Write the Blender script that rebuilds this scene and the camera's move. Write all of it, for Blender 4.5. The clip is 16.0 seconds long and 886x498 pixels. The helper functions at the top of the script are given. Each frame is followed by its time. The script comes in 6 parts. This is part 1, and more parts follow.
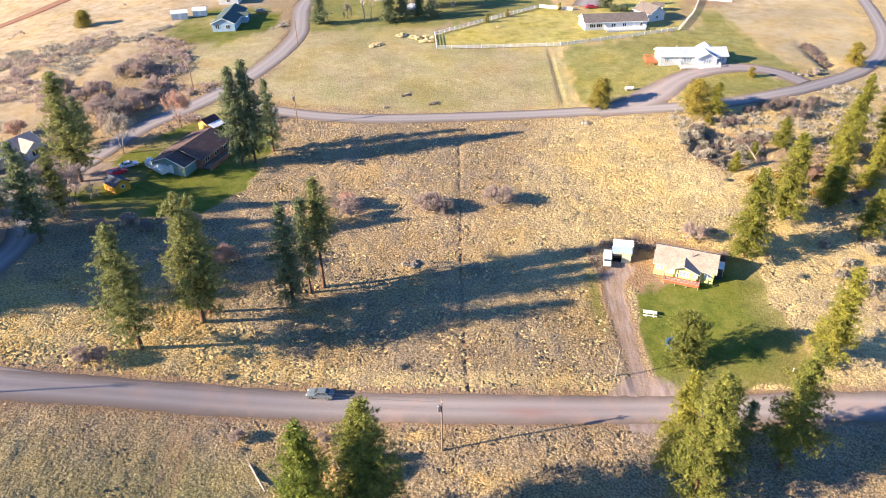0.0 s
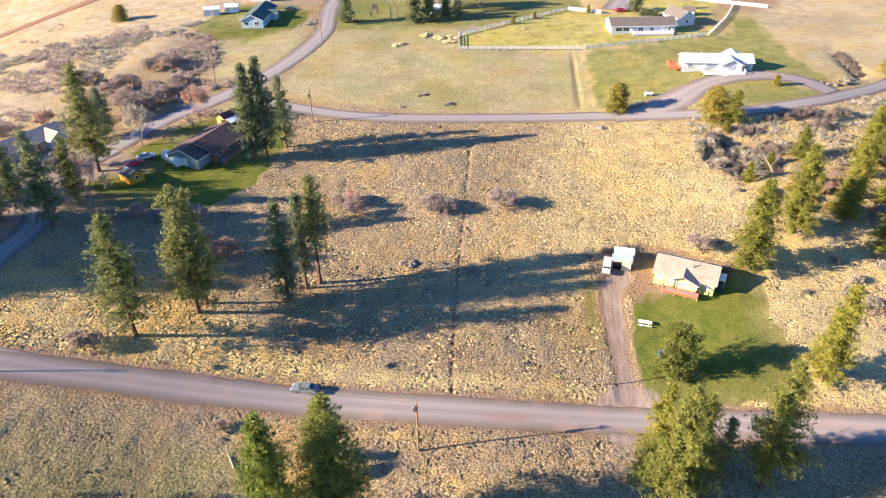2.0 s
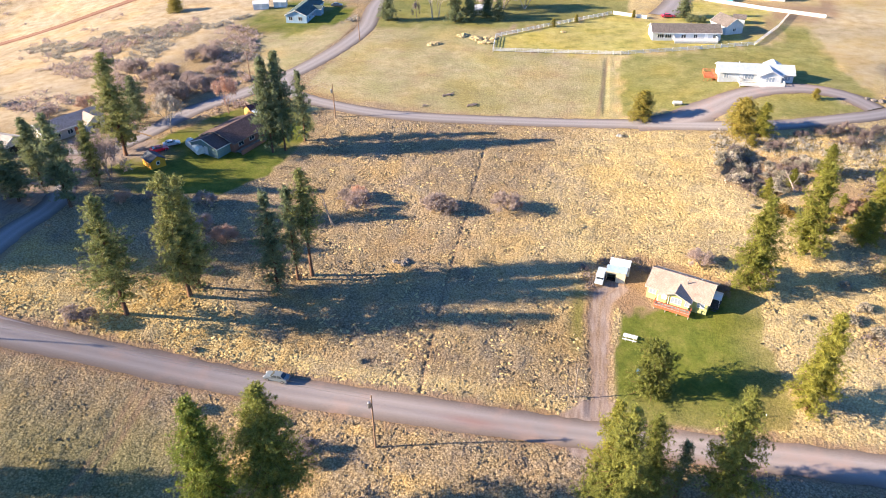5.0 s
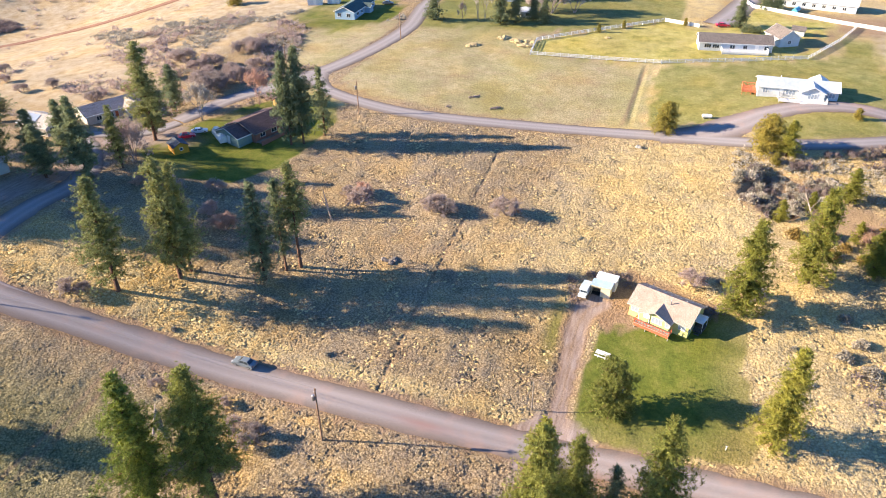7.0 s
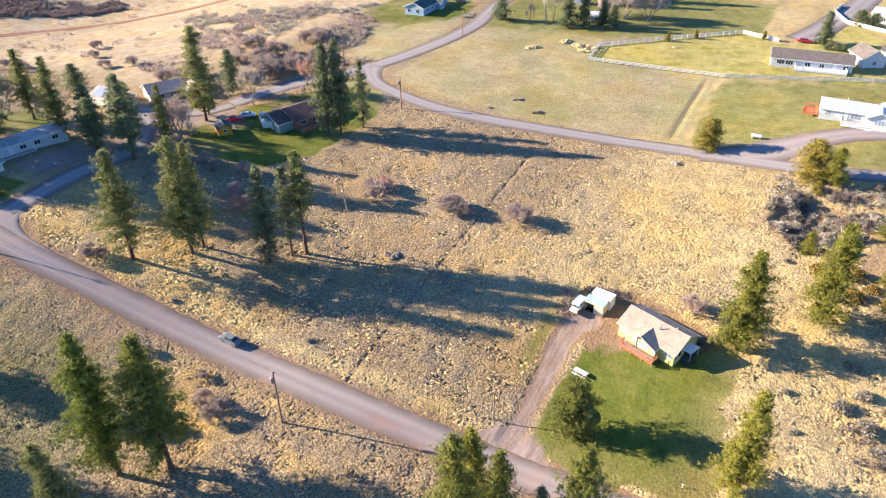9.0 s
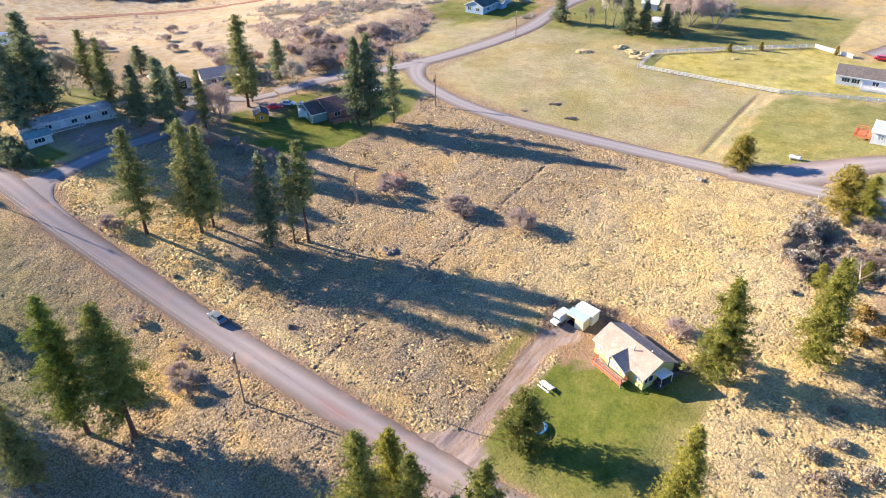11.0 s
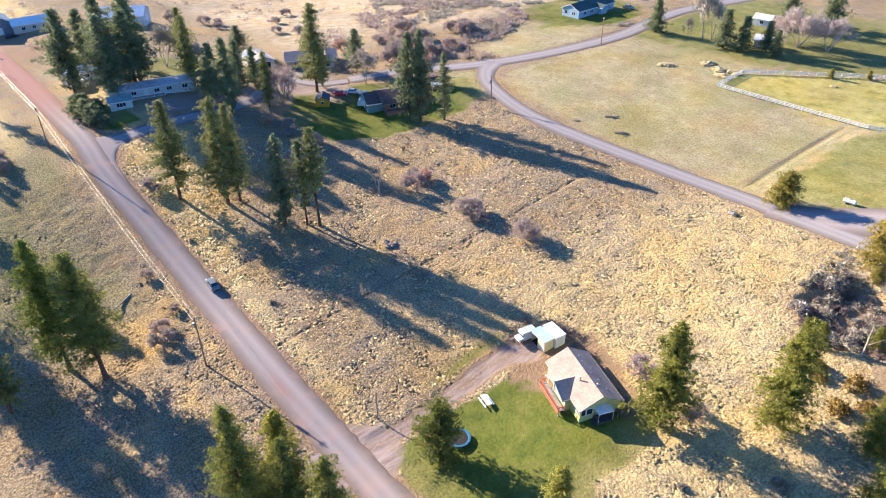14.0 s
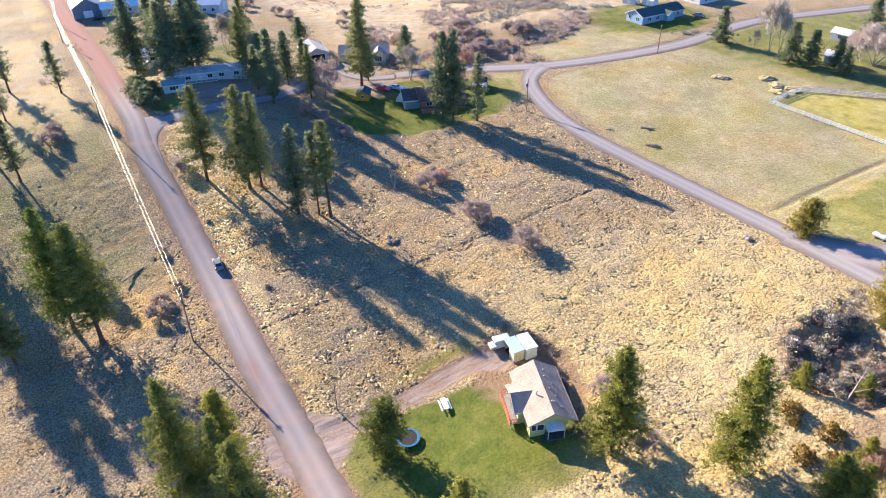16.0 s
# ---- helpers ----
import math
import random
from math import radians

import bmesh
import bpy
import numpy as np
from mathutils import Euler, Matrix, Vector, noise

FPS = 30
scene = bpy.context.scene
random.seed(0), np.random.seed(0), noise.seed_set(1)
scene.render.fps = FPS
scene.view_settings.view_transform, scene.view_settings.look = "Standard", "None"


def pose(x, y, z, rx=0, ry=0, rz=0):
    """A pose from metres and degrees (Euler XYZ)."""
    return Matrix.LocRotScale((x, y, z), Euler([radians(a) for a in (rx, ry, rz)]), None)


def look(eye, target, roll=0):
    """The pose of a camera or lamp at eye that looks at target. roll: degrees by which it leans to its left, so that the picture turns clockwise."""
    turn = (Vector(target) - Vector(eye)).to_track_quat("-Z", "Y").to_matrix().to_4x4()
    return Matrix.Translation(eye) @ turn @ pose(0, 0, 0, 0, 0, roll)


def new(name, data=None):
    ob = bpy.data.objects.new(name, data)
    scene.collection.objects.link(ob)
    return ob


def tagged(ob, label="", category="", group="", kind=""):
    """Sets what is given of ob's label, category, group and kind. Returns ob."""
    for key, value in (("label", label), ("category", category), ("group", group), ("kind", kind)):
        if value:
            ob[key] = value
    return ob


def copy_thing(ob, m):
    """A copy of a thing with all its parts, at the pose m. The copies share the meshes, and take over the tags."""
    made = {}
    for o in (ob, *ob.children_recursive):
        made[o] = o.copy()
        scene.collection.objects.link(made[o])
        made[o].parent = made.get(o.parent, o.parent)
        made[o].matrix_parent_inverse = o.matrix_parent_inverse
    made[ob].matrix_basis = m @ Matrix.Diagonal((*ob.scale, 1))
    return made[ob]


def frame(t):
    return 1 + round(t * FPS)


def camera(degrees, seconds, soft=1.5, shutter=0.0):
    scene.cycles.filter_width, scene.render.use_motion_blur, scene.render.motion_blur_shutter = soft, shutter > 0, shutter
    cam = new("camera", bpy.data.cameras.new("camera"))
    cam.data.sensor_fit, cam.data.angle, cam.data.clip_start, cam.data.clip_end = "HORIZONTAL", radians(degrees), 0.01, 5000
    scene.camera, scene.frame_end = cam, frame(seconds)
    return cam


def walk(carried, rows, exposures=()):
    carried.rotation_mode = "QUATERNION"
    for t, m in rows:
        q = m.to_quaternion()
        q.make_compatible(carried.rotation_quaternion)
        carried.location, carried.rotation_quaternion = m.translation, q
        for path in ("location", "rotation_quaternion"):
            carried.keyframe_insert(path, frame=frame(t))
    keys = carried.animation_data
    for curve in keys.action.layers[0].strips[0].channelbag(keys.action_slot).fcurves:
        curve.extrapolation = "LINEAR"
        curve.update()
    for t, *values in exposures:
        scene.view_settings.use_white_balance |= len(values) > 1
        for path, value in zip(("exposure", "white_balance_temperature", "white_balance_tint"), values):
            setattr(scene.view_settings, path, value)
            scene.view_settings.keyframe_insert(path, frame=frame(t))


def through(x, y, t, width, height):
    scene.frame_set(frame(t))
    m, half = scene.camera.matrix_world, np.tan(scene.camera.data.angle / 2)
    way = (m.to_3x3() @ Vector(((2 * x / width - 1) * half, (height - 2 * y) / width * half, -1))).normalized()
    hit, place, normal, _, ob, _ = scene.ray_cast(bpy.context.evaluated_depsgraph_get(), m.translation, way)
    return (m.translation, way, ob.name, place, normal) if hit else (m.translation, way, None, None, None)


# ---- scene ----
cam = camera(64.2, 16.0, soft=1.0)
METRES, EYE, TILT, LEAN, TURN = 137.4, 90.0, 4.36, 0.2, 1.0
ROWS = [
    (0.0, 0.0, 0.0, 0.0, -0.16, -37.38, 0.21),
    (0.5, 0.0149, 0.0001, 0.0007, 0.71, -37.38, 0.29),
    (1.0, 0.0311, 0.0005, 0.0011, 1.69, -37.37, 0.38),
    (1.5, 0.0482, 0.0012, 0.0014, 2.73, -37.37, 0.45),
    (2.0, 0.0658, 0.0023, 0.0016, 3.81, -37.37, 0.55),
    (2.5, 0.0822, 0.0035, 0.0018, 4.82, -37.37, 0.61),
    (3.0, 0.0996, 0.0051, 0.002, 5.92, -37.38, 0.68),
    (3.5, 0.1167, 0.0071, 0.0019, 7.01, -37.37, 0.75),
    (4.0, 0.1338, 0.0093, 0.0018, 8.09, -37.37, 0.82),
    (6.5, 0.2755, 0.0396, 0.0022, 15.39, -37.21, 1.68),
    (7.0, 0.3143, 0.0522, 0.0018, 17.92, -37.19, 1.82),
    (7.5, 0.3497, 0.0655, 0.0011, 20.46, -37.16, 1.96),
    (8.0, 0.3842, 0.0799, 0.0003, 22.9, -37.12, 2.09),
    (8.5, 0.4177, 0.0959, -0.0003, 25.33, -37.08, 2.21),
    (9.0, 0.4503, 0.1128, -0.0011, 27.62, -37.03, 2.31),
    (11.5, 0.6052, 0.2181, -0.0062, 38.85, -36.79, 3.06),
    (12.0, 0.6343, 0.2429, -0.0073, 41.21, -36.73, 3.18),
    (12.5, 0.6627, 0.2691, -0.0086, 43.55, -36.65, 3.32),
    (13.0, 0.6894, 0.2966, -0.0094, 45.9, -36.56, 3.43),
    (13.5, 0.7155, 0.3252, -0.01, 48.23, -36.46, 3.56),
    (14.0, 0.74, 0.3546, -0.0106, 50.53, -36.38, 3.7),
    (14.5, 0.7634, 0.385, -0.0112, 52.82, -36.29, 3.84),
    (15.0, 0.7844, 0.4144, -0.0123, 55.0, -36.2, 3.98),
    (15.5, 0.8053, 0.4464, -0.0138, 57.31, -36.1, 4.13),
    (16.0, 0.8247, 0.4792, -0.0157, 59.62, -35.98, 4.28),
]
EXPOSURE = 1.85
walk(cam, [(t, pose(0, 0, EYE, TILT, LEAN, TURN) @ pose(METRES * x, METRES * y, METRES * z, 90 + pitch, roll, yaw)) for t, x, y, z, yaw, pitch, roll in ROWS],
     [(0.0, EXPOSURE, 6580, 10), (8.0, EXPOSURE, 6420, 10), (16.0, EXPOSURE, 5900, 11)])

# ---- light: low afternoon sun from the west-south-west, clear sky ----
SUN_HEADING, SUN_HEIGHT = 14.0, 20.0
world = bpy.data.worlds.new("sky")
scene.world = world
world.use_nodes = True
sky = world.node_tree.nodes.new("ShaderNodeTexSky")
sky.sky_type, sky.sun_disc = "NISHITA", False
sky.dust_density, sky.ozone_density, sky.air_density = 0.2, 9.0, 1.0
sky.sun_elevation, sky.sun_rotation = radians(SUN_HEIGHT), radians(270 - SUN_HEADING)
world.node_tree.links.new(sky.outputs[0], world.node_tree.nodes["Background"].inputs[0])
world.node_tree.nodes["Background"].inputs[1].default_value = 0.086
sun = new("sun", bpy.data.lights.new("sun", "SUN"))
sun.data.energy, sun.data.angle, sun.data.color = 5.1, radians(0.6), (1.0, 0.815, 0.600)
sun.matrix_world = look((0, 0, 200), Vector((0, 0, 200)) + Vector((
    math.cos(radians(SUN_HEADING)) * math.cos(radians(SUN_HEIGHT)),
    math.sin(radians(SUN_HEADING)) * math.cos(radians(SUN_HEIGHT)), -math.sin(radians(SUN_HEIGHT)))))

# ---- materials ----
def node(tree, kind, **inputs):
    n = tree.nodes.new("ShaderNode" + kind)
    for key, value in inputs.items():
        n.inputs[key].default_value = value
    return n


def noise_of(tree, scale, detail=4.0, rough=0.6, coords=None):
    """A noise in world metres (or in the given coordinates); gives the socket of its value."""
    if coords is None:
        coords = node(tree, "NewGeometry").outputs["Position"]
    n = node(tree, "TexNoise", Scale=scale, Detail=detail, Roughness=rough)
    tree.links.new(coords, n.inputs["Vector"])
    return n.outputs["Fac"]


def ramp(tree, fac, stops):
    r = tree.nodes.new("ShaderNodeValToRGB")
    tree.links.new(fac, r.inputs[0])
    while len(r.color_ramp.elements) < len(stops):
        r.color_ramp.elements.new(0.5)
    for e, (at, c) in zip(r.color_ramp.elements, stops):
        e.position = at
        e.color = (*c, 1) if len(c) == 3 else c
    return r.outputs[0]


def mix(tree, fac, a, b, blend="MIX"):
    m = tree.nodes.new("ShaderNodeMix")
    m.data_type, m.blend_type = "RGBA", blend
    for sock, value in ((m.inputs[0], fac), (m.inputs[6], a), (m.inputs[7], b)):
        if isinstance(value, bpy.types.NodeSocket):
            tree.links.new(value, sock)
        elif isinstance(value, (int, float)):
            sock.default_value = value
        else:
            sock.default_value = (*value, 1)
    return m.outputs[2]


def grey(v):
    return (v, v, v)


def blank(name, rough=0.8, metal=0.0):
    m = bpy.data.materials.new(name)
    m.use_nodes = True
    b = m.node_tree.nodes["Principled BSDF"]
    b.inputs["Roughness"].default_value, b.inputs["Metallic"].default_value = rough, metal
    b.inputs["Specular IOR Level"].default_value = 0.3
    return m, m.node_tree, b


def bumped(tree, shader, height, strength, distance):
    n = node(tree, "Bump", Strength=strength, Distance=distance)
    tree.links.new(height, n.inputs["Height"])
    tree.links.new(n.outputs[0], shader.inputs["Normal"])


def surface(name, dark, light, scale=3.0, rough=0.8, metal=0.0, bump=0.0, wear=0.25, vary=0.0):
    """Two tones mixed by a fine noise, worn by a broad one; vary: how far one object's tone may differ from the next."""
    m, t, b = blank(name, rough, metal)
    fine, broad = noise_of(t, scale, 6.0, 0.65), noise_of(t, scale * 0.13, 3.0)
    c = ramp(t, fine, [(0.3, dark), (0.7, light)])
    c = mix(t, 1.0, c, ramp(t, broad, [(0.3, grey(1 - wear)), (0.7, grey(1.0))]), "MULTIPLY")
    if vary:
        one = node(t, "ObjectInfo").outputs["Random"]
        c = mix(t, 1.0, c, ramp(t, one, [(0.0, grey(1 - vary)), (1.0, grey(1 + vary))]), "MULTIPLY")
    t.links.new(c, b.inputs["Base Color"])
    if bump:
        bumped(t, b, fine, 0.5, bump)
    return m


def foliage(name, dark, light, through=0.25):
    """Needles or leaves: tone by clump and by tree, a little light shining through."""
    m, t, b = blank(name, 0.65)
    place = node(t, "TexCoord").outputs["Object"]
    clump, spray = noise_of(t, 0.8, 3.0, 0.6, place), node(t, "NewGeometry").outputs["Random Per Island"]
    c = mix(t, 0.5, ramp(t, clump, [(0.3, dark), (0.7, light)]), ramp(t, spray, [(0.0, dark), (1.0, light)]))
    one = node(t, "ObjectInfo").outputs["Random"]
    c = mix(t, 1.0, c, ramp(t, one, [(0.0, (0.82, 0.86, 0.8)), (1.0, (1.12, 1.1, 1.0))]), "MULTIPLY")
    t.links.new(c, b.inputs["Base Color"])
    glow = node(t, "BsdfTranslucent")
    t.links.new(c, glow.inputs[0])
    both = node(t, "MixShader", Fac=through)
    t.links.new(b.outputs[0], both.inputs[1])
    t.links.new(glow.outputs[0], both.inputs[2])
    t.links.new(both.outputs[0], t.nodes["Material Output"].inputs[0])
    return m


def ground_material():
    """Dry bunch grass, with lawn, mown field, bare earth and pale flats laid in by the attributes cover and tone."""
    m, t, b = blank("ground", 0.95)
    b.inputs["Specular IOR Level"].default_value = 0.1
    cover, tone = t.nodes.new("ShaderNodeAttribute"), t.nodes.new("ShaderNodeAttribute")
    cover.attribute_name, tone.attribute_name = "cover", "tone"
    cut, cut2 = t.nodes.new("ShaderNodeSeparateColor"), t.nodes.new("ShaderNodeSeparateColor")
    t.links.new(cover.outputs["Color"], cut.inputs[0])
    t.links.new(tone.outputs["Color"], cut2.inputs[0])
    lawn, mown, earth = cut.outputs
    gold, pale, moss = cut2.outputs
    patch, broad, fine = noise_of(t, 0.28, 5.0, 0.65), noise_of(t, 0.045, 4.0, 0.6), noise_of(t, 5.0, 4.0, 0.7)
    # bunches: round cells a third of a metre wide, pulled out of shape
    pull = node(t, "TexNoise", Scale=1.6, Detail=3.0)
    place = node(t, "NewGeometry").outputs["Position"]
    t.links.new(place, pull.inputs["Vector"])
    bunch = node(t, "TexVoronoi", Scale=2.6, Randomness=1.0)
    t.links.new(mix(t, 0.35, place, pull.outputs["Color"], "ADD"), bunch.inputs["Vector"])
    tuft = mix(t, 0.62, ramp(t, bunch.outputs["Distance"], [(0.05, grey(1.0)), (0.72, grey(0.0))]), ramp(t, noise_of(t, 3.4, 5.0, 0.75), [(0.25, grey(0.0)), (0.75, grey(1.0))]))
    # the dark low ends paint the shade between bunches into the grass tones
    dull = ramp(t, tuft, [(0.18, (0.132, 0.090, 0.052)), (0.42, (0.298, 0.217, 0.128)), (0.74, (0.50, 0.386, 0.236))])
    spot = ramp(t, noise_of(t, 0.17, 6.0, 0.68), [(0.47, grey(0.0)), (0.64, grey(0.75))])
    dull = mix(t, spot, dull, ramp(t, tuft, [(0.18, (0.105, 0.077, 0.060)), (0.45, (0.24, 0.186, 0.146)), (0.74, (0.41, 0.328, 0.256))]))
    bright = ramp(t, tuft, [(0.15, (0.345, 0.246, 0.106)), (0.45, (0.53, 0.411, 0.203)), (0.78, (0.69, 0.557, 0.304))])
    c = mix(t, gold, dull, bright)
    c = mix(t, ramp(t, patch, [(0.46, grey(0.0)), (0.66, grey(0.5))]), c, ramp(t, tuft, [(0.25, (0.15, 0.122, 0.085)), (0.75, (0.43, 0.365, 0.265))]))
    c = mix(t, mix(t, 1.0, tone.outputs["Alpha"], ramp(t, spot, [(0.0, grey(1.0)), (0.7, grey(0.35))]), "MULTIPLY"), c, ramp(t, tuft, [(0.20, (0.27, 0.165, 0.058)), (0.45, (0.50, 0.345, 0.135)), (0.75, (0.70, 0.52, 0.245))]))
    c = mix(t, moss, c, ramp(t, tuft, [(0.25, (0.12, 0.115, 0.048)), (0.75, (0.37, 0.33, 0.16))]))
    c = mix(t, pale, c, ramp(t, patch, [(0.30, (0.31, 0.235, 0.140)), (0.50, (0.46, 0.365, 0.235)), (0.72, (0.56, 0.465, 0.33))]))
    stubble = noise_of(t, 2.0, 6.0, 0.8)
    field = ramp(t, patch, [(0.28, (0.325, 0.275, 0.145)), (0.5, (0.415, 0.350, 0.195)), (0.72, (0.49, 0.412, 0.240))])
    field = mix(t, ramp(t, noise_of(t, 0.12, 6.0, 0.72), [(0.50, grey(0.0)), (0.66, grey(0.9))]), field, ramp(t, fine, [(0.3, (0.285, 0.215, 0.125)), (0.7, (0.43, 0.335, 0.205))]))
    c = mix(t, mown, c, mix(t, 1.0, mix(t, ramp(t, noise_of(t, 0.05, 4.0, 0.65), [(0.45, grey(0.0)), (0.62, grey(0.55))]), field, (0.30, 0.285, 0.115)), ramp(t, stubble, [(0.32, grey(0.50)), (0.68, grey(1.30))]), "MULTIPLY"))
    green = ramp(t, patch, [(0.28, (0.070, 0.100, 0.018)), (0.52, (0.135, 0.155, 0.028)), (0.74, (0.20, 0.190, 0.048))])
    green = mix(t, gold, green, ramp(t, patch, [(0.32, (0.20, 0.21, 0.045)), (0.53, (0.42, 0.375, 0.095)), (0.70, (0.56, 0.475, 0.165))]))
    c = mix(t, lawn, c, mix(t, 1.0, green, ramp(t, stubble, [(0.28, grey(0.62)), (0.70, grey(1.22))]), "MULTIPLY"))
    c = mix(t, earth, c, ramp(t, fine, [(0.3, (0.195, 0.122, 0.080)), (0.7, (0.35, 0.238, 0.160))]))
    long = node(t, "Mapping", Scale=(1.0, 0.10, 1.0))
    t.links.new(place, long.inputs["Vector"])
    c = mix(t, cover.outputs["Alpha"], c, mix(t, 0.78, ramp(t, fine, [(0.3, (0.22, 0.165, 0.145)), (0.7, (0.30, 0.235, 0.21))]), ramp(t, noise_of(t, 1.6, 3.0, 0.6, long.outputs[0]), [(0.3, (0.22, 0.155, 0.128)), (0.7, (0.41, 0.340, 0.310))])))
    c = mix(t, 1.0, c, ramp(t, broad, [(0.3, grey(0.80)), (0.7, grey(1.08))]), "MULTIPLY")
    c = mix(t, 1.0, c, ramp(t, noise_of(t, 0.07, 2.0, 0.5), [(0.33, (1.05, 0.99, 0.86)), (0.5, (1.0, 1.0, 1.0)), (0.66, (0.95, 0.97, 1.03))]), "MULTIPLY")
    c = mix(t, 1.0, c, ramp(t, fine, [(0.25, grey(0.76)), (0.7, grey(1.10))]), "MULTIPLY")
    t.links.new(c, b.inputs["Base Color"])
    rough = mix(t, 1.0, mix(t, lawn, (0.9, 0.9, 0.9), (0.3, 0.3, 0.3)), mix(t, mown, (1, 1, 1), (0.6, 0.6, 0.6)), "MULTIPLY")
    rough = mix(t, cover.outputs["Alpha"], rough, (0.06, 0.06, 0.06))
    relief = node(t, "Bump", Distance=0.33)
    t.links.new(rough, relief.inputs["Strength"])
    t.links.new(mix(t, 0.25, ramp(t, noise_of(t, 1.75, 4.0, 0.66), [(0.25, grey(0.0)), (0.75, grey(1.0))]), noise_of(t, 4.5, 3.0, 0.6)), relief.inputs["Height"])
    t.links.new(relief.outputs[0], b.inputs["Normal"])
    return m


def road_material(name, dark, light, red, streak=0.5):
    """Worn chip seal or gravel: fine grain, pale wheel tracks along the way (attribute across), rusty stains."""
    m, t, b = blank(name, 0.97)
    b.inputs["Specular IOR Level"].default_value = 0.06
    fine, patch = noise_of(t, 7.0, 6.0, 0.75), noise_of(t, 0.16, 4.0, 0.6)
    c = ramp(t, fine, [(0.25, dark), (0.75, light)])
    a = t.nodes.new("ShaderNodeAttribute")
    a.attribute_name = "across"
    c = mix(t, 1.0, c, ramp(t, a.outputs["Fac"], [(0.0, (0.60, 0.53, 0.46)), (0.15, (0.80, 0.77, 0.74)), (0.31, grey(1.14)), (0.46, grey(0.98)), (0.64, grey(1.20)), (0.84, (0.80, 0.77, 0.73)), (1.0, (0.60, 0.52, 0.45))]), "MULTIPLY")
    c = mix(t, ramp(t, patch, [(0.52, grey(0.0)), (0.72, grey(streak))]), c, red)
    stain = t.nodes.new("ShaderNodeAttribute")
    stain.attribute_name = "stain"
    c = mix(t, stain.outputs["Fac"], c, (0.30, 0.155, 0.125))
    t.links.new(c, b.inputs["Base Color"])
    bumped(t, b, fine, 0.4, 0.03)
    return m


def glass(name, tint=(0.018, 0.024, 0.03)):
    m, t, b = blank(name, 0.08)
    b.inputs["Base Color"].default_value = (*tint, 1)
    b.inputs["Specular IOR Level"].default_value = 0.5
    return m


def siding(name, tint, pitch=0.2, vertical=False):
    """Painted boards with a shadow line every pitch metres."""
    m, t, b = blank(name, 0.6)
    place = node(t, "TexCoord").outputs["Object"]
    cut = t.nodes.new("ShaderNodeSeparateXYZ")
    t.links.new(place, cut.inputs[0])
    saw = t.nodes.new("ShaderNodeMath")
    saw.operation = "FRACT"
    step = t.nodes.new("ShaderNodeMath")
    step.operation, step.inputs[1].default_value = "MULTIPLY", 1 / pitch
    t.links.new(cut.outputs[2], step.inputs[0])
    t.links.new(step.outputs[0], saw.inputs[0])
    c = mix(t, 1.0, tint, ramp(t, saw.outputs[0], [(0.0, grey(0.72)), (0.14, grey(1.0))]), "MULTIPLY")
    c = mix(t, 1.0, c, ramp(t, noise_of(t, 0.9, 5.0), [(0.3, grey(0.82)), (0.7, grey(1.0))]), "MULTIPLY")
    t.links.new(c, b.inputs["Base Color"])
    bumped(t, b, saw.outputs[0], 0.4, 0.02)
    return m


def shingles(name, dark, light):
    m, t, b = blank(name, 0.9)
    brick = node(t, "TexBrick", Scale=1.0, **{"Mortar Size": 0.012, "Brick Width": 0.34, "Row Height": 0.16, "Bias": 0.0})
    t.links.new(node(t, "TexCoord").outputs["Object"], brick.inputs["Vector"])
    brick.inputs["Color1"].default_value, brick.inputs["Color2"].default_value = (*dark, 1), (*light, 1)
    brick.inputs["Mortar"].default_value = (*[v * 0.5 for v in dark], 1)
    c = mix(t, 1.0, brick.outputs[0], ramp(t, noise_of(t, 0.5, 5.0), [(0.3, grey(0.78)), (0.7, grey(1.08))]), "MULTIPLY")
    t.links.new(c, b.inputs["Base Color"])
    bumped(t, b, brick.outputs["Fac"], -0.4, 0.02)
    return m


GROUND = ground_material()
CHIPSEAL = road_material("chip_seal", (0.186, 0.162, 0.160), (0.332, 0.294, 0.290), (0.42, 0.275, 0.225), 0.42)
ASPHALT = road_material("far_road", (0.185, 0.172, 0.176), (0.315, 0.290, 0.292), (0.32, 0.265, 0.235), 0.3)
RED_DIRT = road_material("red_dirt", (0.16, 0.085, 0.060), (0.32, 0.185, 0.135), (0.36, 0.20, 0.13), 0.5)
BARK = surface("pine_bark", (0.085, 0.045, 0.028), (0.24, 0.125, 0.075), 6.0, 0.9, bump=0.04)
PALE_WOOD = surface("bleached_wood", (0.27, 0.20, 0.165), (0.48, 0.385, 0.325), 5.0, 0.85, bump=0.02)
GREY_WOOD = surface("weathered_wood", (0.16, 0.13, 0.11), (0.38, 0.33, 0.28), 5.0, 0.9, bump=0.02)
POLE_WOOD = surface("pole_wood", (0.21, 0.120, 0.070), (0.40, 0.255, 0.165), 5.0, 0.85)
# PINE and PINE_DARK are paled and greyed to paint haze into the needles
PINE = foliage("pine_needles", (0.070, 0.085, 0.034), (0.40, 0.405, 0.150), 0.32)
PINE_LUSH = foliage("lush_needles", (0.056, 0.074, 0.018), (0.37, 0.375, 0.092), 0.32)
PINE_BRIGHT = foliage("bright_needles", (0.060, 0.086, 0.016), (0.33, 0.37, 0.070), 0.3)
PINE_DARK = foliage("dark_needles", (0.078, 0.104, 0.064), (0.34, 0.375, 0.210), 0.42)
PINE_GOLD = foliage("yellow_needles", (0.105, 0.112, 0.022), (0.47, 0.445, 0.095), 0.44)
JUNIPER = foliage("juniper_scales", (0.15, 0.125, 0.028), (0.47, 0.395, 0.095), 0.34)
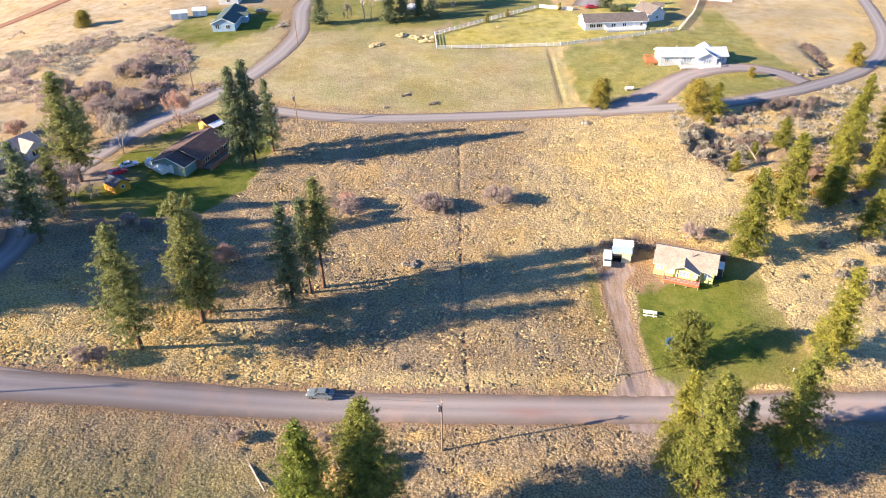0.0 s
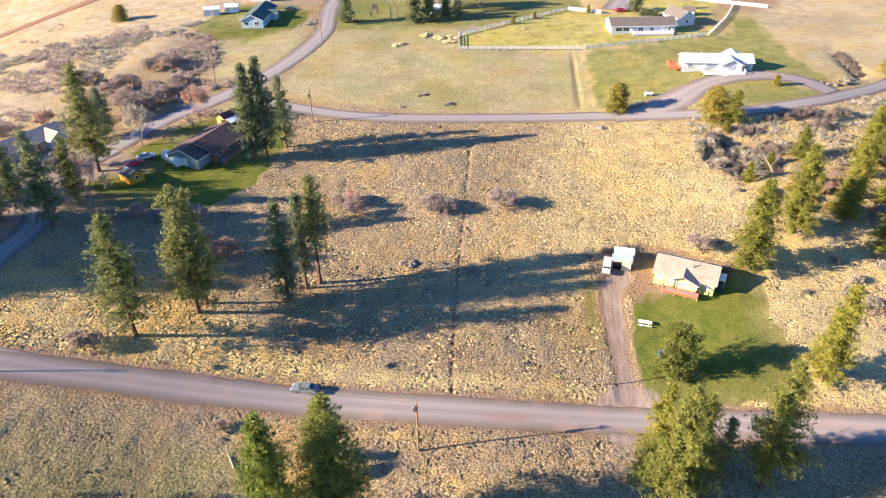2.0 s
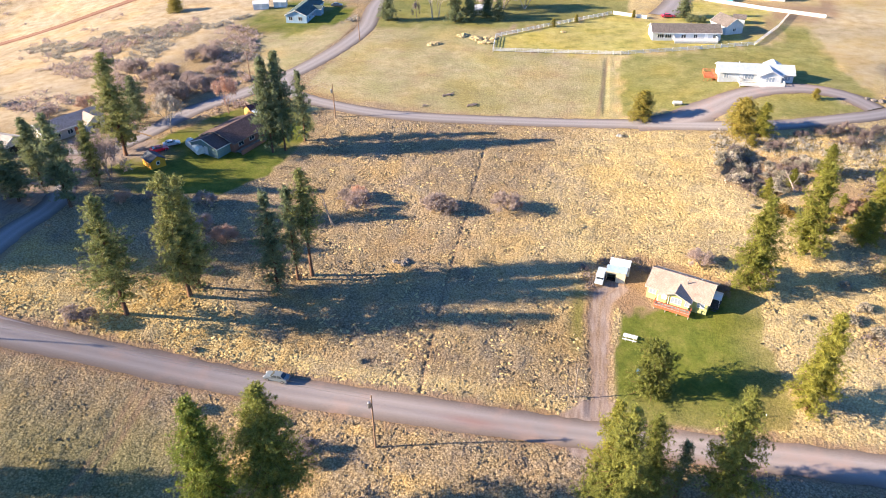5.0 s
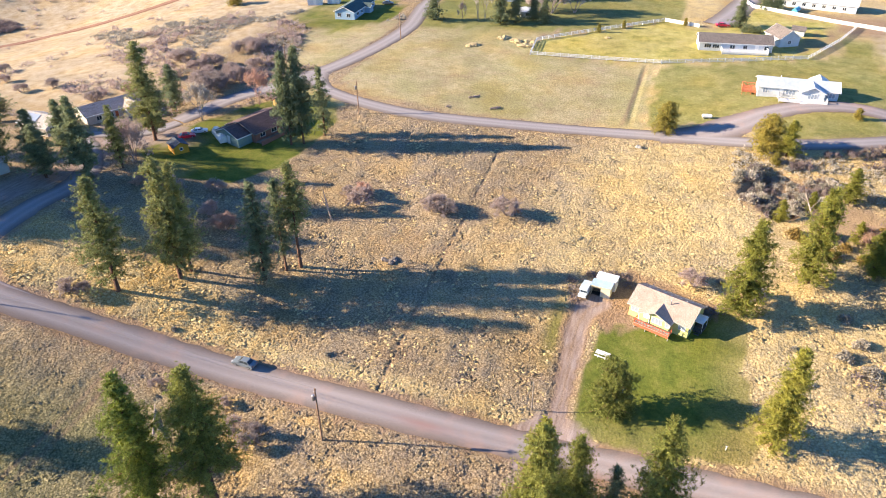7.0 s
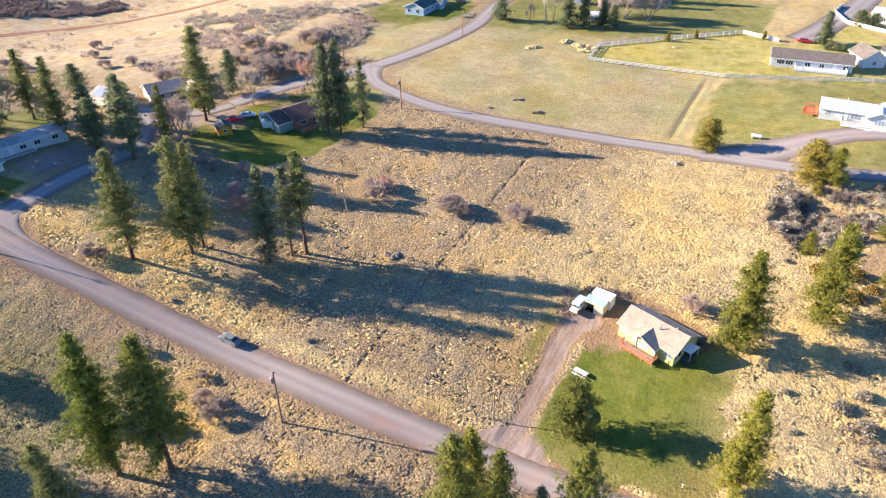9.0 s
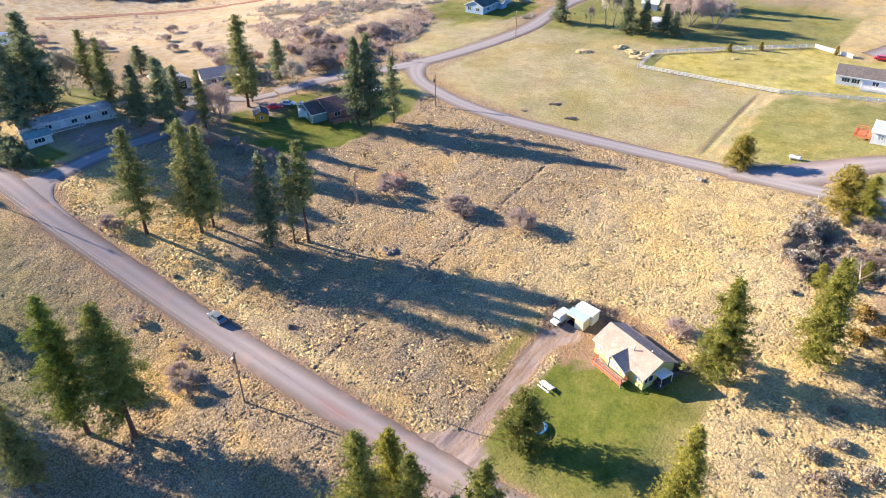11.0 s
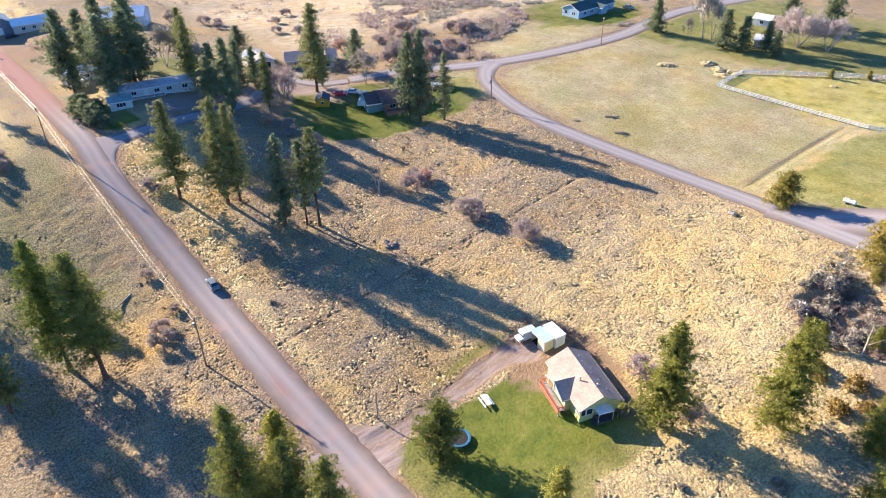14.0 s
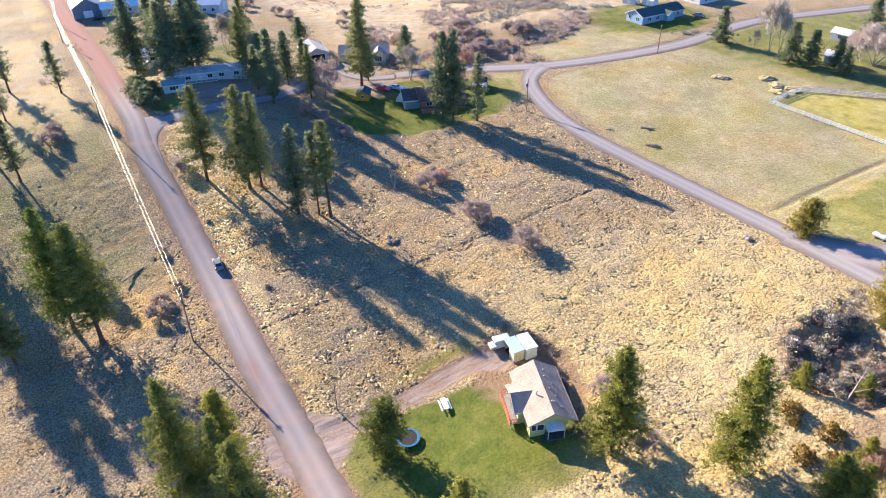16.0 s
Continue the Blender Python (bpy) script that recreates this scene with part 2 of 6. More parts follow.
SAGE = foliage("sage_leaves", (0.13, 0.11, 0.095), (0.46, 0.415, 0.36), 0.15)
TWIG = foliage("bare_twigs", (0.25, 0.190, 0.188), (0.49, 0.40, 0.395), 0.3)
SAGE_PALE = foliage("pale_sage_leaves", (0.28, 0.245, 0.215), (0.57, 0.515, 0.465), 0.15)
TWIG_DARK = foliage("dark_twigs", (0.135, 0.102, 0.104), (0.33, 0.26, 0.265), 0.25)
TWIG_PALE = foliage("pale_twigs", (0.34, 0.29, 0.26), (0.60, 0.53, 0.47), 0.1)
TWIG_PINK = foliage("pink_twigs", (0.36, 0.29, 0.29), (0.57, 0.485, 0.48), 0.3)
TWIG_RED = foliage("red_twigs", (0.36, 0.205, 0.165), (0.62, 0.42, 0.35), 0.2)
STRAW = foliage("tall_straw", (0.42, 0.317, 0.154), (0.67, 0.530, 0.285), 0.2)
RUST_BUSH = foliage("rusty_leaves", (0.16, 0.10, 0.03), (0.36, 0.25, 0.07), 0.2)
WHITE = surface("white_paint", (0.70, 0.70, 0.69), (0.82, 0.82, 0.81), 2.0, 0.5, wear=0.12)
WHITE_METAL = surface("white_metal", (0.68, 0.70, 0.72), (0.80, 0.82, 0.84), 1.5, 0.35, wear=0.15)
# white-grey roof sheet, tinted blue to paint in the reflected sky
SKY_SHEET = surface("sky_tinted_sheet", (0.38, 0.52, 0.66), (0.52, 0.65, 0.78), 1.5, 0.3)
STEEL = surface("galvanised_steel", (0.35, 0.35, 0.36), (0.55, 0.55, 0.56), 4.0, 0.4, 0.8)
RUBBER = surface("black_rubber", (0.015, 0.015, 0.016), (0.035, 0.035, 0.035), 8.0, 0.8)
# near black that paints shade into open bays and under the awning
DARK = surface("deep_shade", (0.012, 0.011, 0.010), (0.03, 0.026, 0.022), 3.0, 0.9)
RED_WOOD = surface("red_stained_wood", (0.42, 0.095, 0.045), (0.60, 0.17, 0.085), 4.0, 0.7, vary=0.1)
ORANGE_WOOD = surface("orange_stained_wood", (0.55, 0.16, 0.07), (0.72, 0.26, 0.12), 4.0, 0.7)
PANE = glass("window_glass", (0.035, 0.045, 0.055))
# a paler blue-grey pane for the white and the yellow house
PALE_PANE = glass("pale_window_glass", (0.27, 0.32, 0.38))
HAY = surface("straw", (0.38, 0.28, 0.13), (0.62, 0.50, 0.28), 5.0, 0.95, bump=0.1)
STONE = surface("field_stone", (0.10, 0.085, 0.075), (0.30, 0.26, 0.23), 3.0, 0.9, bump=0.05)
CONCRETE = surface("concrete", (0.34, 0.32, 0.29), (0.48, 0.45, 0.41), 3.0, 0.9)
CABLE = surface("cable", (0.34, 0.33, 0.28), (0.50, 0.48, 0.41), 3.0, 0.42, 1.0)

# ---- shape of the land ----
def smooth(t):
    t = np.clip(t, 0, 1)
    return t * t * (3 - 2 * t)


def land(x, y):
    """Height of the ground: a slope that rises to the north and flattens, a hill in the west, a swell in the east with a pit in it, a hollow by the drive, a gully by the road bend."""
    x, y = np.asarray(x, float), np.asarray(y, float)
    k = np.clip((y - 200) / 90, 0, 1)
    rise = np.where(y > 200, 12.5 + 9.1125 * (k - k * k / 2), -6.0 + 0.075 * (np.maximum(y, -45) + 46.7))
    west = 10.5 * smooth((-12 - x) / 90) * np.exp(-np.maximum(0, y - 95) ** 2 / 2048) * smooth((y + 60) / 110)
    fall = -17 * np.exp(-((x + 250) / 75) ** 2 - ((y - 255) / 80) ** 2)
    middle = 1.6 * np.exp(-((x + 35) / 70) ** 2 - ((y - 195) / 60) ** 2)
    east = 5.2 * np.exp(-((x - 85) / 42) ** 2 - ((y - 192) / 45) ** 2)
    hollow = -2.0 * np.exp(-((x - 33) / 20) ** 2 - ((y - 101) / 20) ** 2)
    rim = np.hypot((x - 70) / 10, (y - 166.5) / 10.5) + 0.10 * np.sin(np.arctan2(y - 166.5, x - 70) * 5 + 1)
    pit = -1.7 * smooth((1.0 - rim) / 0.28) * smooth((86 - x) / 14)
    gully = -1.7 * np.exp(-((x - 118.2 - 0.04 * (y - 232)) / 2.0) ** 2) * smooth((y - 213) / 8) * smooth((246 - y) / 8)
    return rise + west + fall + middle + east + hollow + pit + gully


def z_at(x, y):
    return float(land(x, y))


def hashed(i, j, seed):
    n = (i.astype(np.int64) * 374761393 + j.astype(np.int64) * 668265263 + seed * 974634777) & 0x7FFFFFFF
    n = ((n ^ (n >> 13)) * 1274126177) & 0x7FFFFFFF
    return ((n ^ (n >> 16)) & 0xFFFF) / 65535.0


def value_noise(x, y, size, seed=0):
    """Smooth noise from 0 to 1 with cells of that size."""
    x, y = np.asarray(x, float) / size, np.asarray(y, float) / size
    i, j = np.floor(x), np.floor(y)
    u, v = smooth(x - i), smooth(y - j)
    a, b, c, d = hashed(i, j, seed), hashed(i + 1, j, seed), hashed(i, j + 1, seed), hashed(i + 1, j + 1, seed)
    return (a * (1 - u) + b * u) * (1 - v) + (c * (1 - u) + d * u) * v


def spline(points, step=1.5):
    """A smooth line through plan points."""
    p = np.array(points, float)
    p = np.vstack([2 * p[0] - p[1], p, 2 * p[-1] - p[-2]])
    out = []
    for a, b, c, d in zip(p[:-3], p[1:-2], p[2:-1], p[3:]):
        n = max(2, int(np.linalg.norm(c - b) / step))
        for t in np.arange(n) / n:
            out.append(0.5 * (2 * b + (c - a) * t + (2 * a - 5 * b + 4 * c - d) * t * t + (3 * b - a - 3 * c + d) * t ** 3))
    out.append(p[-2])
    return np.array(out)


def away_from_line(x, y, line):
    """Distance of many places from a line."""
    best = np.full(x.shape, 1e9)
    for (ax, ay), (bx, by) in zip(line[:-1], line[1:]):
        dx, dy = bx - ax, by - ay
        t = np.clip(((x - ax) * dx + (y - ay) * dy) / (dx * dx + dy * dy + 1e-9), 0, 1)
        best = np.minimum(best, (x - ax - t * dx) ** 2 + (y - ay - t * dy) ** 2)
    return np.sqrt(best)


def inside(x, y, corners, soft=1.5):
    """1 inside a plan polygon, 0 outside, with an edge that wanders a little."""
    corners = np.array(corners, float)
    odd = np.zeros(x.shape, bool)
    for (ax, ay), (bx, by) in zip(corners, np.roll(corners, -1, 0)):
        if ay != by:
            odd ^= ((ay > y) != (by > y)) & (x < (bx - ax) * (y - ay) / (by - ay) + ax)
    d = away_from_line(x, y, np.vstack([corners, corners[:1]]))
    d = np.where(odd, d, -d) + (value_noise(x, y, 2.5, 7) - 0.5) * soft * 1.6
    return smooth(d / soft + 0.5)


# the ways: middle line in plan and width
NEAR_ROAD = [(-330, 70), (-215, 76), (-150, 80), (-120, 81), (-95, 82), (-73, 81.5), (-47, 83), (-20, 84), (9, 84.2), (34, 85), (57, 85), (80, 85), (130, 84), (240, 82), (420, 80)]
FAR_ROAD = [(-70, 207.5), (-66, 200), (-58.8, 193.8), (-46, 189), (-33, 186.3), (-18, 185.8), (0, 187), (16, 188.2), (34, 189), (50, 188.2), (66, 187.3), (80, 189), (97, 196), (109, 203.8), (119, 211), (130, 220.8), (142, 235), (152, 254), (161, 281), (169, 308), (180, 345), (196, 400)]
NORTH_ROAD = [(-93, 164), (-87, 181), (-77, 194), (-68, 208), (-62, 222), (-58, 238), (-56.5, 255), (-58.5, 270), (-61, 286), (-61, 303), (-56, 330), (-45, 380)]
DRIVE = [(33, 84), (32.9, 90), (32.6, 100), (32.3, 108), (32.1, 114), (32.8, 118.5), (35, 121.5)]
WEST_DRIVE = [(-87.6, 88), (-87.5, 92), (-87.6, 98), (-88, 108), (-88, 118), (-92, 128), (-101, 138), (-112, 146)]
HOUSE_DRIVE = [(40, 189), (50, 191), (59.5, 198), (66.5, 205), (75, 210.5), (87, 213.5), (97, 210.5), (103, 203)]
COURT = [(52, 290), (57, 305), (62, 325), (68, 350), (75, 390)]
RED_TRACK = [(-262, 170), (-248, 213), (-231, 243), (-217, 258), (-200, 271), (-181, 297), (-172, 315), (-160, 350)]
LANE_WEST = [(-92, 163), (-96, 154), (-104, 150), (-114, 148)]
WAYS = [("near_road", NEAR_ROAD, 6.3, CHIPSEAL, "worn grey chip seal road with reddish gravel edges"),
        ("far_road", FAR_ROAD, 5.4, ASPHALT, "narrow grey paved road curving round the dry field"),
        ("north_road", NORTH_ROAD, 7.2, ASPHALT, "grey paved side road winding up past the houses"),
        ("west_drive", WEST_DRIVE, 6.0, ASPHALT, "shaded grey drive leading to the houses under pines"),
        ("house_drive", HOUSE_DRIVE, 8.2, CHIPSEAL, "grey gravel loop drive before the white house"),
        ("court", COURT, 11.0, ASPHALT, "broad grey paved court behind the fenced yard"),
        ("red_track", RED_TRACK, 6.5, RED_DIRT, "red dirt track across the pale dry flats"),
        ("west_lane", LANE_WEST, 5.0, ASPHALT, "short grey paved lane between pines and houses")]
LINES = [(spline(line, 2.5), width) for _, line, width, _, _ in WAYS] + [(np.array([(-96, 84.0), (-88, 86.0), (-78, 84.5)]), 5.0)]
TRACK = spline(DRIVE, 2.0)
FURROW = spline([(2.4, 88), (1.8, 100), (1.4, 117), (1.3, 132), (1.2, 148), (1.2, 160), (1.0, 173)], 3.0)
RUTS = [spline([(-41.8, 79), (-41.4, 71), (-41.2, 65), (-42, 52)], 2.0), spline([(-43.8, 79), (-43.4, 71), (-43.2, 65), (-44, 52)], 2.0)]

LAWNS = [[(34.8, 88.8), (34.6, 103), (37.0, 117), (48, 118), (57, 124.5), (60.5, 127), (61.6, 118), (62, 109), (64.2, 97), (63, 90)],
         [(-90, 143), (-76, 131), (-57, 136), (-50, 149), (-47, 162), (-48, 176), (-54, 188), (-68, 191), (-80, 176), (-88, 160)],
         [(-108, 258), (-96, 246), (-82, 243), (-66, 262), (-68, 285), (-100, 290)],
         [(-150, 108), (-128, 110), (-122, 126), (-140, 134)],
         [(-113, 87), (-98, 86), (-92.5, 91), (-93, 98), (-104, 97)]]
YARDS = [[(36, 194), (35, 237), (60, 247), (86, 257), (96, 284), (103, 284), (101, 258), (102, 236), (104, 222), (104, 207), (96, 206), (70, 200)],
         [(-56, 256), (-8, 262), (12, 270), (33, 289), (40, 292), (40, 340), (-58, 340)],
         [(-150, 109), (-127, 109), (-121, 124), (-143, 127)]]
FIELDS = [[(-60, 204), (-45, 193), (-20, 190), (35.2, 192), (35.2, 240), (-6, 238), (-8, 262), (-52, 262)],
          [(-6, 238), (36, 240), (80, 256), (92, 280), (97, 300), (66, 316), (59, 300), (53, 286), (44, 284), (33, 288), (-7, 252)],
          [(103, 286), (101, 258), (103, 236), (105, 222), (138, 236), (148, 262), (160, 310), (112, 330)],
          [(-92, 244), (-82, 210), (-66, 212), (-62, 240), (-64, 262), (-84, 248)],
          [(-48, 188), (-64, 200), (-76, 190), (-60, 180)],
          [(62, 191), (69, 202), (78, 207), (92, 209), (101, 200), (90, 193), (76, 190)]]
YARDS.append(FIELDS[-1])


def covers(x, y):
    """What grows where: shares of lawn, mown grass, bare earth and so on at many places."""
    near = (np.abs(x) < 400) & (y > -50) & (y < 420)
    px, py = x[near], y[near]
    way, edge = np.full(x.shape, 99.0), np.full(x.shape, 99.0)
    for line, width in LINES:
        way[near] = np.minimum(way[near], away_from_line(px, py, line) - width / 2)
    lawn, mown, earth = np.zeros(x.shape), np.zeros(x.shape), np.zeros(x.shape)
    for k, c in enumerate(LAWNS):
        lawn[near] = np.maximum(lawn[near], inside(px, py, c, 1.2) * (1.0 - 0.5 * smooth((px - 53) / 11) * (0.4 + value_noise(px, py, 5, 43)) - 0.25 * smooth((98 - py) / 9) if k == 0 else np.clip(0.35 + 1.1 * value_noise(px, py, 9, 16), 0, 1)))
    for c in YARDS:
        k = inside(px, py, c, 3.0)
        lawn[near] = np.maximum(lawn[near], 0.7 * k)
        mown[near] = np.maximum(mown[near], k)
    for c in FIELDS:
        mown[near] = np.maximum(mown[near], inside(px, py, c, 2.5))
    lawn = np.maximum(lawn, 0.75 * smooth(1 - np.hypot((x - 28.2) / 2.8, (y - 113) / 13)))
    rough = value_noise(x, y, 1.3, 3)
    earth = smooth((1.9 + 2.0 * (rough - 0.5) - way) / 1.8) * np.where(y < 110, 0.8, 0.25)
    earth = np.maximum(earth, 0.9 * smooth((7 + 3 * rough - np.hypot((x - 37.5) * 0.9, y - 122.5)) / 3))
    earth = np.maximum(earth, 0.8 * smooth((4.5 - np.abs((y - 127.3) + 0.36 * (x - 48)) - 2 * rough) / 2) * (np.abs(x - 48) < 9))
    earth = np.maximum(earth, 0.85 * inside(x, y, [(-205, 80), (-165, 82), (-160, 93), (-200, 112)], 5.0))
    earth = np.maximum(earth, 0.75 * smooth((13 - np.hypot(x - 70, (y - 166) * 1.3) + 3 * rough) / 6))
    earth = np.maximum(earth, 0.7 * smooth((12 - np.hypot(x - 84, (y - 158) * 1.2)) / 8))
    earth = np.maximum(earth, 0.55 * smooth((0.9 - np.abs(x - 30.5 - 0.05 * (y - 210))) / 0.7) * (y > 193) * (y < 238))
    lane = np.full(x.shape, 99.0)
    lane[near] = away_from_line(px, py, TRACK)
    drive = smooth((1.7 + 0.05 * np.clip(y - 100, 0, 20) + 0.7 * (rough - 0.5) - lane) / 1.1)
    drive = np.maximum(drive, smooth((6.5 - np.hypot((x - 33) * 0.9, (y - 86) * 0.9) + rough) / 1.5))
    drive = drive * (1 - 0.5 * np.exp(-(lane / 0.45) ** 2)) * (0.8 + 0.3 * value_noise(x, y, 2.0, 14))
    drive = np.maximum(drive, 0.85 * inside(x, y, [(-103, 101), (-92, 99), (-91, 128), (-97, 140), (-106, 136)], 4.0))
    drive = np.maximum(drive, 0.8 * inside(x, y, [(-120, 146), (-104, 140), (-80, 150), (-86, 160), (-98, 160), (-108, 162)], 4.0))
    earth = np.maximum(earth, 0.8 * smooth((2.3 + 0.09 * np.clip(y - 100, 0, 20) + 1.2 * (rough - 0.5) - lane) / 1.2))
    lawn, way = lawn * (1 - smooth((3.2 - lane) / 0.8)), np.minimum(way, lane - 1.8)
    furrow = np.exp(-(away_from_line(x, y, FURROW) / 0.45) ** 2)
    earth = np.maximum(earth, 0.35 * furrow * smooth(way / 3) * smooth((165 - y) / 40))
    for r in RUTS:
        earth = np.maximum(earth, 0.6 * np.exp(-(away_from_line(x, y, r) / 0.5) ** 2) * (0.4 + value_noise(x, y, 3, 20)))
    earth = np.maximum(earth, 0.8 * inside(x, y, [(84, 281), (99, 290), (117, 296), (122, 322), (100, 316)], 4.0))
    earth = np.maximum(earth, 0.8 * smooth(1.4 - np.hypot((x - 90) / 12, (y - 311) / 5)))
    earth = np.maximum(earth, 0.6 * inside(x, y, [(76, 262), (88, 268), (91, 279), (80, 282)], 3.0))
    ditch = np.exp(-((x - 31.5) / 0.7) ** 2) * smooth((y - 192) / 4) * smooth((238 - y) / 4)
    gold = smooth((x - 5 + 24 * (value_noise(x, y, 26, 5) - 0.5)) / 38) * smooth((y - 97) / 22) + 0.65 * smooth(1 - np.abs(y - 90.5) / 3.5) * smooth(2 - way / 4)
    gold = np.maximum(gold, 0.8 * smooth((x - 60) / 6) * smooth((y - 86) / 4))
    gold = np.maximum(gold, 0.95 * smooth((-24 - x) / 20) * smooth((1 - np.abs(y - 95) / 12)))
    gold = np.clip(gold * (0.55 + 0.75 * value_noise(x, y, 7, 9)) + 0.22 * value_noise(x, y, 4, 2), 0, 1)
    gold = np.maximum(gold, 0.9 * smooth((-60 - x) / 30) * smooth((74 - y) / 8) * (value_noise(x, y, 11, 17) > 0.45))
    gold = np.maximum(gold, 0.85 * smooth((x - 95) / 20) * smooth((y - 215) / 15))
    yard = inside(x, y, FIELDS[1], 2.0)
    gold = gold * (1 - lawn)
    gold, mown, lawn = np.maximum(gold, yard), mown * (1 - 0.6 * yard), np.maximum(lawn, yard * (0.55 + 0.4 * value_noise(x, y, 6, 15)))
    pale = np.maximum(smooth((-100 - x + 0.35 * (y - 200)) / 40) * smooth((y - 150) / 25), smooth((-112 - x) / 25) * smooth((72 - y) / 12) * 0.45)
    pale = np.maximum(pale, 0.8 * inside(x, y, FIELDS[2], 5.0))
    mown = mown * (1 - 0.7 * inside(x, y, FIELDS[2], 5.0))
    pale = np.clip(pale * (0.7 + 0.6 * value_noise(x, y, 18, 12)), 0, 1)
    gold = gold * (1 - 0.6 * furrow)
    rust = smooth((x + 92) / 12) * smooth((-8 - x) / 22) * smooth((y - 85) / 2) * smooth((116 - y) / 14) * np.clip(1.7 * value_noise(x, y, 6, 18) - 0.15, 0, 1)
    rust = np.maximum(rust, 0.8 * smooth((80 - y) / 2) * smooth((y - 62) / 8) * smooth((x + 34) / 14) * smooth((14 - x) / 14) * np.clip(2.2 * value_noise(x, y, 5, 19) - 0.7, 0, 1))
    moss = smooth((76 - y) / 6) * smooth((-18 - x) / 20) * smooth((x + 125) / 40) * (0.35 + 0.7 * value_noise(x, y, 9, 4))
    wild = (1 - np.clip(lawn + mown, 0, 1)) * (1 - np.clip(earth, 0, 1) * 0.8) * smooth(way / 2.0)
    hold = np.stack([lawn, mown, earth, np.clip(drive, 0, 1)], 1)
    tone = np.stack([gold, pale, np.clip(moss, 0, 1), np.clip(rust, 0, 1)], 1)
    return hold, tone, wild, 0.14 * smooth(1 - way / 0.5) + 0.3 * ditch + 0.25 * furrow


def build_ground():
    def axis(lo, hi, step, far):
        mid = list(np.arange(lo, hi + step, step))
        out, s = [], step
        left, right = [lo], [mid[-1]]
        while left[-1] > -far:
            s = min(s * 1.07, 400)
            left.append(left[-1] - s)
        s = step
        while right[-1] < far:
            s = min(s * 1.07, 400)
            right.append(right[-1] + s)
        return np.array(left[:0:-1] + mid + right[1:])

    xs, ys = axis(-72, 92, 0.56, 4000), axis(50, 182, 0.56, 4000)
    nx, ny = len(xs), len(ys)
    x, y = [a.ravel() for a in np.meshgrid(xs, ys)]
    z = land(x, y)
    hold, tone, wild, sunk = covers(x, y)
    bumps = (value_noise(x, y, 1.1, 1) - 0.4) * 0.24 + (value_noise(x, y, 2.6, 6) - 0.5) * 0.22
    z = z + bumps * wild * ((x > -80) & (x < 100) & (y > 45) & (y < 190)) - sunk
    i = (np.arange(ny - 1)[:, None] * nx + np.arange(nx - 1)[None, :]).ravel()
    faces = np.stack([i, i + 1, i + nx + 1, i + nx], 1)
    me = bpy.data.meshes.new("ground")
    me.from_pydata(np.stack([x, y, z], 1), [], faces.tolist())
    for name, cols in (("cover", hold), ("tone", tone)):
        a = me.attributes.new(name, "FLOAT_COLOR", "POINT")
        a.data.foreach_set("color", cols.astype(np.float32).ravel())
    me.polygons.foreach_set("use_smooth", np.ones(len(faces), bool))
    me.materials.append(GROUND)
    return tagged(new("ground", me), "rolling dry grassland with green lawns and mown fields", "ground", kind="structure")


# ways that are broader at one stretch: by how much, how far along, and over how many metres
FLARE = {"far_road": (0.9, 0.0, 8.0), "house_drive": (0.55, 17.0, 8.0)}


def build_way(name, line, width, material, label):
    p = spline(line, 1.2)
    more, at, reach = FLARE.get(name, (0.0, 0.0, 1.0))
    wide = width * (1 + more * np.exp(-((np.arange(len(p)) * 1.2 - at) / reach) ** 2))
    along = np.gradient(p, axis=0)
    along /= np.linalg.norm(along, axis=1)[:, None]
    side = np.stack([-along[:, 1], along[:, 0]], 1)
    n = 9
    verts, across = [], []
    for k in range(n):
        u = k / (n - 1)
        off = (u - 0.5) * wide
        if k in (0, n - 1):
            off = off + (value_noise(p[:, 0] + 31 * k, p[:, 1], 1.7, 8) - 0.5) * 0.55
        q = p + side * np.reshape(off, (-1, 1) if np.ndim(off) else 1)
        lift = (0.05 if k not in (0, n - 1) else -0.06)
        verts.append(np.column_stack([q, land(q[:, 0], q[:, 1]) + lift + 0.06 * (1 - (2 * u - 1) ** 2)]))
        across.append(np.full(len(p), u))
    m = len(p)
    i = (np.arange(n - 1)[:, None] * m + np.arange(m - 1)[None, :]).ravel()
    me = bpy.data.meshes.new(name)
    me.from_pydata(np.vstack(verts), [], np.stack([i, i + 1, i + m + 1, i + m], 1)[:, ::-1].tolist())
    a = me.attributes.new("across", "FLOAT", "POINT")
    a.data.foreach_set("value", np.concatenate(across).astype(np.float32))
    a = me.attributes.new("stain", "FLOAT", "POINT")
    q = np.vstack(verts)
    a.data.foreach_set("value", (0.6 * np.exp(-((q[:, 0] - 12.5) / 4.5) ** 2 - ((q[:, 1] - 83.4) / 0.9) ** 2) + 0.85 * smooth((-95 - q[:, 0]) / 45) * (np.abs(q[:, 1] - 78) < 14)).astype(np.float32))
    me.polygons.foreach_set("use_smooth", np.ones(len(me.polygons), bool))
    me.materials.append(material)
    return tagged(new(name, me), label, "road", kind="structure")


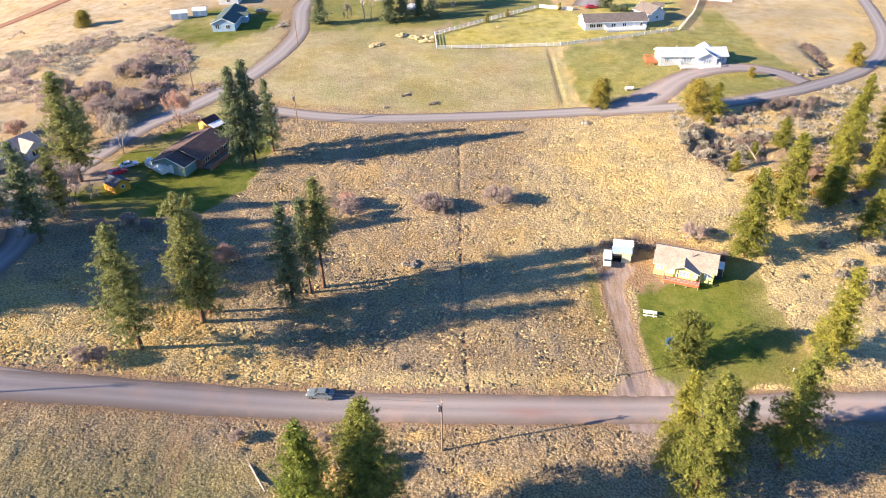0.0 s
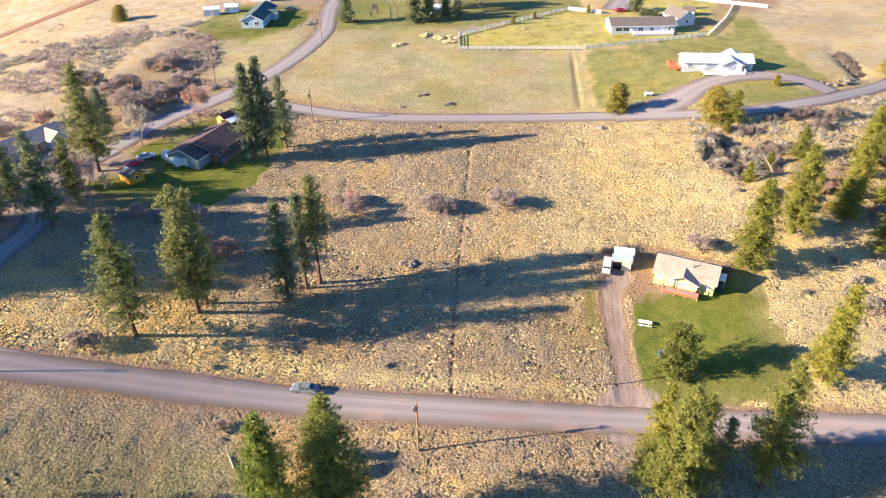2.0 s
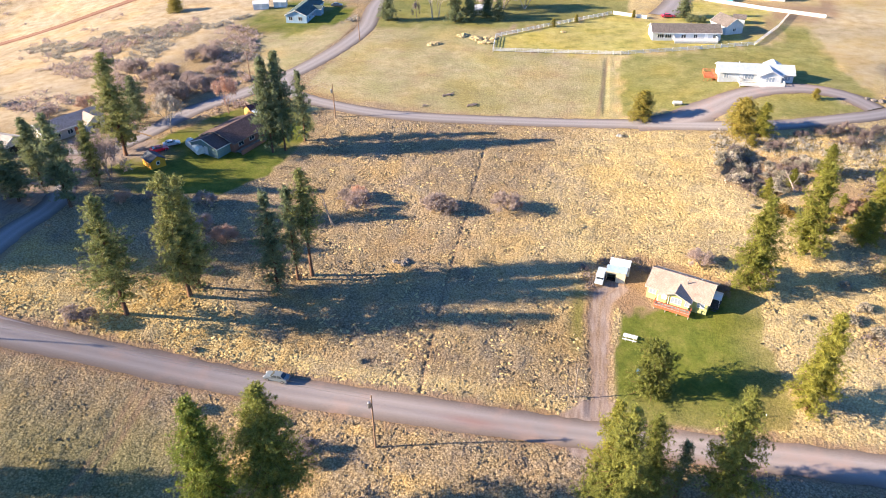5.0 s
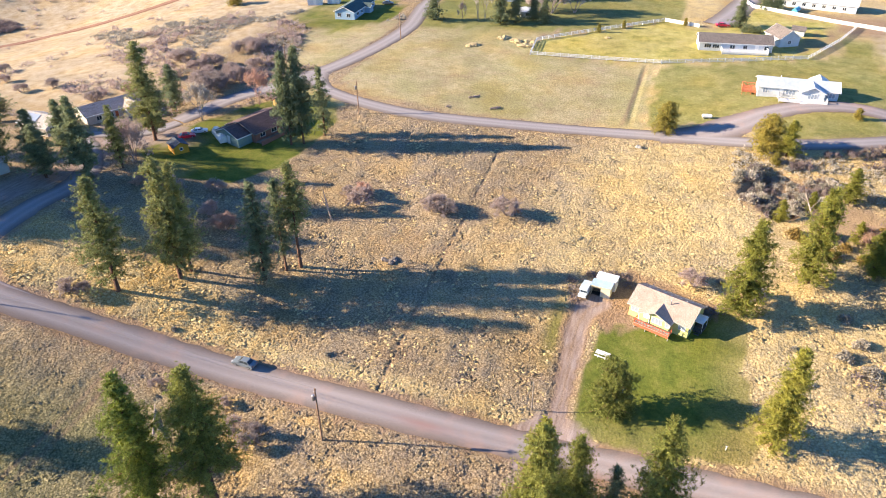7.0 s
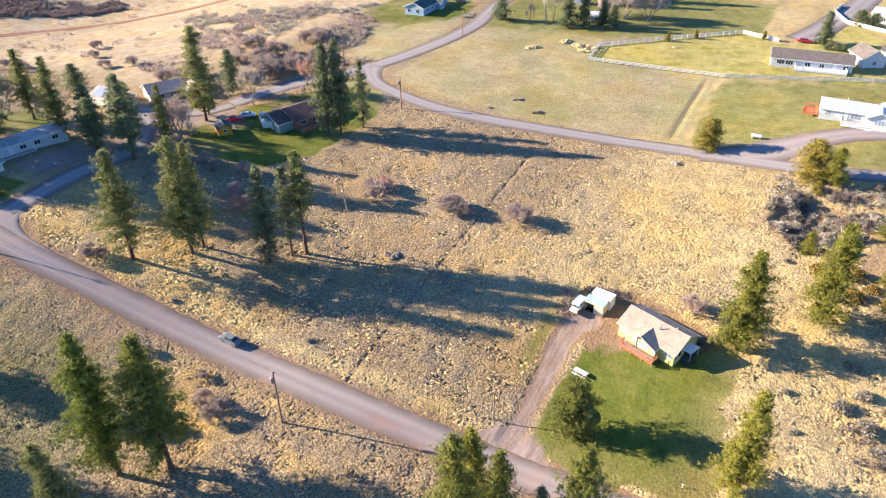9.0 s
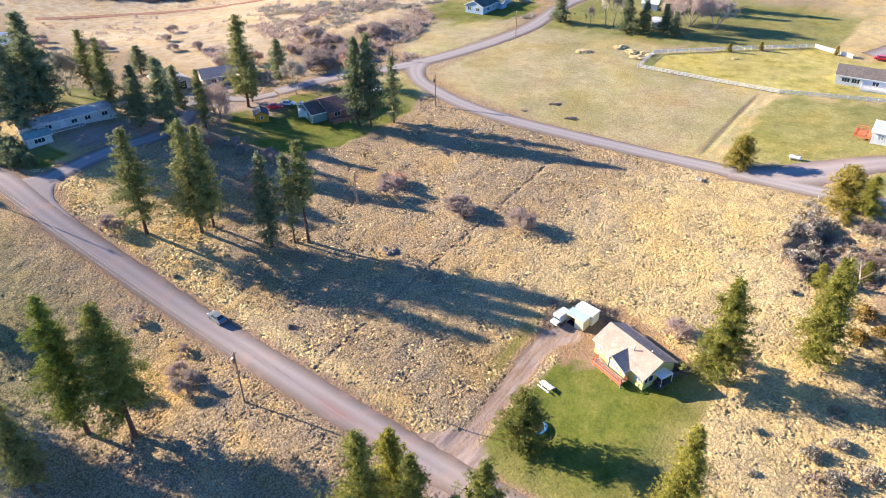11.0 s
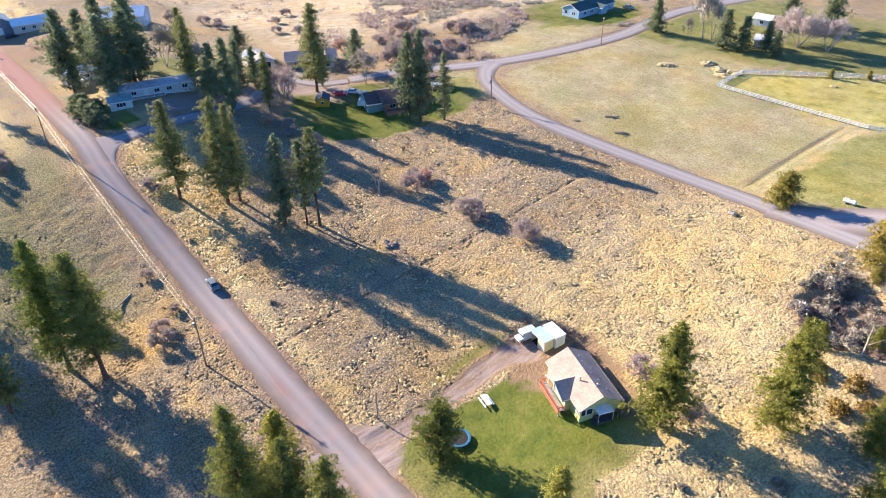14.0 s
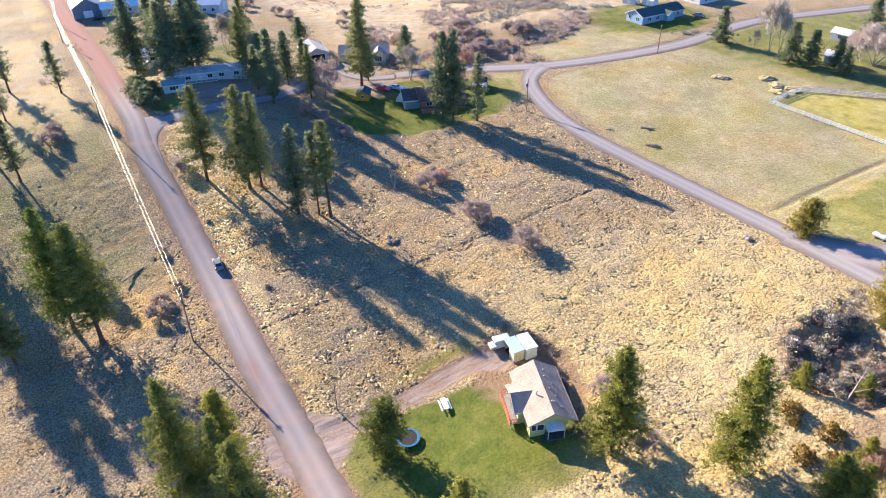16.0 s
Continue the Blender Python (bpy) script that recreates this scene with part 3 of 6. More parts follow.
def build_apron():
    """The flared mouth of the western drive, laid just under the road's crown."""
    far = spline([(-106, 82.0), (-98, 82.6), (-94, 83.6), (-91.6, 86.2), (-90.5, 90), (-90.4, 97)], 0.8)
    near = spline([(-64, 84.6), (-73, 84.8), (-79, 85.5), (-83.0, 87.6), (-84.6, 91), (-84.7, 97)], 0.8)
    m, n = 40, 14
    rows = [np.stack([np.interp(np.linspace(0, 1, m), np.linspace(0, 1, len(c)), c[:, k]) for k in (0, 1)], 1) for c in (far, near)]
    u = np.linspace(0, 1, n)[:, None, None]
    q = (rows[0][None] * (1 - u) + rows[1][None] * u).reshape(-1, 2)
    rim = np.repeat(np.isin(np.arange(n), (0, n - 1)), m)
    me = bpy.data.meshes.new("drive_mouth")
    i = (np.arange(n - 1)[:, None] * m + np.arange(m - 1)[None, :]).ravel()
    me.from_pydata(np.column_stack([q, land(q[:, 0], q[:, 1]) + np.where(rim, -0.08, 0.035)]), [], np.stack([i, i + m, i + m + 1, i + 1], 1)[:, ::-1].tolist())
    for name, value in (("across", 0.4 + 0.0 * q[:, 0]), ("stain", 0.0 * q[:, 0])):
        a = me.attributes.new(name, "FLOAT", "POINT")
        a.data.foreach_set("value", value.astype(np.float32))
    me.polygons.foreach_set("use_smooth", np.ones(len(me.polygons), bool))
    me.materials.append(CHIPSEAL)
    return tagged(new("drive_mouth", me), "flared grey mouth of the shaded drive", "road", kind="structure")


build_ground()
for w in WAYS:
    build_way(*w)
build_apron()

# ---- building kit ----
def part(name, bm, material, parent, label=""):
    """Link a bmesh as one mesh object under a thing or a part."""
    me = bpy.data.meshes.new(name)
    bmesh.ops.recalc_face_normals(bm, faces=bm.faces)
    bm.to_mesh(me)
    bm.free()
    me.materials.append(material)
    ob = new(name, me)
    ob.parent = parent
    return tagged(ob, label)


def same_part(source, parent, m):
    """Another part on the mesh of one that is already there."""
    ob = new(source.name.split(".")[0], source.data)
    ob.parent, ob.matrix_local = parent, m
    return ob


def thing(name, x, y, turn, label, category, group="", lift=0.0, z=None):
    ob = new(name)
    ob.matrix_world = pose(x, y, (z_at(x, y) if z is None else z) + lift, 0, 0, turn)
    return tagged(ob, label, category, group)


def box(bm, x0, x1, y0, y1, z0, z1, bevel=0.0):
    r = bmesh.ops.create_cube(bm, size=1.0, matrix=Matrix.LocRotScale(((x0 + x1) / 2, (y0 + y1) / 2, (z0 + z1) / 2), None, (abs(x1 - x0), abs(y1 - y0), abs(z1 - z0))))
    if bevel:
        edges = list({e for v in r["verts"] for e in v.link_edges})
        bmesh.ops.bevel(bm, geom=edges, offset=bevel, segments=2, affect="EDGES", profile=0.5)
    return bm


def rod(bm, a, b, r0, r1=None, sides=8):
    """A tapered round bar from a to b."""
    a, b = Vector(a), Vector(b)
    d = b - a
    m = Matrix.Translation((a + b) / 2) @ d.to_track_quat("Z", "Y").to_matrix().to_4x4()
    bmesh.ops.create_cone(bm, cap_ends=True, segments=sides, radius1=r0, radius2=r0 if r1 is None else r1, depth=d.length, matrix=m)
    return bm


def prism(bm, outline, axis, lo, hi):
    """An outline in the plane across an axis ('x': y, z; 'y': x, z; 'z': x, y), drawn out from lo to hi."""
    def at(p, k):
        return {"x": (k, p[0], p[1]), "y": (p[0], k, p[1]), "z": (p[0], p[1], k)}[axis]
    a, b = [bm.verts.new(at(p, lo)) for p in outline], [bm.verts.new(at(p, hi)) for p in outline]
    bm.faces.new(a)
    bm.faces.new(b[::-1])
    for i in range(len(a)):
        j = (i + 1) % len(a)
        bm.faces.new((a[i], b[i], b[j], a[j]))
    return bm


def soup(name, verts, faces, material, parent=None, shade=False):
    me = bpy.data.meshes.new(name)
    me.from_pydata(verts, [], faces)
    if shade:
        me.polygons.foreach_set("use_smooth", np.ones(len(me.polygons), bool))
    me.materials.append(material)
    ob = new(name, me)
    ob.parent = parent
    return ob


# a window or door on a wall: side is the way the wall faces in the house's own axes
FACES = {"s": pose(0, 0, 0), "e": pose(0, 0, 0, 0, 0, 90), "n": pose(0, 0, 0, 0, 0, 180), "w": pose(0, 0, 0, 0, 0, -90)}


def window(house, side, along, out, sill, width, height, frame=None, bars=1, pane=None):
    """out: how far the wall stands from the house's middle on that side."""
    bm, t = bmesh.new(), 0.09
    box(bm, -width / 2 - t, width / 2 + t, -0.06, 0.05, -t, 0)
    box(bm, -width / 2 - t, width / 2 + t, -0.06, 0.05, height, height + t)
    for k in range(bars + 2):
        x = -width / 2 - t / 2 + (width + t) * k / (bars + 1)
        box(bm, x - t / 2, x + t / 2, -0.055, 0.05, 0, height)
    w = part("window", bm, frame or WHITE, house)
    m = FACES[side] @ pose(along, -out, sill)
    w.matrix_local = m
    bm = bmesh.new()
    box(bm, -width / 2, width / 2, -0.02, 0.03, 0, height)
    part("pane", bm, pane or PANE, w)
    return w


def door(house, side, along, out, sill, material, width=0.95, height=2.05):
    bm, t = bmesh.new(), 0.1
    box(bm, -width / 2 - t, -width / 2, -0.06, 0.05, 0, height + t)
    box(bm, width / 2, width / 2 + t, -0.06, 0.05, 0, height + t)
    box(bm, -width / 2, width / 2, -0.058, 0.05, height, height + t)
    f = part("door_frame", bm, WHITE, house)
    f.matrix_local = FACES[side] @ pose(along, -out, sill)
    bm = bmesh.new()
    box(bm, -width / 2, width / 2, -0.03, 0.03, 0, height)
    if width < 1.5:
        for z in (0.25, 1.15):
            box(bm, -width * 0.3, width * 0.3, -0.045, 0.0, z, z + 0.7)
    part("door_leaf", bm, material, f)
    return f


def gable_body(house, length, width, eave, rise, material, axis="x", middle=(0, 0), sink=1.6, name="wall"):
    """Walls with gable ends; the ridge runs along the axis."""
    cx, cy = middle
    w = width / 2
    c = cy if axis == "x" else cx
    out = [(c - w, -sink), (c + w, -sink), (c + w, eave), (c, eave + rise * 0.985), (c - w, eave)]
    k = cx if axis == "x" else cy
    return part(name, prism(bmesh.new(), out, axis, k - length / 2, k + length / 2), material, house)


def gable_roof(house, length, width, eave, rise, material, axis="x", middle=(0, 0), over=0.4, thick=0.16, name="roof", trim=None):
    """Two slopes with eaves over hanging, drawn with a bent section; a fascia board along each edge."""
    cx, cy = middle
    w, slope = width / 2 + over, rise / (width / 2)
    c = cy if axis == "x" else cx
    low, top = eave - over * slope, eave + rise
    out = [(c - w, low), (c, top), (c + w, low), (c + w, low + thick), (c, top + thick), (c - w, low + thick)]
    k = cx if axis == "x" else cy
    r = part(name, prism(bmesh.new(), out, axis, k - length / 2 - over, k + length / 2 + over), material, house)
    if trim:
        for s in (-1, 1):
            o = [(c + s * w, low - 0.06), (c + s * (w + 0.05), low - 0.06), (c + s * (w + 0.05), low + thick + 0.01), (c + s * w, low + thick + 0.01)]
            part("fascia", prism(bmesh.new(), o, axis, k - length / 2 - over, k + length / 2 + over), trim, r)
        for s in (-1, 1):
            e = k + s * (length / 2 + over)
            o = [(c - w, low - 0.06), (c, top - 0.06), (c + w, low - 0.06), (c + w, low + thick + 0.015), (c, top + thick + 0.015), (c - w, low + thick + 0.015)]
            part("barge_board", prism(bmesh.new(), o, axis, min(e, e + s * 0.05), max(e, e + s * 0.05)), trim, r)
    return r


def railing(parent, a, b, material, height=0.95, gap=0.45, base=0.0):
    """Posts, a top rail and balusters from a to b (in the parent's plan), as one part."""
    a, b = Vector((*a, base)), Vector((*b, base))
    d = b - a
    n = max(1, round(d.length / gap))
    bm = bmesh.new()
    for i in range(n + 1):
        p = a + d * (i / n)
        t = 0.055 if i % 4 == 0 or i == n else 0.03
        box(bm, p.x - t, p.x + t, p.y - t, p.y + t, base, base + height)
    m = Matrix.Translation((a + b) / 2) @ d.to_track_quat("X", "Z").to_matrix().to_4x4()
    for z, t in ((height, 0.06), (0.12, 0.04)):
        r = bmesh.ops.create_cube(bm, size=1.0, matrix=m @ Matrix.LocRotScale((0, 0, z), None, (d.length, 2 * t, 2 * t)))
    return part("railing", bm, material, parent)


def deck(house, x0, x1, y0, y1, top, material, planks=True):
    """A raised platform of boards on posts."""
    bm = bmesh.new()
    n = max(2, round((y1 - y0) / 0.16))
    for i in range(n):
        a = y0 + (y1 - y0) * i / n
        box(bm, x0, x1, a + 0.006, a + (y1 - y0) / n - 0.006, top - 0.05, top)
    box(bm, x0 + 0.03, x1 - 0.03, y0 + 0.03, y0 + 0.1, top - 0.35, top - 0.06)
    box(bm, x0 + 0.03, x1 - 0.03, y1 - 0.1, y1 - 0.03, top - 0.35, top - 0.06)
    d = part("deck", bm, material, house)
    for x in np.linspace(x0 + 0.15, x1 - 0.15, 4):
        bm = bmesh.new()
        box(bm, x - 0.06, x + 0.06, y0 + 0.1, y0 + 0.22, -1.5, top - 0.06)
        part("post", bm, material, d)
    return d


def steps(house, side, along, out, top, width, count, material):
    bm = bmesh.new()
    for i in range(count):
        z = top * (count - i) / (count + 1)
        box(bm, -width / 2, width / 2, -0.3 * (i + 1), -0.3 * i, -0.6, z)
    s = part("steps", bm, material, house)
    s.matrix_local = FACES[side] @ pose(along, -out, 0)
    return s

# ---- plants ----
def sprays(rng, centres, size, count, up=0.35, width=0.36, droop=0.0, thin=False, outward=None):
    """Round each centre a burst of narrow leaf-like triangles; outward: the way their broad sides lean. Gives vertices and faces."""
    n = len(centres)
    d = rng.normal(size=(n, count, 3))
    d[..., 2] = d[..., 2] * 0.8 + up
    d /= np.linalg.norm(d, axis=2)[..., None]
    length = size[:, None, None] * rng.uniform(0.55, 1.15, (n, count, 1))
    lean = rng.normal(size=(n, count, 3))
    if outward is not None:
        lean = outward[:, None, :] + 0.45 * lean
        d = d + 0.35 * outward[:, None, :]
        d /= np.linalg.norm(d, axis=2)[..., None]
    side = np.cross(d, lean)
    side /= np.linalg.norm(side, axis=2)[..., None] + 1e-9
    start = centres[:, None, :] + rng.normal(size=(n, count, 3)) * size[:, None, None] * 0.28
    tip = start + d * length
    tip[..., 2] -= droop * length[..., 0]
    mid = start + d * length * 0.5
    half = side * length * width * 0.5
    if thin:
        verts = np.stack([start + half, tip, start - half], 2).reshape(-1, 3)
        return verts, np.arange(len(verts)).reshape(-1, 3)
    verts = np.stack([start, mid + half, tip, mid - half], 2).reshape(-1, 3)
    i = np.arange(n * count) * 4
    return verts, np.stack([i, i + 1, i + 2, i + 3], 1)


def stick_mesh(sticks, sides=5):
    """Tapered sticks (a, b, ra, rb) as vertices and faces, quickly."""
    verts, faces = [], []
    for a, b, ra, rb in sticks:
        a, b = np.asarray(a, float), np.asarray(b, float)
        d = b - a
        d = d / (np.linalg.norm(d) + 1e-9)
        u = np.cross(d, (0.3, 0.9, 0.31))
        u /= np.linalg.norm(u) + 1e-9
        v = np.cross(d, u)
        k = len(verts)
        for p, r in ((a, ra), (b, rb)):
            for s in range(sides):
                w = 2 * math.pi * s / sides
                verts.append(p + r * (math.cos(w) * u + math.sin(w) * v))
        for s in range(sides):
            t = (s + 1) % sides
            faces.append((k + s, k + t, k + sides + t, k + sides + s))
        faces.append(tuple(k + sides + s for s in range(sides)))
    return verts, faces


def pine(seed, height, clear, radius, needles, shape=0.75, clumps=1300, label="", lean=0.0, name="pine_tree", spray=0.40, blades=14, low=0.14, ragged=0.3):
    """A conifer: tapered trunk with limbs, and a crown of needle tufts set along the boughs, with gaps between. clear: bare share of the trunk; low: fullness at the crown's foot; ragged: how uneven the outline is."""
    rng = np.random.default_rng(seed)
    tree = new(name)
    tagged(tree, label, "tree", "conifers")
    bend = rng.uniform(-1, 1, 2) * 0.012 * height
    def stem(z):
        t = z / height
        return np.array([bend[0] * math.sin(t * 3) + lean * t, bend[1] * math.sin(t * 2.4), z])
    r0 = 0.013 * height + 0.06
    sticks = []
    for k in range(9):
        a, b = height * k / 9, height * (k + 1) / 9
        sticks.append((stem(a) - (0, 0, 0.5 if k == 0 else 0), stem(b), r0 * (1.25 if k == 0 else 1) * (1 - a / height * 0.93), r0 * (1 - b / height * 0.93)))
    tufts = []
    boughs = int(40 + height * 2.6)
    lobes = rng.uniform(1 - ragged, 1 + 0.7 * ragged, (6, 9))
    for i in range(boughs):
        t = (i + rng.uniform(0, 0.9)) / boughs
        z = height * (clear + (0.985 - clear) * t)
        # crown outline: fullest below the middle, drawn in above, uneven from side to side and from storey to storey
        prof = (min(1.0, (t + low) / 0.36) ** 0.7) * (1 - t) ** shape + 0.05
        w = i * 2.399 + rng.uniform(-0.5, 0.5)
        if t < 0.2 and rng.uniform() < 0.45:
            continue
        reach = radius * prof * lobes[int(t * 5.99), int(w * 9 / 6.283) % 9] * rng.uniform(1 - 1.4 * ragged, 1.12) * 1.15
        rise = (-0.14 + 0.6 * t) * reach + rng.uniform(-0.25, 0.3)
        a = stem(z)
        b = a + (math.cos(w) * reach, math.sin(w) * reach, rise)
        sticks.append((a, b, 0.03 + 0.012 * reach, 0.015))
        for k in range(max(2, int(reach * 1.9))):
            u = rng.uniform(0.22, 1.0) ** 0.75
            p = a + (b - a) * u + rng.normal(size=3) * (0.16 * reach * u + 0.05) * (1, 1, 0.55)
            tufts.append((*p, 0.26 + 0.10 * reach ** 0.5))
    tufts = np.array(tufts)
    each = np.maximum(3, (clumps / len(tufts) * rng.uniform(0.5, 1.5, len(tufts))).astype(int))
    p = np.repeat(tufts, each, 0)
    off = rng.normal(size=(len(p), 3)) * p[:, 3:] * (1.0, 1.0, 0.6)
    centres = p[:, :3] + off
    size = spray * rng.uniform(0.6, 1.15, len(p))
    axis = np.array([stem(z) for z in p[:, 2]])
    away = p[:, :3] - axis
    away[:, 2] *= 0.3
    away /= np.linalg.norm(away, axis=1)[:, None] + 0.2
    outward = 0.75 * away + 1.1 * off / (np.linalg.norm(off, axis=1)[:, None] + 0.05) + (0, 0, 0.45)
    outward /= np.linalg.norm(outward, axis=1)[:, None] + 1e-6
    for i in range(rng.integers(4, 8)):  # dead stubs under the crown
        z, w = height * (clear + 0.06) * rng.uniform(0.35, 0.98), rng.uniform(0, 6.28)
        sticks.append((stem(z), stem(z) + (math.cos(w) * 1.3, math.sin(w) * 1.3, rng.uniform(-0.3, 0.2)), 0.05, 0.015))
    v, f = stick_mesh(sticks)
    soup("trunk", v, f, BARK, tree, True)
    v, f = sprays(rng, centres, size, blades, 0.2, 0.29, thin=True, outward=outward)
    pick = tufts[rng.integers(0, len(tufts), int(clumps * 0.2))][:, :3]
    heart = np.array([stem(z) for z in pick[:, 2]])
    heart = heart + (pick - heart) * rng.uniform(0.2, 0.75, (len(pick), 1))
    v2, f2 = sprays(rng, heart, np.full(len(heart), spray * 1.9), 6, 0.1, 0.5, thin=True, outward=(pick - heart) * (1, 1, 0.2))
    v, f = np.vstack([v, v2]), np.vstack([f, f2 + len(v)])
    soup("crown", v, f.tolist(), needles, tree)
    return tree


def branching(rng, height, spread, stems, levels=3):
    """A bare shrub's or tree's wood: stems that fork; gives sticks and the ends of the last twigs."""
    sticks, ends = [], []
    def grow(a, d, length, r, level):
        b = a + d * length
        sticks.append((a, b, r, r * 0.62))
        if level == 0:
            ends.append(b)
            return
        for _ in range(rng.integers(2, 4)):
            e = d + rng.normal(size=3) * 0.42 + np.array([0, 0, 0.12])
            grow(b, e / np.linalg.norm(e), length * rng.uniform(0.6, 0.85), r * 0.6, level - 1)
    for _ in range(stems):
        w = rng.uniform(0, 6.283)
        d = np.array([math.cos(w) * spread, math.sin(w) * spread, 1.0]) * (1, 1, rng.uniform(0.8, 1.2))
        grow(np.array([math.cos(w) * 0.15 * spread, math.sin(w) * 0.15 * spread, -0.15]), d / np.linalg.norm(d), height * 0.36, 0.035 * height ** 0.6, levels)
    return sticks, np.array(ends)


def bare_shrub(seed, height, spread, material, label, stems=9, twigs=12, name="bare_shrub", category="shrub"):
    rng = np.random.default_rng(seed)
    ob = tagged(new(name), label, category, "leafless shrubs")
    sticks, ends = branching(rng, height, spread, stems)
    v, f = stick_mesh(sticks, 4)
    soup("wood", v, f, material, ob)
    v, f = sprays(rng, np.vstack([ends, ends * (0.8, 0.8, 0.85)]), np.full(2 * len(ends), 0.24 * height ** 0.7), twigs, 0.5, 0.13, thin=True)
    soup("twig_spray", v, f.tolist(), material, ob)
    return ob


def leafy_shrub(seed, radius, height, material, label, clumps=130, name="sagebrush", category="shrub", blades=6):
    rng = np.random.default_rng(seed)
    ob = tagged(new(name), label, category, "low shrubs")
    w, s = rng.uniform(0, 6.283, clumps), rng.uniform(0, 1, clumps) ** 0.5
    lump = 1 + 0.25 * np.sin(w * 3 + seed)
    p = np.stack([np.cos(w) * s * radius * lump, np.sin(w) * s * radius * lump, height * (1 - s ** 2.2) * rng.uniform(0.45, 1.0, clumps) + 0.08], 1)
    v, f = sprays(rng, p, np.full(clumps, 0.26 * (radius + height) / 1.6) * rng.uniform(0.7, 1.2, clumps), blades, 0.6, 0.45)
    soup("leaves", v, f.tolist(), material, ob)
    sticks = [((0, 0, -0.2), tuple(q * 0.8), 0.035, 0.012) for q in p[:14]]
    v, f = stick_mesh(sticks, 4)
    soup("stems", v, f, BARK, ob)
    return ob


PLANTED = set()


def plant(source, x, y, turn=0.0, scale=1.0, label="", wide=None):
    """Set a plant into the ground; the first call moves the model itself, later ones copy it."""
    m = Matrix.Translation((x, y, z_at(x, y) - 0.05)) @ pose(0, 0, 0, 0, 0, turn) @ Matrix.Diagonal((wide or scale, wide or scale, scale, 1))
    if source.name in PLANTED:
        ob = copy_thing(source, m)
        ob.matrix_basis = m
    else:
        PLANTED.add(source.name)
        source.matrix_world = m
        ob = source
    if label:
        ob["label"] = label
    return ob


TALL = "tall ponderosa pine with a bare lower trunk on dry grass"
# models, all with the height in metres that they are named for, scaled when planted
pine_full = pine(11, 26, 0.15, 5.3, PINE, 0.72, 3000, TALL, spray=0.38, low=0.2)
pine_open = pine(12, 25, 0.16, 5.2, PINE, 0.70, 2500, TALL, ragged=0.36, spray=0.38, low=0.16)
pine_narrow = pine(13, 23, 0.40, 3.6, PINE, 0.6, 1000, "slender ponderosa pine with a long bare trunk", ragged=0.4, low=0.2)
pine_column = pine(23, 23, 0.10, 3.5, PINE_DARK, 0.64, 1500, "slender dark ponderosa pine on dry grass", low=0.25)
pine_cone = pine(14, 27, 0.17, 4.9, PINE_LUSH, 0.68, 4300, "broad cone-shaped pine on the verge of the road", low=0.34, ragged=0.24, spray=0.36)
pine_cone_bright = pine(24, 27, 0.16, 4.9, PINE_BRIGHT, 0.62, 4200, "bright green cone-shaped pine on the verge of the road", low=0.34, ragged=0.24, spray=0.36)
pine_lush = pine(15, 24, 0.06, 5.8, PINE_LUSH, 0.74, 5200, "dense yellow-green pine beside the road", spray=0.32)
pine_droop = pine(25, 24, 0.08, 5.5, PINE_LUSH, 0.62, 4200, "broad dark green pine with drooping boughs", spray=0.33, ragged=0.42)
pine_dark = pine(16, 22, 0.12, 5.3, PINE_DARK, 0.74, 1500, "dark green pine shading the houses", spray=0.55, low=0.24, ragged=0.38)
pine_round = pine(17, 11, 0.06, 4.0, PINE_LUSH, 0.32, 3000, "round bushy pine standing on the green lawn", spray=0.34, low=0.3, ragged=0.22)
pine_thin = pine(18, 17, 0.22, 2.6, PINE_DARK, 0.5, 700, "thin pine with an open crown on dry grass", ragged=0.45)
pine_gold = pine(19, 20, 0.08, 4.2, PINE_GOLD, 0.62, 2600, "yellowish pine lit by the low sun", ragged=0.3, low=0.2)
pine_slim = pine(27, 20, 0.04, 3.3, PINE_GOLD, 0.6, 2300, "slim yellow-green pine in tall pale grass", low=0.35, ragged=0.2)
juniper = pine(20, 8, 0.03, 3.0, JUNIPER, 0.40, 2000, "rounded yellow-green juniper beside the paved road", name="juniper_tree", spray=0.34, low=0.42, ragged=0.08)
spruce = pine(21, 14, 0.06, 3.2, PINE_DARK, 0.95, 1000, "dark spruce in the far yard", name="spruce_tree", spray=0.44, low=0.36, ragged=0.2)

# pines in the field
plant(pine_open, -54.2, 92.3, 20, 0.99, wide=1.16)
plant(pine_full, -46.0, 100.7, 70, 1.03, wide=1.12)
plant(pine_open, -45.6, 103.6, 190, 0.98, wide=0.82)
plant(pine_column, -31.0, 107.7, 10, 0.97, wide=1.1)
plant(pine_thin, -28.4, 111.9, 140, 1.25, wide=1.0)
plant(pine_narrow, -26.1, 113.9, 250, 1.06, wide=1.1)
plant(pine_column, -47.1, 167.2, 30, 0.84, wide=0.9)
plant(pine_dark, -53.3, 159.6, 0, 1.15, wide=0.85)
plant(pine_dark, -50.4, 161.2, 120, 1.2, wide=0.85)
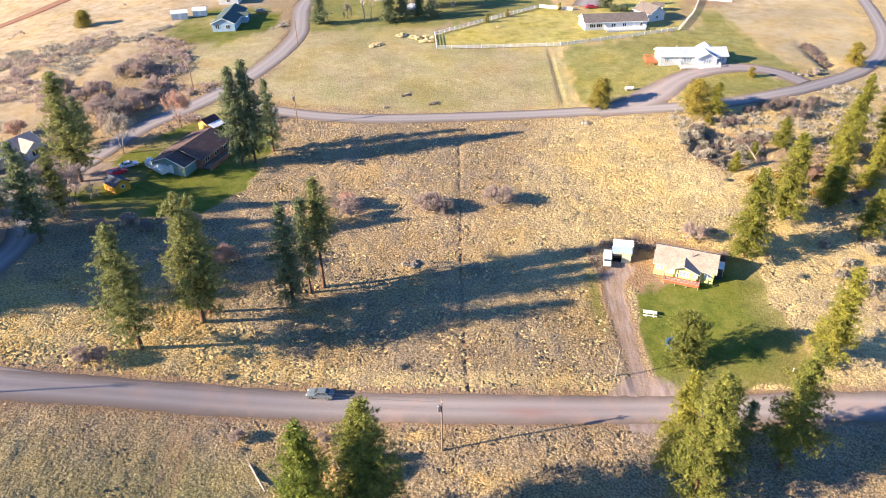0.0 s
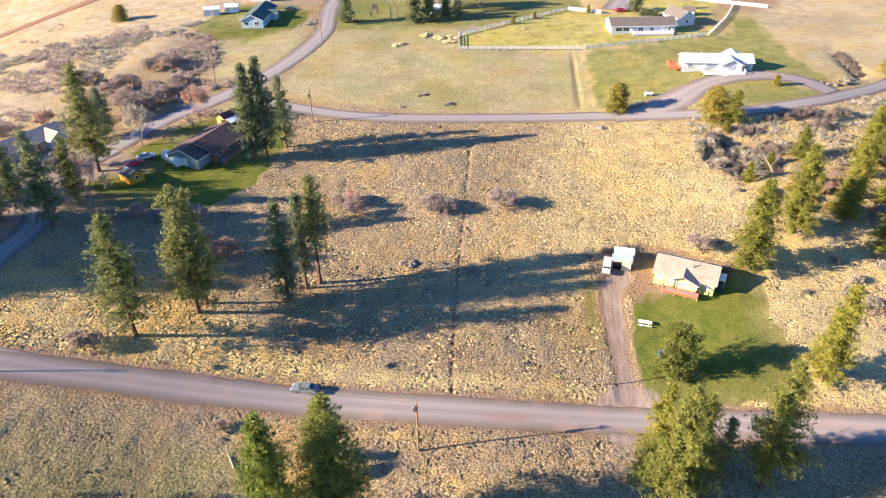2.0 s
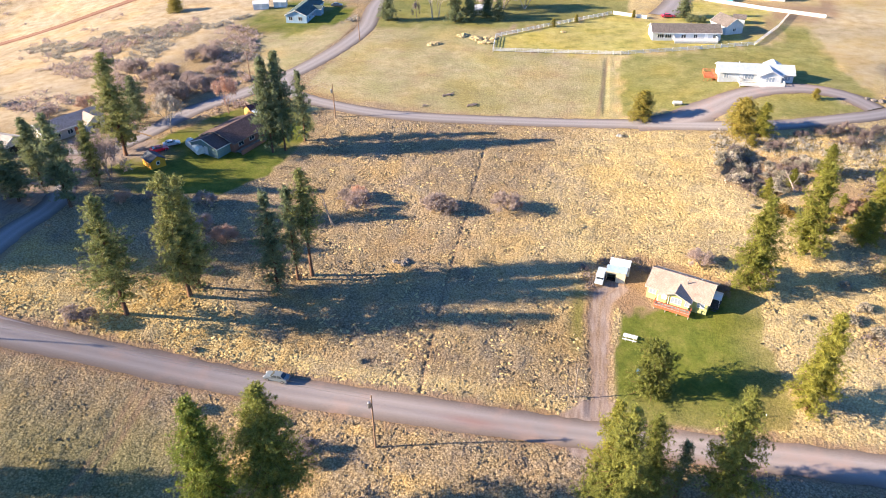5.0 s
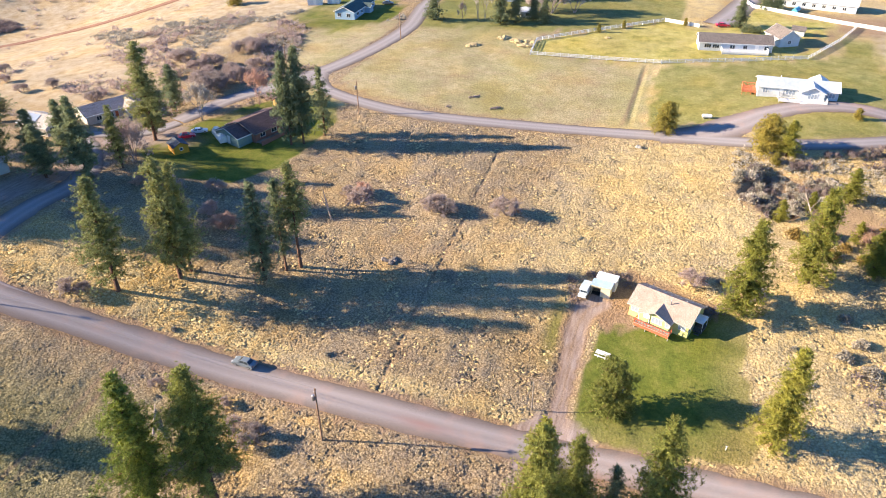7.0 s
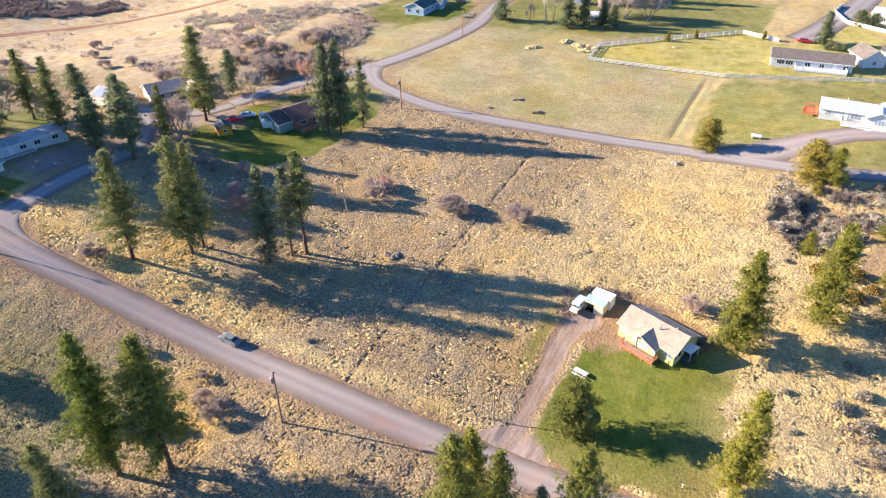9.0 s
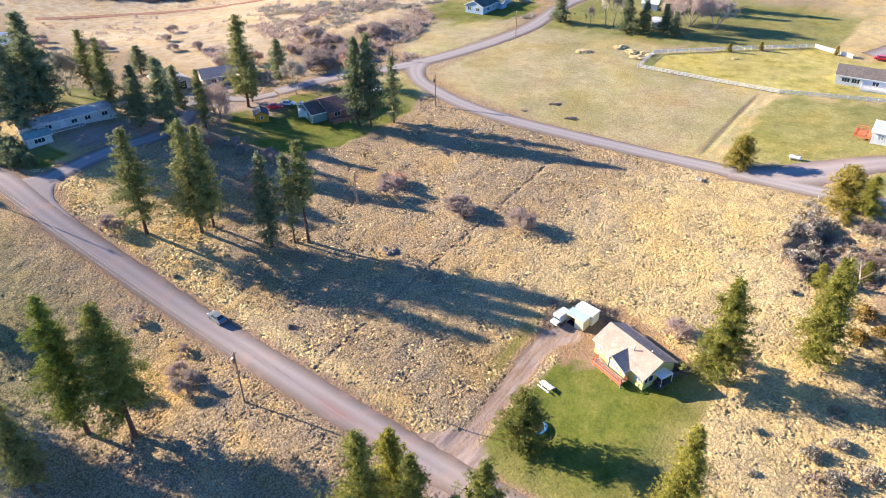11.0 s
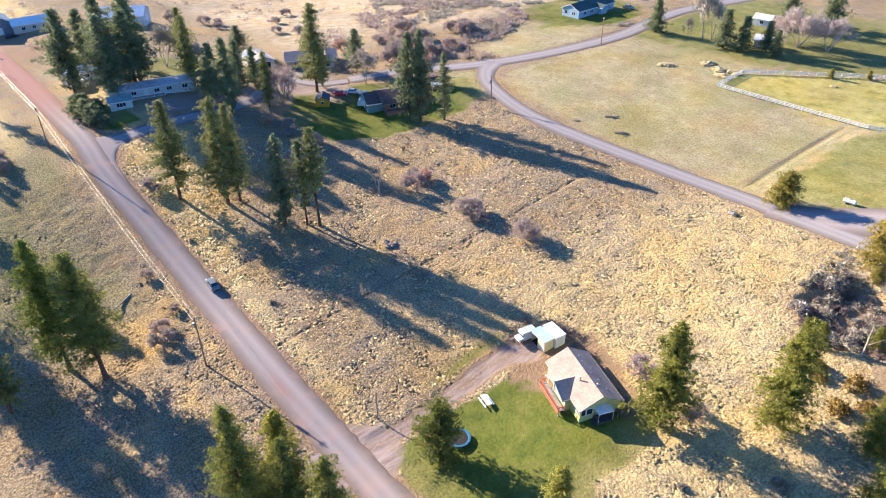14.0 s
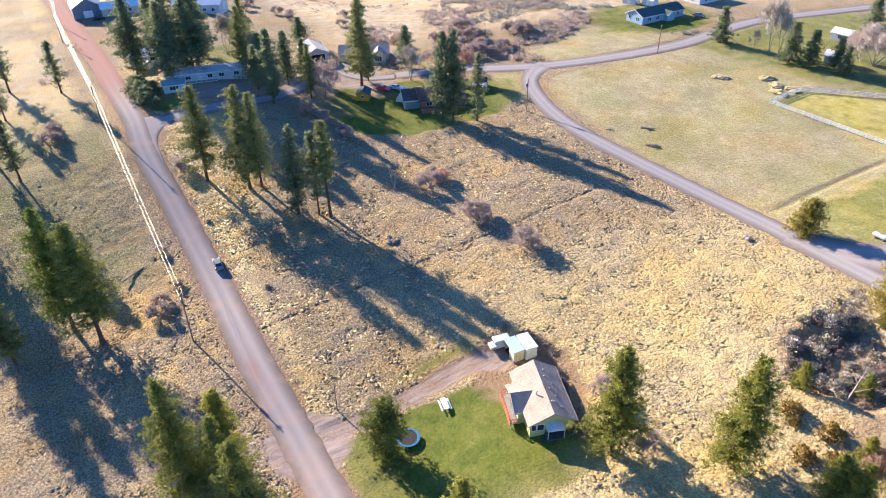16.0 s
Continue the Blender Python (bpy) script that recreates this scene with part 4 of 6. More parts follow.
# pines south of the near road
plant(pine_cone_bright, -18.2, 56.0, 45, 1.05, wide=1.0)
plant(pine_cone, -11.3, 60.3, 200, 1.02, wide=1.12)
plant(pine_lush, 34.7, 66.8, 0, 1.06, wide=0.92)
plant(pine_gold, 34.0, 73.6, 80, 0.96, wide=0.9)
plant(pine_lush, 38.9, 72.1, 160, 0.81, wide=0.76)
plant(pine_droop, 49.6, 72.8, 250, 1.03, wide=0.88)
plant(pine_thin, 43.7, 74.6, 250, 0.72, "thin dark pine beside the road")
plant(pine_full, -14.3, 45.0, 130, 0.8, "green pine below the verge of the road")
# out of view; added so that their shade falls across the verge
for x, y, s in ((-52, 36, 1.0), (-51, 41, 1.0), (-60, 38, 1.05)):
    plant(pine_full if x < -40 else pine_droop, x, y, x * 50 % 360, s, "unseen dark pine that casts shade across the verge")
# lawn and east side
plant(pine_round, 41.0, 96.3, 0, 1.0, wide=0.90)
plant(pine_slim, 66.0, 95.4, 10, 1.0, wide=1.0)
plant(pine_gold, 61.0, 124.9, 90, 1.03, "sunlit pine close behind the yellow house", wide=1.08)
plant(pine_gold, 73.0, 137.2, 130, 1.05, "open sunlit pine on the dry slope", wide=1.06)
plant(juniper, 65.6, 183.4, 40, 1.12, "broad ochre-green juniper at the roadside", wide=1.2)
plant(pine_gold, 70.0, 181.6, 200, 0.46, "bushy yellow-green pine at the roadside", wide=0.7)
for x, y, s, w in ((94, 158, 0.95, 1.15), (90, 150, 0.8, 1.0), (99, 164, 1.05, 1.2), (104, 156, 1.0, 1.2), (96, 147, 0.75, 0.95), (110, 168, 1.1, 1.3), (87, 143, 0.55, 0.8), (113, 155, 1.0, 1.2)):
    plant(pine_gold if s != 1.05 else pine_slim, x, y, x * 37 % 360, s * 0.95, "bright green pine in the eastern thicket", wide=w * 0.72)
for x, y, s in ((84.5, 142.5, 0.5), (82.9, 151.7, 0.26), (68.4, 156.6, 0.28), (75.0, 162.8, 0.24), (90, 132, 0.55), (82.5, 165, 0.42)):
    plant(pine_gold, x, y, x * 53 % 360, s, "young pine among brush on the slope", wide=s * 1.5)
plant(juniper, 41.3, 191.6, 0, 0.98)
plant(juniper, 126.7, 222.3, 80, 0.85)
plant(juniper, 67.5, 177.5, 80, 0.36, "small juniper bush in the dry grass")
plant(juniper, 88.0, 205.5, 80, 0.36, "small juniper bush in the dry grass")
plant(juniper, -142.5, 272.5, 30, 0.72, "lone juniper bush on the pale flats", wide=1.0)
# west: among the houses
for x, y, s, w, src in ((-90.0, 150.4, 1.04, 1.2, pine_full), (-84.9, 131.8, 0.66, 0.66, pine_open), (-92.5, 154, 0.55, 0.55, pine_dark), (-84, 120, 1.0, 0.9, pine_dark), (-96, 119, 0.62, 0.9, pine_dark),
                        (-108.2, 118.7, 0.88, 0.85, pine_open), (-125, 89, 1.15, 1.3, pine_dark), (-121, 99, 1.25, 1.3, pine_dark), (-125, 108, 1.25, 1.35, pine_dark), (-114, 97, 1.1, 1.2, pine_dark), (-118, 105, 1.05, 1.2, pine_dark), (-100, 122, 0.72, 0.8, pine_dark),
                        (-98, 129, 0.76, 0.75, pine_dark), (-104, 136.5, 0.9, 1.1, spruce), (-98, 170.2, 0.64, 0.8, pine_dark), (-143.5, 148.7, 0.44, 0.8, pine_dark), (-137, 112, 0.95, 1.0, pine_dark), (-142, 98, 0.9, 1.0, pine_dark), (-130, 125, 0.8, 0.9, pine_open)):
    plant(src, x, y, x * 29 % 360, s, "dark pine standing among the western houses", wide=w)
for x, y, s in ((-128, 66.2, 0.95), (-116, 50, 0.85), (-76, 51.5, 1.0), (-86, 47, 1.1), (-140, 52, 1.1)):
    plant(pine_thin, x, y, x * 41 % 360, s, wide=s * 1.15)
# far yards
for x, y, s, src in ((-50.5, 266, 0.86, spruce), (-25, 268.5, 0.9, spruce), (-19.5, 271, 0.8, spruce), (-9, 272.5, 0.62, spruce), (59.5, 288, 0.78, spruce), (-14, 276, 0.7, spruce), (-24, 306, 1.1, spruce), (-14, 318, 1.2, spruce)):
    plant(src, x, y, x * 31 % 360, s, wide=s * 1.45)
for x, y in ((12, 268), (20, 275), (41, 284.5)):
    plant(juniper, x, y, x * 7, 0.36, "small clipped conifer inside the white fence", wide=0.24)
hedge = pine(26, 5, 0.02, 2.5, PINE_DARK, 0.3, 700, "dark green hedge bush beside the road", name="hedge_bush", spray=0.5, low=0.45, ragged=0.15)
for x, y, s in ((-112, 86.3, 0.9), (-108.5, 86.6, 1.15), (-105, 86.9, 1.05), (-101.5, 87.1, 0.95), (-98.5, 87.6, 0.8), (-96, 89.0, 0.6), (-107, 90.5, 0.7)):
    plant(hedge, x, y, x * 61 % 360, s)

for x, y, s in ((69.5, 318.5, 1.0), (73.5, 318.0, 0.9), (61.5, 282.5, 0.45), (63.8, 282.3, 0.45), (66.0, 282.0, 0.45)):
    plant(hedge, x, y, x * 61 % 360, s, "clipped dark green hedge bush in the far yard")

# leafless shrubs and trees
shrub_mauve = bare_shrub(31, 3.4, 0.85, TWIG, "rounded leafless mauve shrub in dry grass", 12, 10)
shrub_pink = bare_shrub(32, 3.6, 0.7, TWIG_RED, "pinkish leafless shrub in dry grass", 11)
tree_pale = bare_shrub(33, 10.5, 0.42, TWIG_PALE, "pale leafless tree on the lawn edge", 5, 20, "bare_tree", "tree")
tree_grey = bare_shrub(36, 10.5, 0.28, TWIG, "mauve-grey leafless tree in the shade of pines", 5, 12, "bare_tree", "tree")
tree_birch = bare_shrub(35, 10.5, 0.20, TWIG_PALE, "pale slender leafless birch beside the lawn", 4, 16, "bare_tree", "tree")
tree_pink = bare_shrub(38, 10.0, 0.6, TWIG_PINK, "large spreading mauve-pink leafless tree in the far yard", 7, 16, "bare_tree", "tree")
tree_red = bare_shrub(34, 10.0, 0.20, TWIG_RED, "reddish leafless tree near the brown-roofed house", 4, 20, "bare_tree", "tree")
for x, y, s, src in ((-6, 141.5, 1.25, shrub_mauve), (-3.0, 141.2, 1.1, shrub_mauve), (10.6, 144.6, 1.35, shrub_mauve), (-24.2, 139.6, 1.25, shrub_mauve), (-24.8, 143.5, 0.85, shrub_pink), (-27.5, 141.8, 0.8, shrub_mauve),
                     (-47.3, 118.3, 1.15, shrub_pink), (-53, 122, 1.0, shrub_mauve), (-13.0, 71.8, 1.0, shrub_mauve), (-16.5, 72.5, 0.8, shrub_mauve), (52.2, 131, 1.05, shrub_mauve), (63.2, 129.4, 0.9, shrub_mauve),
                     (-62.5, 88.0, 0.8, shrub_mauve), (-59.5, 88.8, 0.7, shrub_mauve), (-99.7, 219, 1.5, shrub_mauve), (-103, 221, 1.3, shrub_mauve), (-106.5, 217.5, 1.2, shrub_mauve), (-92, 205, 1.1, shrub_mauve), (-97, 199, 1.25, shrub_mauve), (-104, 196, 1.1, shrub_mauve),
                     (-111, 200, 1.2, shrub_mauve), (-117, 192, 1.0, shrub_mauve), (-89, 199, 1.0, shrub_mauve), (-124, 206, 1.1, shrub_mauve), (-70, 130, 0.8, shrub_mauve), (-75, 126, 0.8, shrub_pink), (-66, 128, 0.7, shrub_mauve), (-58, 131, 1.0, shrub_mauve),
                     (-90, 60, 1.2, shrub_mauve), (-96, 62, 1.1, shrub_mauve), (-21, 77, 0.45, shrub_mauve), (-34, 76, 0.5, shrub_mauve), (-120, 178, 1.2, shrub_pink), (-128, 170, 1.1, shrub_mauve), (85, 152, 1.0, shrub_pink), (95, 143, 1.0, shrub_mauve), (-194, 156, 1.1, shrub_mauve), (-189, 160, 0.9, shrub_mauve), (-183, 158, 0.8, shrub_mauve), (-205, 146, 1.0, shrub_mauve), (-215, 150, 0.9, shrub_mauve), (-187, 190, 1.0, shrub_mauve), (-175, 180, 0.9, shrub_mauve), (-160, 172, 0.9, shrub_mauve), (-152, 178, 1.0, shrub_mauve), (-98, 187, 1.7, shrub_mauve), (-94, 188, 1.6, shrub_mauve), (-102, 189, 1.5, shrub_mauve), (-97, 183, 1.4, shrub_mauve), (-93, 195, 1.4, shrub_mauve), (-120, 206, 1.5, shrub_mauve), (-108, 203, 1.5, shrub_mauve)):
    plant(src, x, y, (x * 47 + y * 13) % 360, s)
for x, y, s, src in ((-86, 166, 1.05, tree_birch), (-75.3, 180, 1.05, tree_red), (-84.7, 136, 1.05, tree_grey), (-88, 139.4, 0.95, tree_grey), (-93, 140.5, 0.85, tree_grey), (-34, 270.2, 1.6, tree_birch), (-32, 272.5, 1.3, tree_birch), (-40.5, 271, 0.6, tree_grey),
                     (-14, 288, 1.1, tree_pale), (-135, 120, 1.25, tree_pale), (-126, 128, 0.9, tree_pale)):
    plant(src, x, y, (x * 47 + y * 13) % 360, s, wide=s * (0.75 if y < 200 else 0.55))

for x, y, s in ((-9.5, 288, 1.25), (-1, 291, 1.1), (-16, 290, 0.9)):
    plant(tree_pink, x, y, x * 17 % 360, s, wide=s * 0.95)
# sagebrush: nearby ones singly, the rest as one cover
sage = leafy_shrub(41, 1.15, 1.25, SAGE, "grey sagebrush on the dry slope")
sage_white = leafy_shrub(44, 1.2, 1.1, SAGE_PALE, "whitish sagebrush on the dry slope")
thorn = bare_shrub(43, 1.5, 0.9, TWIG_DARK, "low dark thorny shrub among sagebrush", 9, 8)
rusty = leafy_shrub(42, 1.1, 1.3, RUST_BUSH, "rusty yellow bush in the dry grass", name="rust_bush")
rng = np.random.default_rng(5)
for k in range(80):
    w, r = rng.uniform(0, 6.283), rng.uniform(0, 1) ** 0.5
    plant((sage, thorn, sage_white, sage, thorn, sage_white)[k % 6], 70 + 11 * r * math.cos(w), 167.5 + 9 * r * math.sin(w) - 0.1 * r * math.cos(w), rng.uniform(0, 360), rng.uniform(0.7, 1.5))
for x, y, s in ((118.4, 240, 1.8), (119.0, 236, 2.0), (118.6, 232, 2.0), (118.4, 228, 1.7), (118.0, 223, 1.5), (62.5, 162, 1.2), (65, 159.5, 1.2), (63.0, 168, 1.1), (84, 183.5, 1.6), (88, 185, 1.8), (92, 187, 1.7), (80, 182, 1.4), (96, 184, 1.8), (100, 187, 1.9), (92, 180, 1.6)):
    plant(thorn, x, y, x * 71 % 360, s, "dark leafless brush in a hollow of the slope")
for x, y, s in ((77.2, 152.0, 1.5), (71.2, 151.1, 1.4), (72.8, 149.7, 0.9), (80.5, 149, 1.1), (77.5, 145.9, 1.4), (84, 146, 1.2), (59.5, 176.8, 0.7), (88, 155, 1.4)):
    plant(rusty, x, y, x * 91 % 360, s)
for x, y, s in ((78, 118, 1.2), (82, 115, 1.4), (81, 122, 1.1), (86, 119, 1.3), (84, 111, 1.1), (88, 126, 1.4), (79, 128, 1.0), (91, 114, 1.3), (93, 121, 1.4), (70, 118, 0.6), (72, 110, 0.6), (57, 133, 0.6), (65, 152, 0.6), (36.5, 181.5, 0.5), (-39, 88.3, 0.5), (-9.5, 93, 0.5)):
    plant(sage, x, y, x * 77 % 360, s)


def brush_cover(name, spots, size, material, label, blades=6):
    """Many low bushes as one cover."""
    rng = np.random.default_rng(len(spots))
    spots = np.array(spots)
    k = 11
    p = np.repeat(spots, k, 0) + rng.normal(size=(len(spots) * k, 2)) * np.repeat(size, k)[:, None] * 0.42
    z = land(p[:, 0], p[:, 1]) + rng.uniform(0.1, 0.7, len(p)) * np.repeat(size, k) * 0.7
    v, f = sprays(rng, np.column_stack([p, z]), np.repeat(size, k) * 0.40, blades, 0.6, 0.34, thin=True)
    return tagged(soup(name, v, f.tolist(), material), label, "brush", kind="stuff")


def scatter(rng, count, x0, x1, y0, y1, keep):
    x, y = rng.uniform(x0, x1, count), rng.uniform(y0, y1, count)
    ok = keep(x, y)
    for line, width in LINES:
        ok &= away_from_line(x, y, line) > width / 2 + 0.8
    ok &= (away_from_line(x, y, TRACK) > 2.3) & (away_from_line(x, y, FURROW) > 0.42)
    for c in LAWNS + YARDS + FIELDS:
        ok &= inside(x, y, c, 1.5) < 0.5
    return np.stack([x, y], 1)[ok]


s = scatter(rng, 9500, -215, -62, 150, 300, lambda x, y: (value_noise(x, y, 14, 21) > 0.48) & (y > 186 - 0.55 * (x + 100)) & (np.abs((y - 228) - 0.35 * (x + 120)) < 34))
brush_cover("sagebrush_flat", s, rng.uniform(0.6, 1.6, len(s)), SAGE_PALE, "grey sagebrush scattered over pale dry flats")
s = scatter(rng, 1300, -160, -70, 165, 262, lambda x, y: (value_noise(x, y, 13, 22) > 0.6) & (y > 150 - 0.3 * (x + 70)))
brush_cover("thorn_brush", s, rng.uniform(1.0, 2.4, len(s)), TWIG, "mauve leafless brush beside the side road")
s = scatter(rng, 550, 56, 130, 108, 205, lambda x, y: (value_noise(x, y, 9, 23) > 0.5) & ((x > 76) | (y > 156)) & ((x - 58) * 0.8 + 60 > 150 - y))
brush_cover("slope_brush", s, rng.uniform(0.6, 1.9, len(s)), TWIG_DARK, "brown leafless brush on the eastern slope")
s = scatter(rng, 1500, 58, 132, 158, 206, lambda x, y: (value_noise(x, y, 6, 24) > 0.42) & (y > 172 - 0.25 * (x - 58)))
brush_cover("slope_sage", s, rng.uniform(0.6, 1.5, len(s)), SAGE_PALE, "pale sagebrush cover above the paved road bend")
s = scatter(rng, 500, -300, -100, -10, 330, lambda x, y: value_noise(x, y, 30, 25) > 0.6)
brush_cover("far_brush", s, rng.uniform(1.0, 2.6, len(s)), TWIG, "dull brown brush dotted over far flats")


# a dark band across the far flats, filled with dark twigs
FLAT = [(-335, 185), (-285, 211), (-268, 229), (-247, 263), (-258, 270), (-284, 241), (-330, 222)]
s = scatter(rng, 9000, -335, -245, 185, 272, lambda x, y: (inside(x, y, FLAT, 4.0) > 0.5) & (value_noise(x, y, 5, 26) > 0.35))
brush_cover("far_thicket", s, rng.uniform(1.0, 2.4, len(s)), TWIG_DARK, "dark band of twigs across the far flats")

s = []
for x0, y0, x1, y1, n in ((32.5, 129.5, 40, 130.2, 26), (39.5, 129, 44, 126.5, 20), (44, 127.2, 56, 123.2, 34), (29.5, 121, 29.0, 127, 16), (55, 122, 58.5, 128, 12)):
    u = rng.uniform(0, 1, n)
    s += list(np.column_stack([x0 + (x1 - x0) * u, y0 + (y1 - y0) * u]) + rng.normal(size=(n, 2)) * 0.7)
brush_cover("weeds", s, rng.uniform(0.5, 1.3, len(s)), TWIG_DARK, "tall dark dry weeds round the sheds and house")


def tussock_cover(name, count, x0, x1, y0, y1, height, wide, keep, label, seed, material=None, sides=6):
    """Low uneven bunches of grass, each leaning a little downwind; without a material they take the ground's own tones."""
    rng = np.random.default_rng(seed)
    p = scatter(rng, count, x0, x1, y0, y1, keep)
    hold, tone, _, _ = covers(p[:, 0], p[:, 1])
    wild = hold[:, 0] + hold[:, 2] + hold[:, 3] < 0.55
    p, hold, tone = p[wild], hold[wild], tone[wild]
    n = len(p)
    r = wide * rng.uniform(0.75, 1.35, n)
    tall = height * rng.uniform(0.5, 1.2, n)
    w = rng.uniform(0, 6.283, (n, 1)) + np.arange(sides) * 6.283 / sides
    reach = r[:, None] * rng.uniform(0.6, 1.3, (n, sides)) * (1 + 0.42 * np.cos(2 * (w - rng.uniform(0, 3.14, (n, 1)))))
    foot = land(p[:, 0], p[:, 1])
    ring = np.stack([p[:, :1] + np.cos(w) * reach, p[:, 1:] + np.sin(w) * reach, np.repeat(foot[:, None], sides, 1) - 0.04], 2)
    lean = rng.normal(size=(n, 2)) * (0.42 * r)[:, None]
    top = np.column_stack([p + lean, foot + tall])
    v = np.concatenate([ring, top[:, None, :]], 1).reshape(-1, 3)
    base = (np.arange(n) * (sides + 1))[:, None]
    k = np.arange(sides)[None, :]
    f = np.stack([base + k, base + (k + 1) % sides, base + sides + 0 * k], 2).reshape(-1, 3)
    ob = soup(name, v, f.tolist(), material or GROUND, None, True)
    if material is None:
        for key, cols in (("cover", hold), ("tone", tone)):
            a = ob.data.attributes.new(key, "FLOAT_COLOR", "POINT")
            a.data.foreach_set("color", np.repeat(cols, sides + 1, 0).astype(np.float32).ravel())
    return tagged(ob, label, "grass", kind="stuff")


tussock_cover("bunch_grass", 92000, -82, 104, 44, 190, 0.098, 0.35, lambda x, y: (value_noise(x, y, 2.4, 33) > 0.2) & ((y > 80) | (value_noise(x, y, 9, 44) + 0.9 * value_noise(x, y, 0.3, 46) + 0.012 * (x + 20) > 0.9)), "dry bunch grass in low tufts over the field", 61, sides=5)
tussock_cover("verge_grass", 22000, -95, 75, 86.5, 106, 0.13, 0.32, lambda x, y: (y < 89.5 + 5 * value_noise(x, y, 8, 35) + 9 * np.exp(-((x + 62) / 20) ** 2)) & (0.8 * value_noise(x, y, 0.3, 36) + value_noise(x, y, 11, 38) > 0.75), "tall straw-coloured grass along the road verge", 63, STRAW)
tussock_cover("south_grass", 9000, -75, 60, 50, 80.5, 0.16, 0.33, lambda x, y: value_noise(x, y, 6.0, 37) + 0.8 * value_noise(x, y, 0.3, 39) + 0.01 * (x + 20) > 1.0, "tall straw-coloured grass south of the road", 64)
tussock_cover("field_straw", 15000, -60, 98, 92, 186, 0.13, 0.34, lambda x, y: value_noise(x, y, 5.0, 41) + 0.8 * value_noise(x, y, 0.3, 42) + 0.004 * x > 0.98, "brighter straw tufts scattered over the field", 65, STRAW)

# ---- houses ----
def roof_vents(house, spots, z_of, material):
    for x, y in spots:
        bm = bmesh.new()
        box(bm, x - 0.15, x + 0.15, y - 0.14, y + 0.14, z_of(y) + 0.1, z_of(y) + 0.26, 0.03)
        part("roof_vent", bm, material, house)


def chimney_pipe(house, x, y, z, height, material):
    bm = bmesh.new()
    rod(bm, (x, y, z), (x, y, z + height), 0.1)
    rod(bm, (x, y, z + height - 0.02), (x, y, z + height + 0.1), 0.17, 0.05)
    part("chimney_pipe", bm, material, house)


# the small yellow house by the gravel drive
YELLOW = siding("yellow_siding", (0.60, 0.585, 0.235))
TAN_ROOF = shingles("tan_shingles", (0.39, 0.295, 0.240), (0.48, 0.375, 0.312))
yellow_house = thing("small_house", 47.64, 121.5, -20.0, "small yellow one-storey house with a tan shingle roof", "house")
gable_body(yellow_house, 11.6, 7.2, 2.45, 1.95, YELLOW)
gable_roof(yellow_house, 11.6, 7.2, 2.45, 1.95, TAN_ROOF, trim=CONCRETE)
part("front_wing", prism(bmesh.new(), [(-1.2, -1.6), (2.6, -1.6), (2.6, 2.25), (-0.15, 3.45), (-1.2, 3.0)], "y", -4.7, -3.0), YELLOW, yellow_house)
gable_roof(yellow_house, 4.6, 5.8, 2.3, 1.22, TAN_ROOF, "y", (-0.15, -2.75), 0.35, name="wing_roof", trim=CONCRETE)
for x in (-3.3, -1.25):
    part("porch_post", box(bmesh.new(), x - 0.07, x + 0.07, -4.85, -4.71, 0.3, 2.3), WHITE, yellow_house)
window(yellow_house, "s", -4.7, 3.6, 0.95, 1.3, 1.05, pane=PALE_PANE)
window(yellow_house, "s", 0.2, 4.7, 0.95, 1.9, 1.15, bars=2, pane=PALE_PANE)
window(yellow_house, "s", 2.3, 4.7, 1.0, 0.7, 1.0, bars=0, pane=PALE_PANE)
door(yellow_house, "s", -2.3, 3.6, 0.3, WHITE)
window(yellow_house, "s", 4.6, 3.6, 0.95, 1.2, 1.05, pane=PALE_PANE)
window(yellow_house, "e", -1.9, 5.8, 0.9, 1.0, 1.2, bars=0)
window(yellow_house, "e", -3.0, 5.8, 0.9, 0.7, 1.2, bars=0)
window(yellow_house, "w", 0.5, 5.8, 0.95, 1.4, 1.1)
window(yellow_house, "n", 2.5, 3.6, 1.1, 1.2, 0.9)
window(yellow_house, "n", -2.5, 3.6, 1.1, 1.2, 0.9)
aw = part("side_awning", prism(bmesh.new(), [(-1.2, 2.05), (1.6, 2.05), (1.6, 2.13), (0.2, 2.52), (-1.2, 2.13)], "x", 5.8, 7.5), WHITE_METAL, yellow_house)
for y in (-1.1, 1.5):
    part("post", rod(bmesh.new(), (7.4, y, -1.2), (7.4, y, 2.1), 0.05), WHITE, aw)
# dark tone and solid box stand for the shaded void under the awning
PORCH_WOOD = surface("dark_porch_wood", (0.055, 0.05, 0.05), (0.13, 0.12, 0.12), 4.0, 0.8)
porch = part("side_porch", box(bmesh.new(), 5.82, 7.5, -1.2, 1.6, -1.4, 0.3), PORCH_WOOD, yellow_house, "dark wooden side porch")
for y in (-1.15, 1.55):
    part("side_rail", box(bmesh.new(), 5.9, 7.5, y - 0.04, y + 0.04, 1.0, 1.12), PORCH_WOOD, porch)
    for k in range(7):
        part("baluster", box(bmesh.new(), 5.98 + k * 0.23, 6.02 + k * 0.23, y - 0.025, y + 0.025, 0.3, 1.0), PORCH_WOOD, porch)
for k in range(4):
    part("step", box(bmesh.new(), 5.9 + 0.35, 7.3, -1.25 - 0.32 * (k + 1), -1.22 - 0.32 * k, 0.02 - 0.26 * k, 0.08 - 0.26 * k), PORCH_WOOD, porch)
# a dark sheet that paints in the shade on the wall here
part("awning_shade", box(bmesh.new(), 5.83, 5.9, -0.4, 1.3, 0.35, 2.0), DARK, porch)
deck(yellow_house, -3.6, 3.3, -6.1, -4.72, 0.35, CONCRETE)
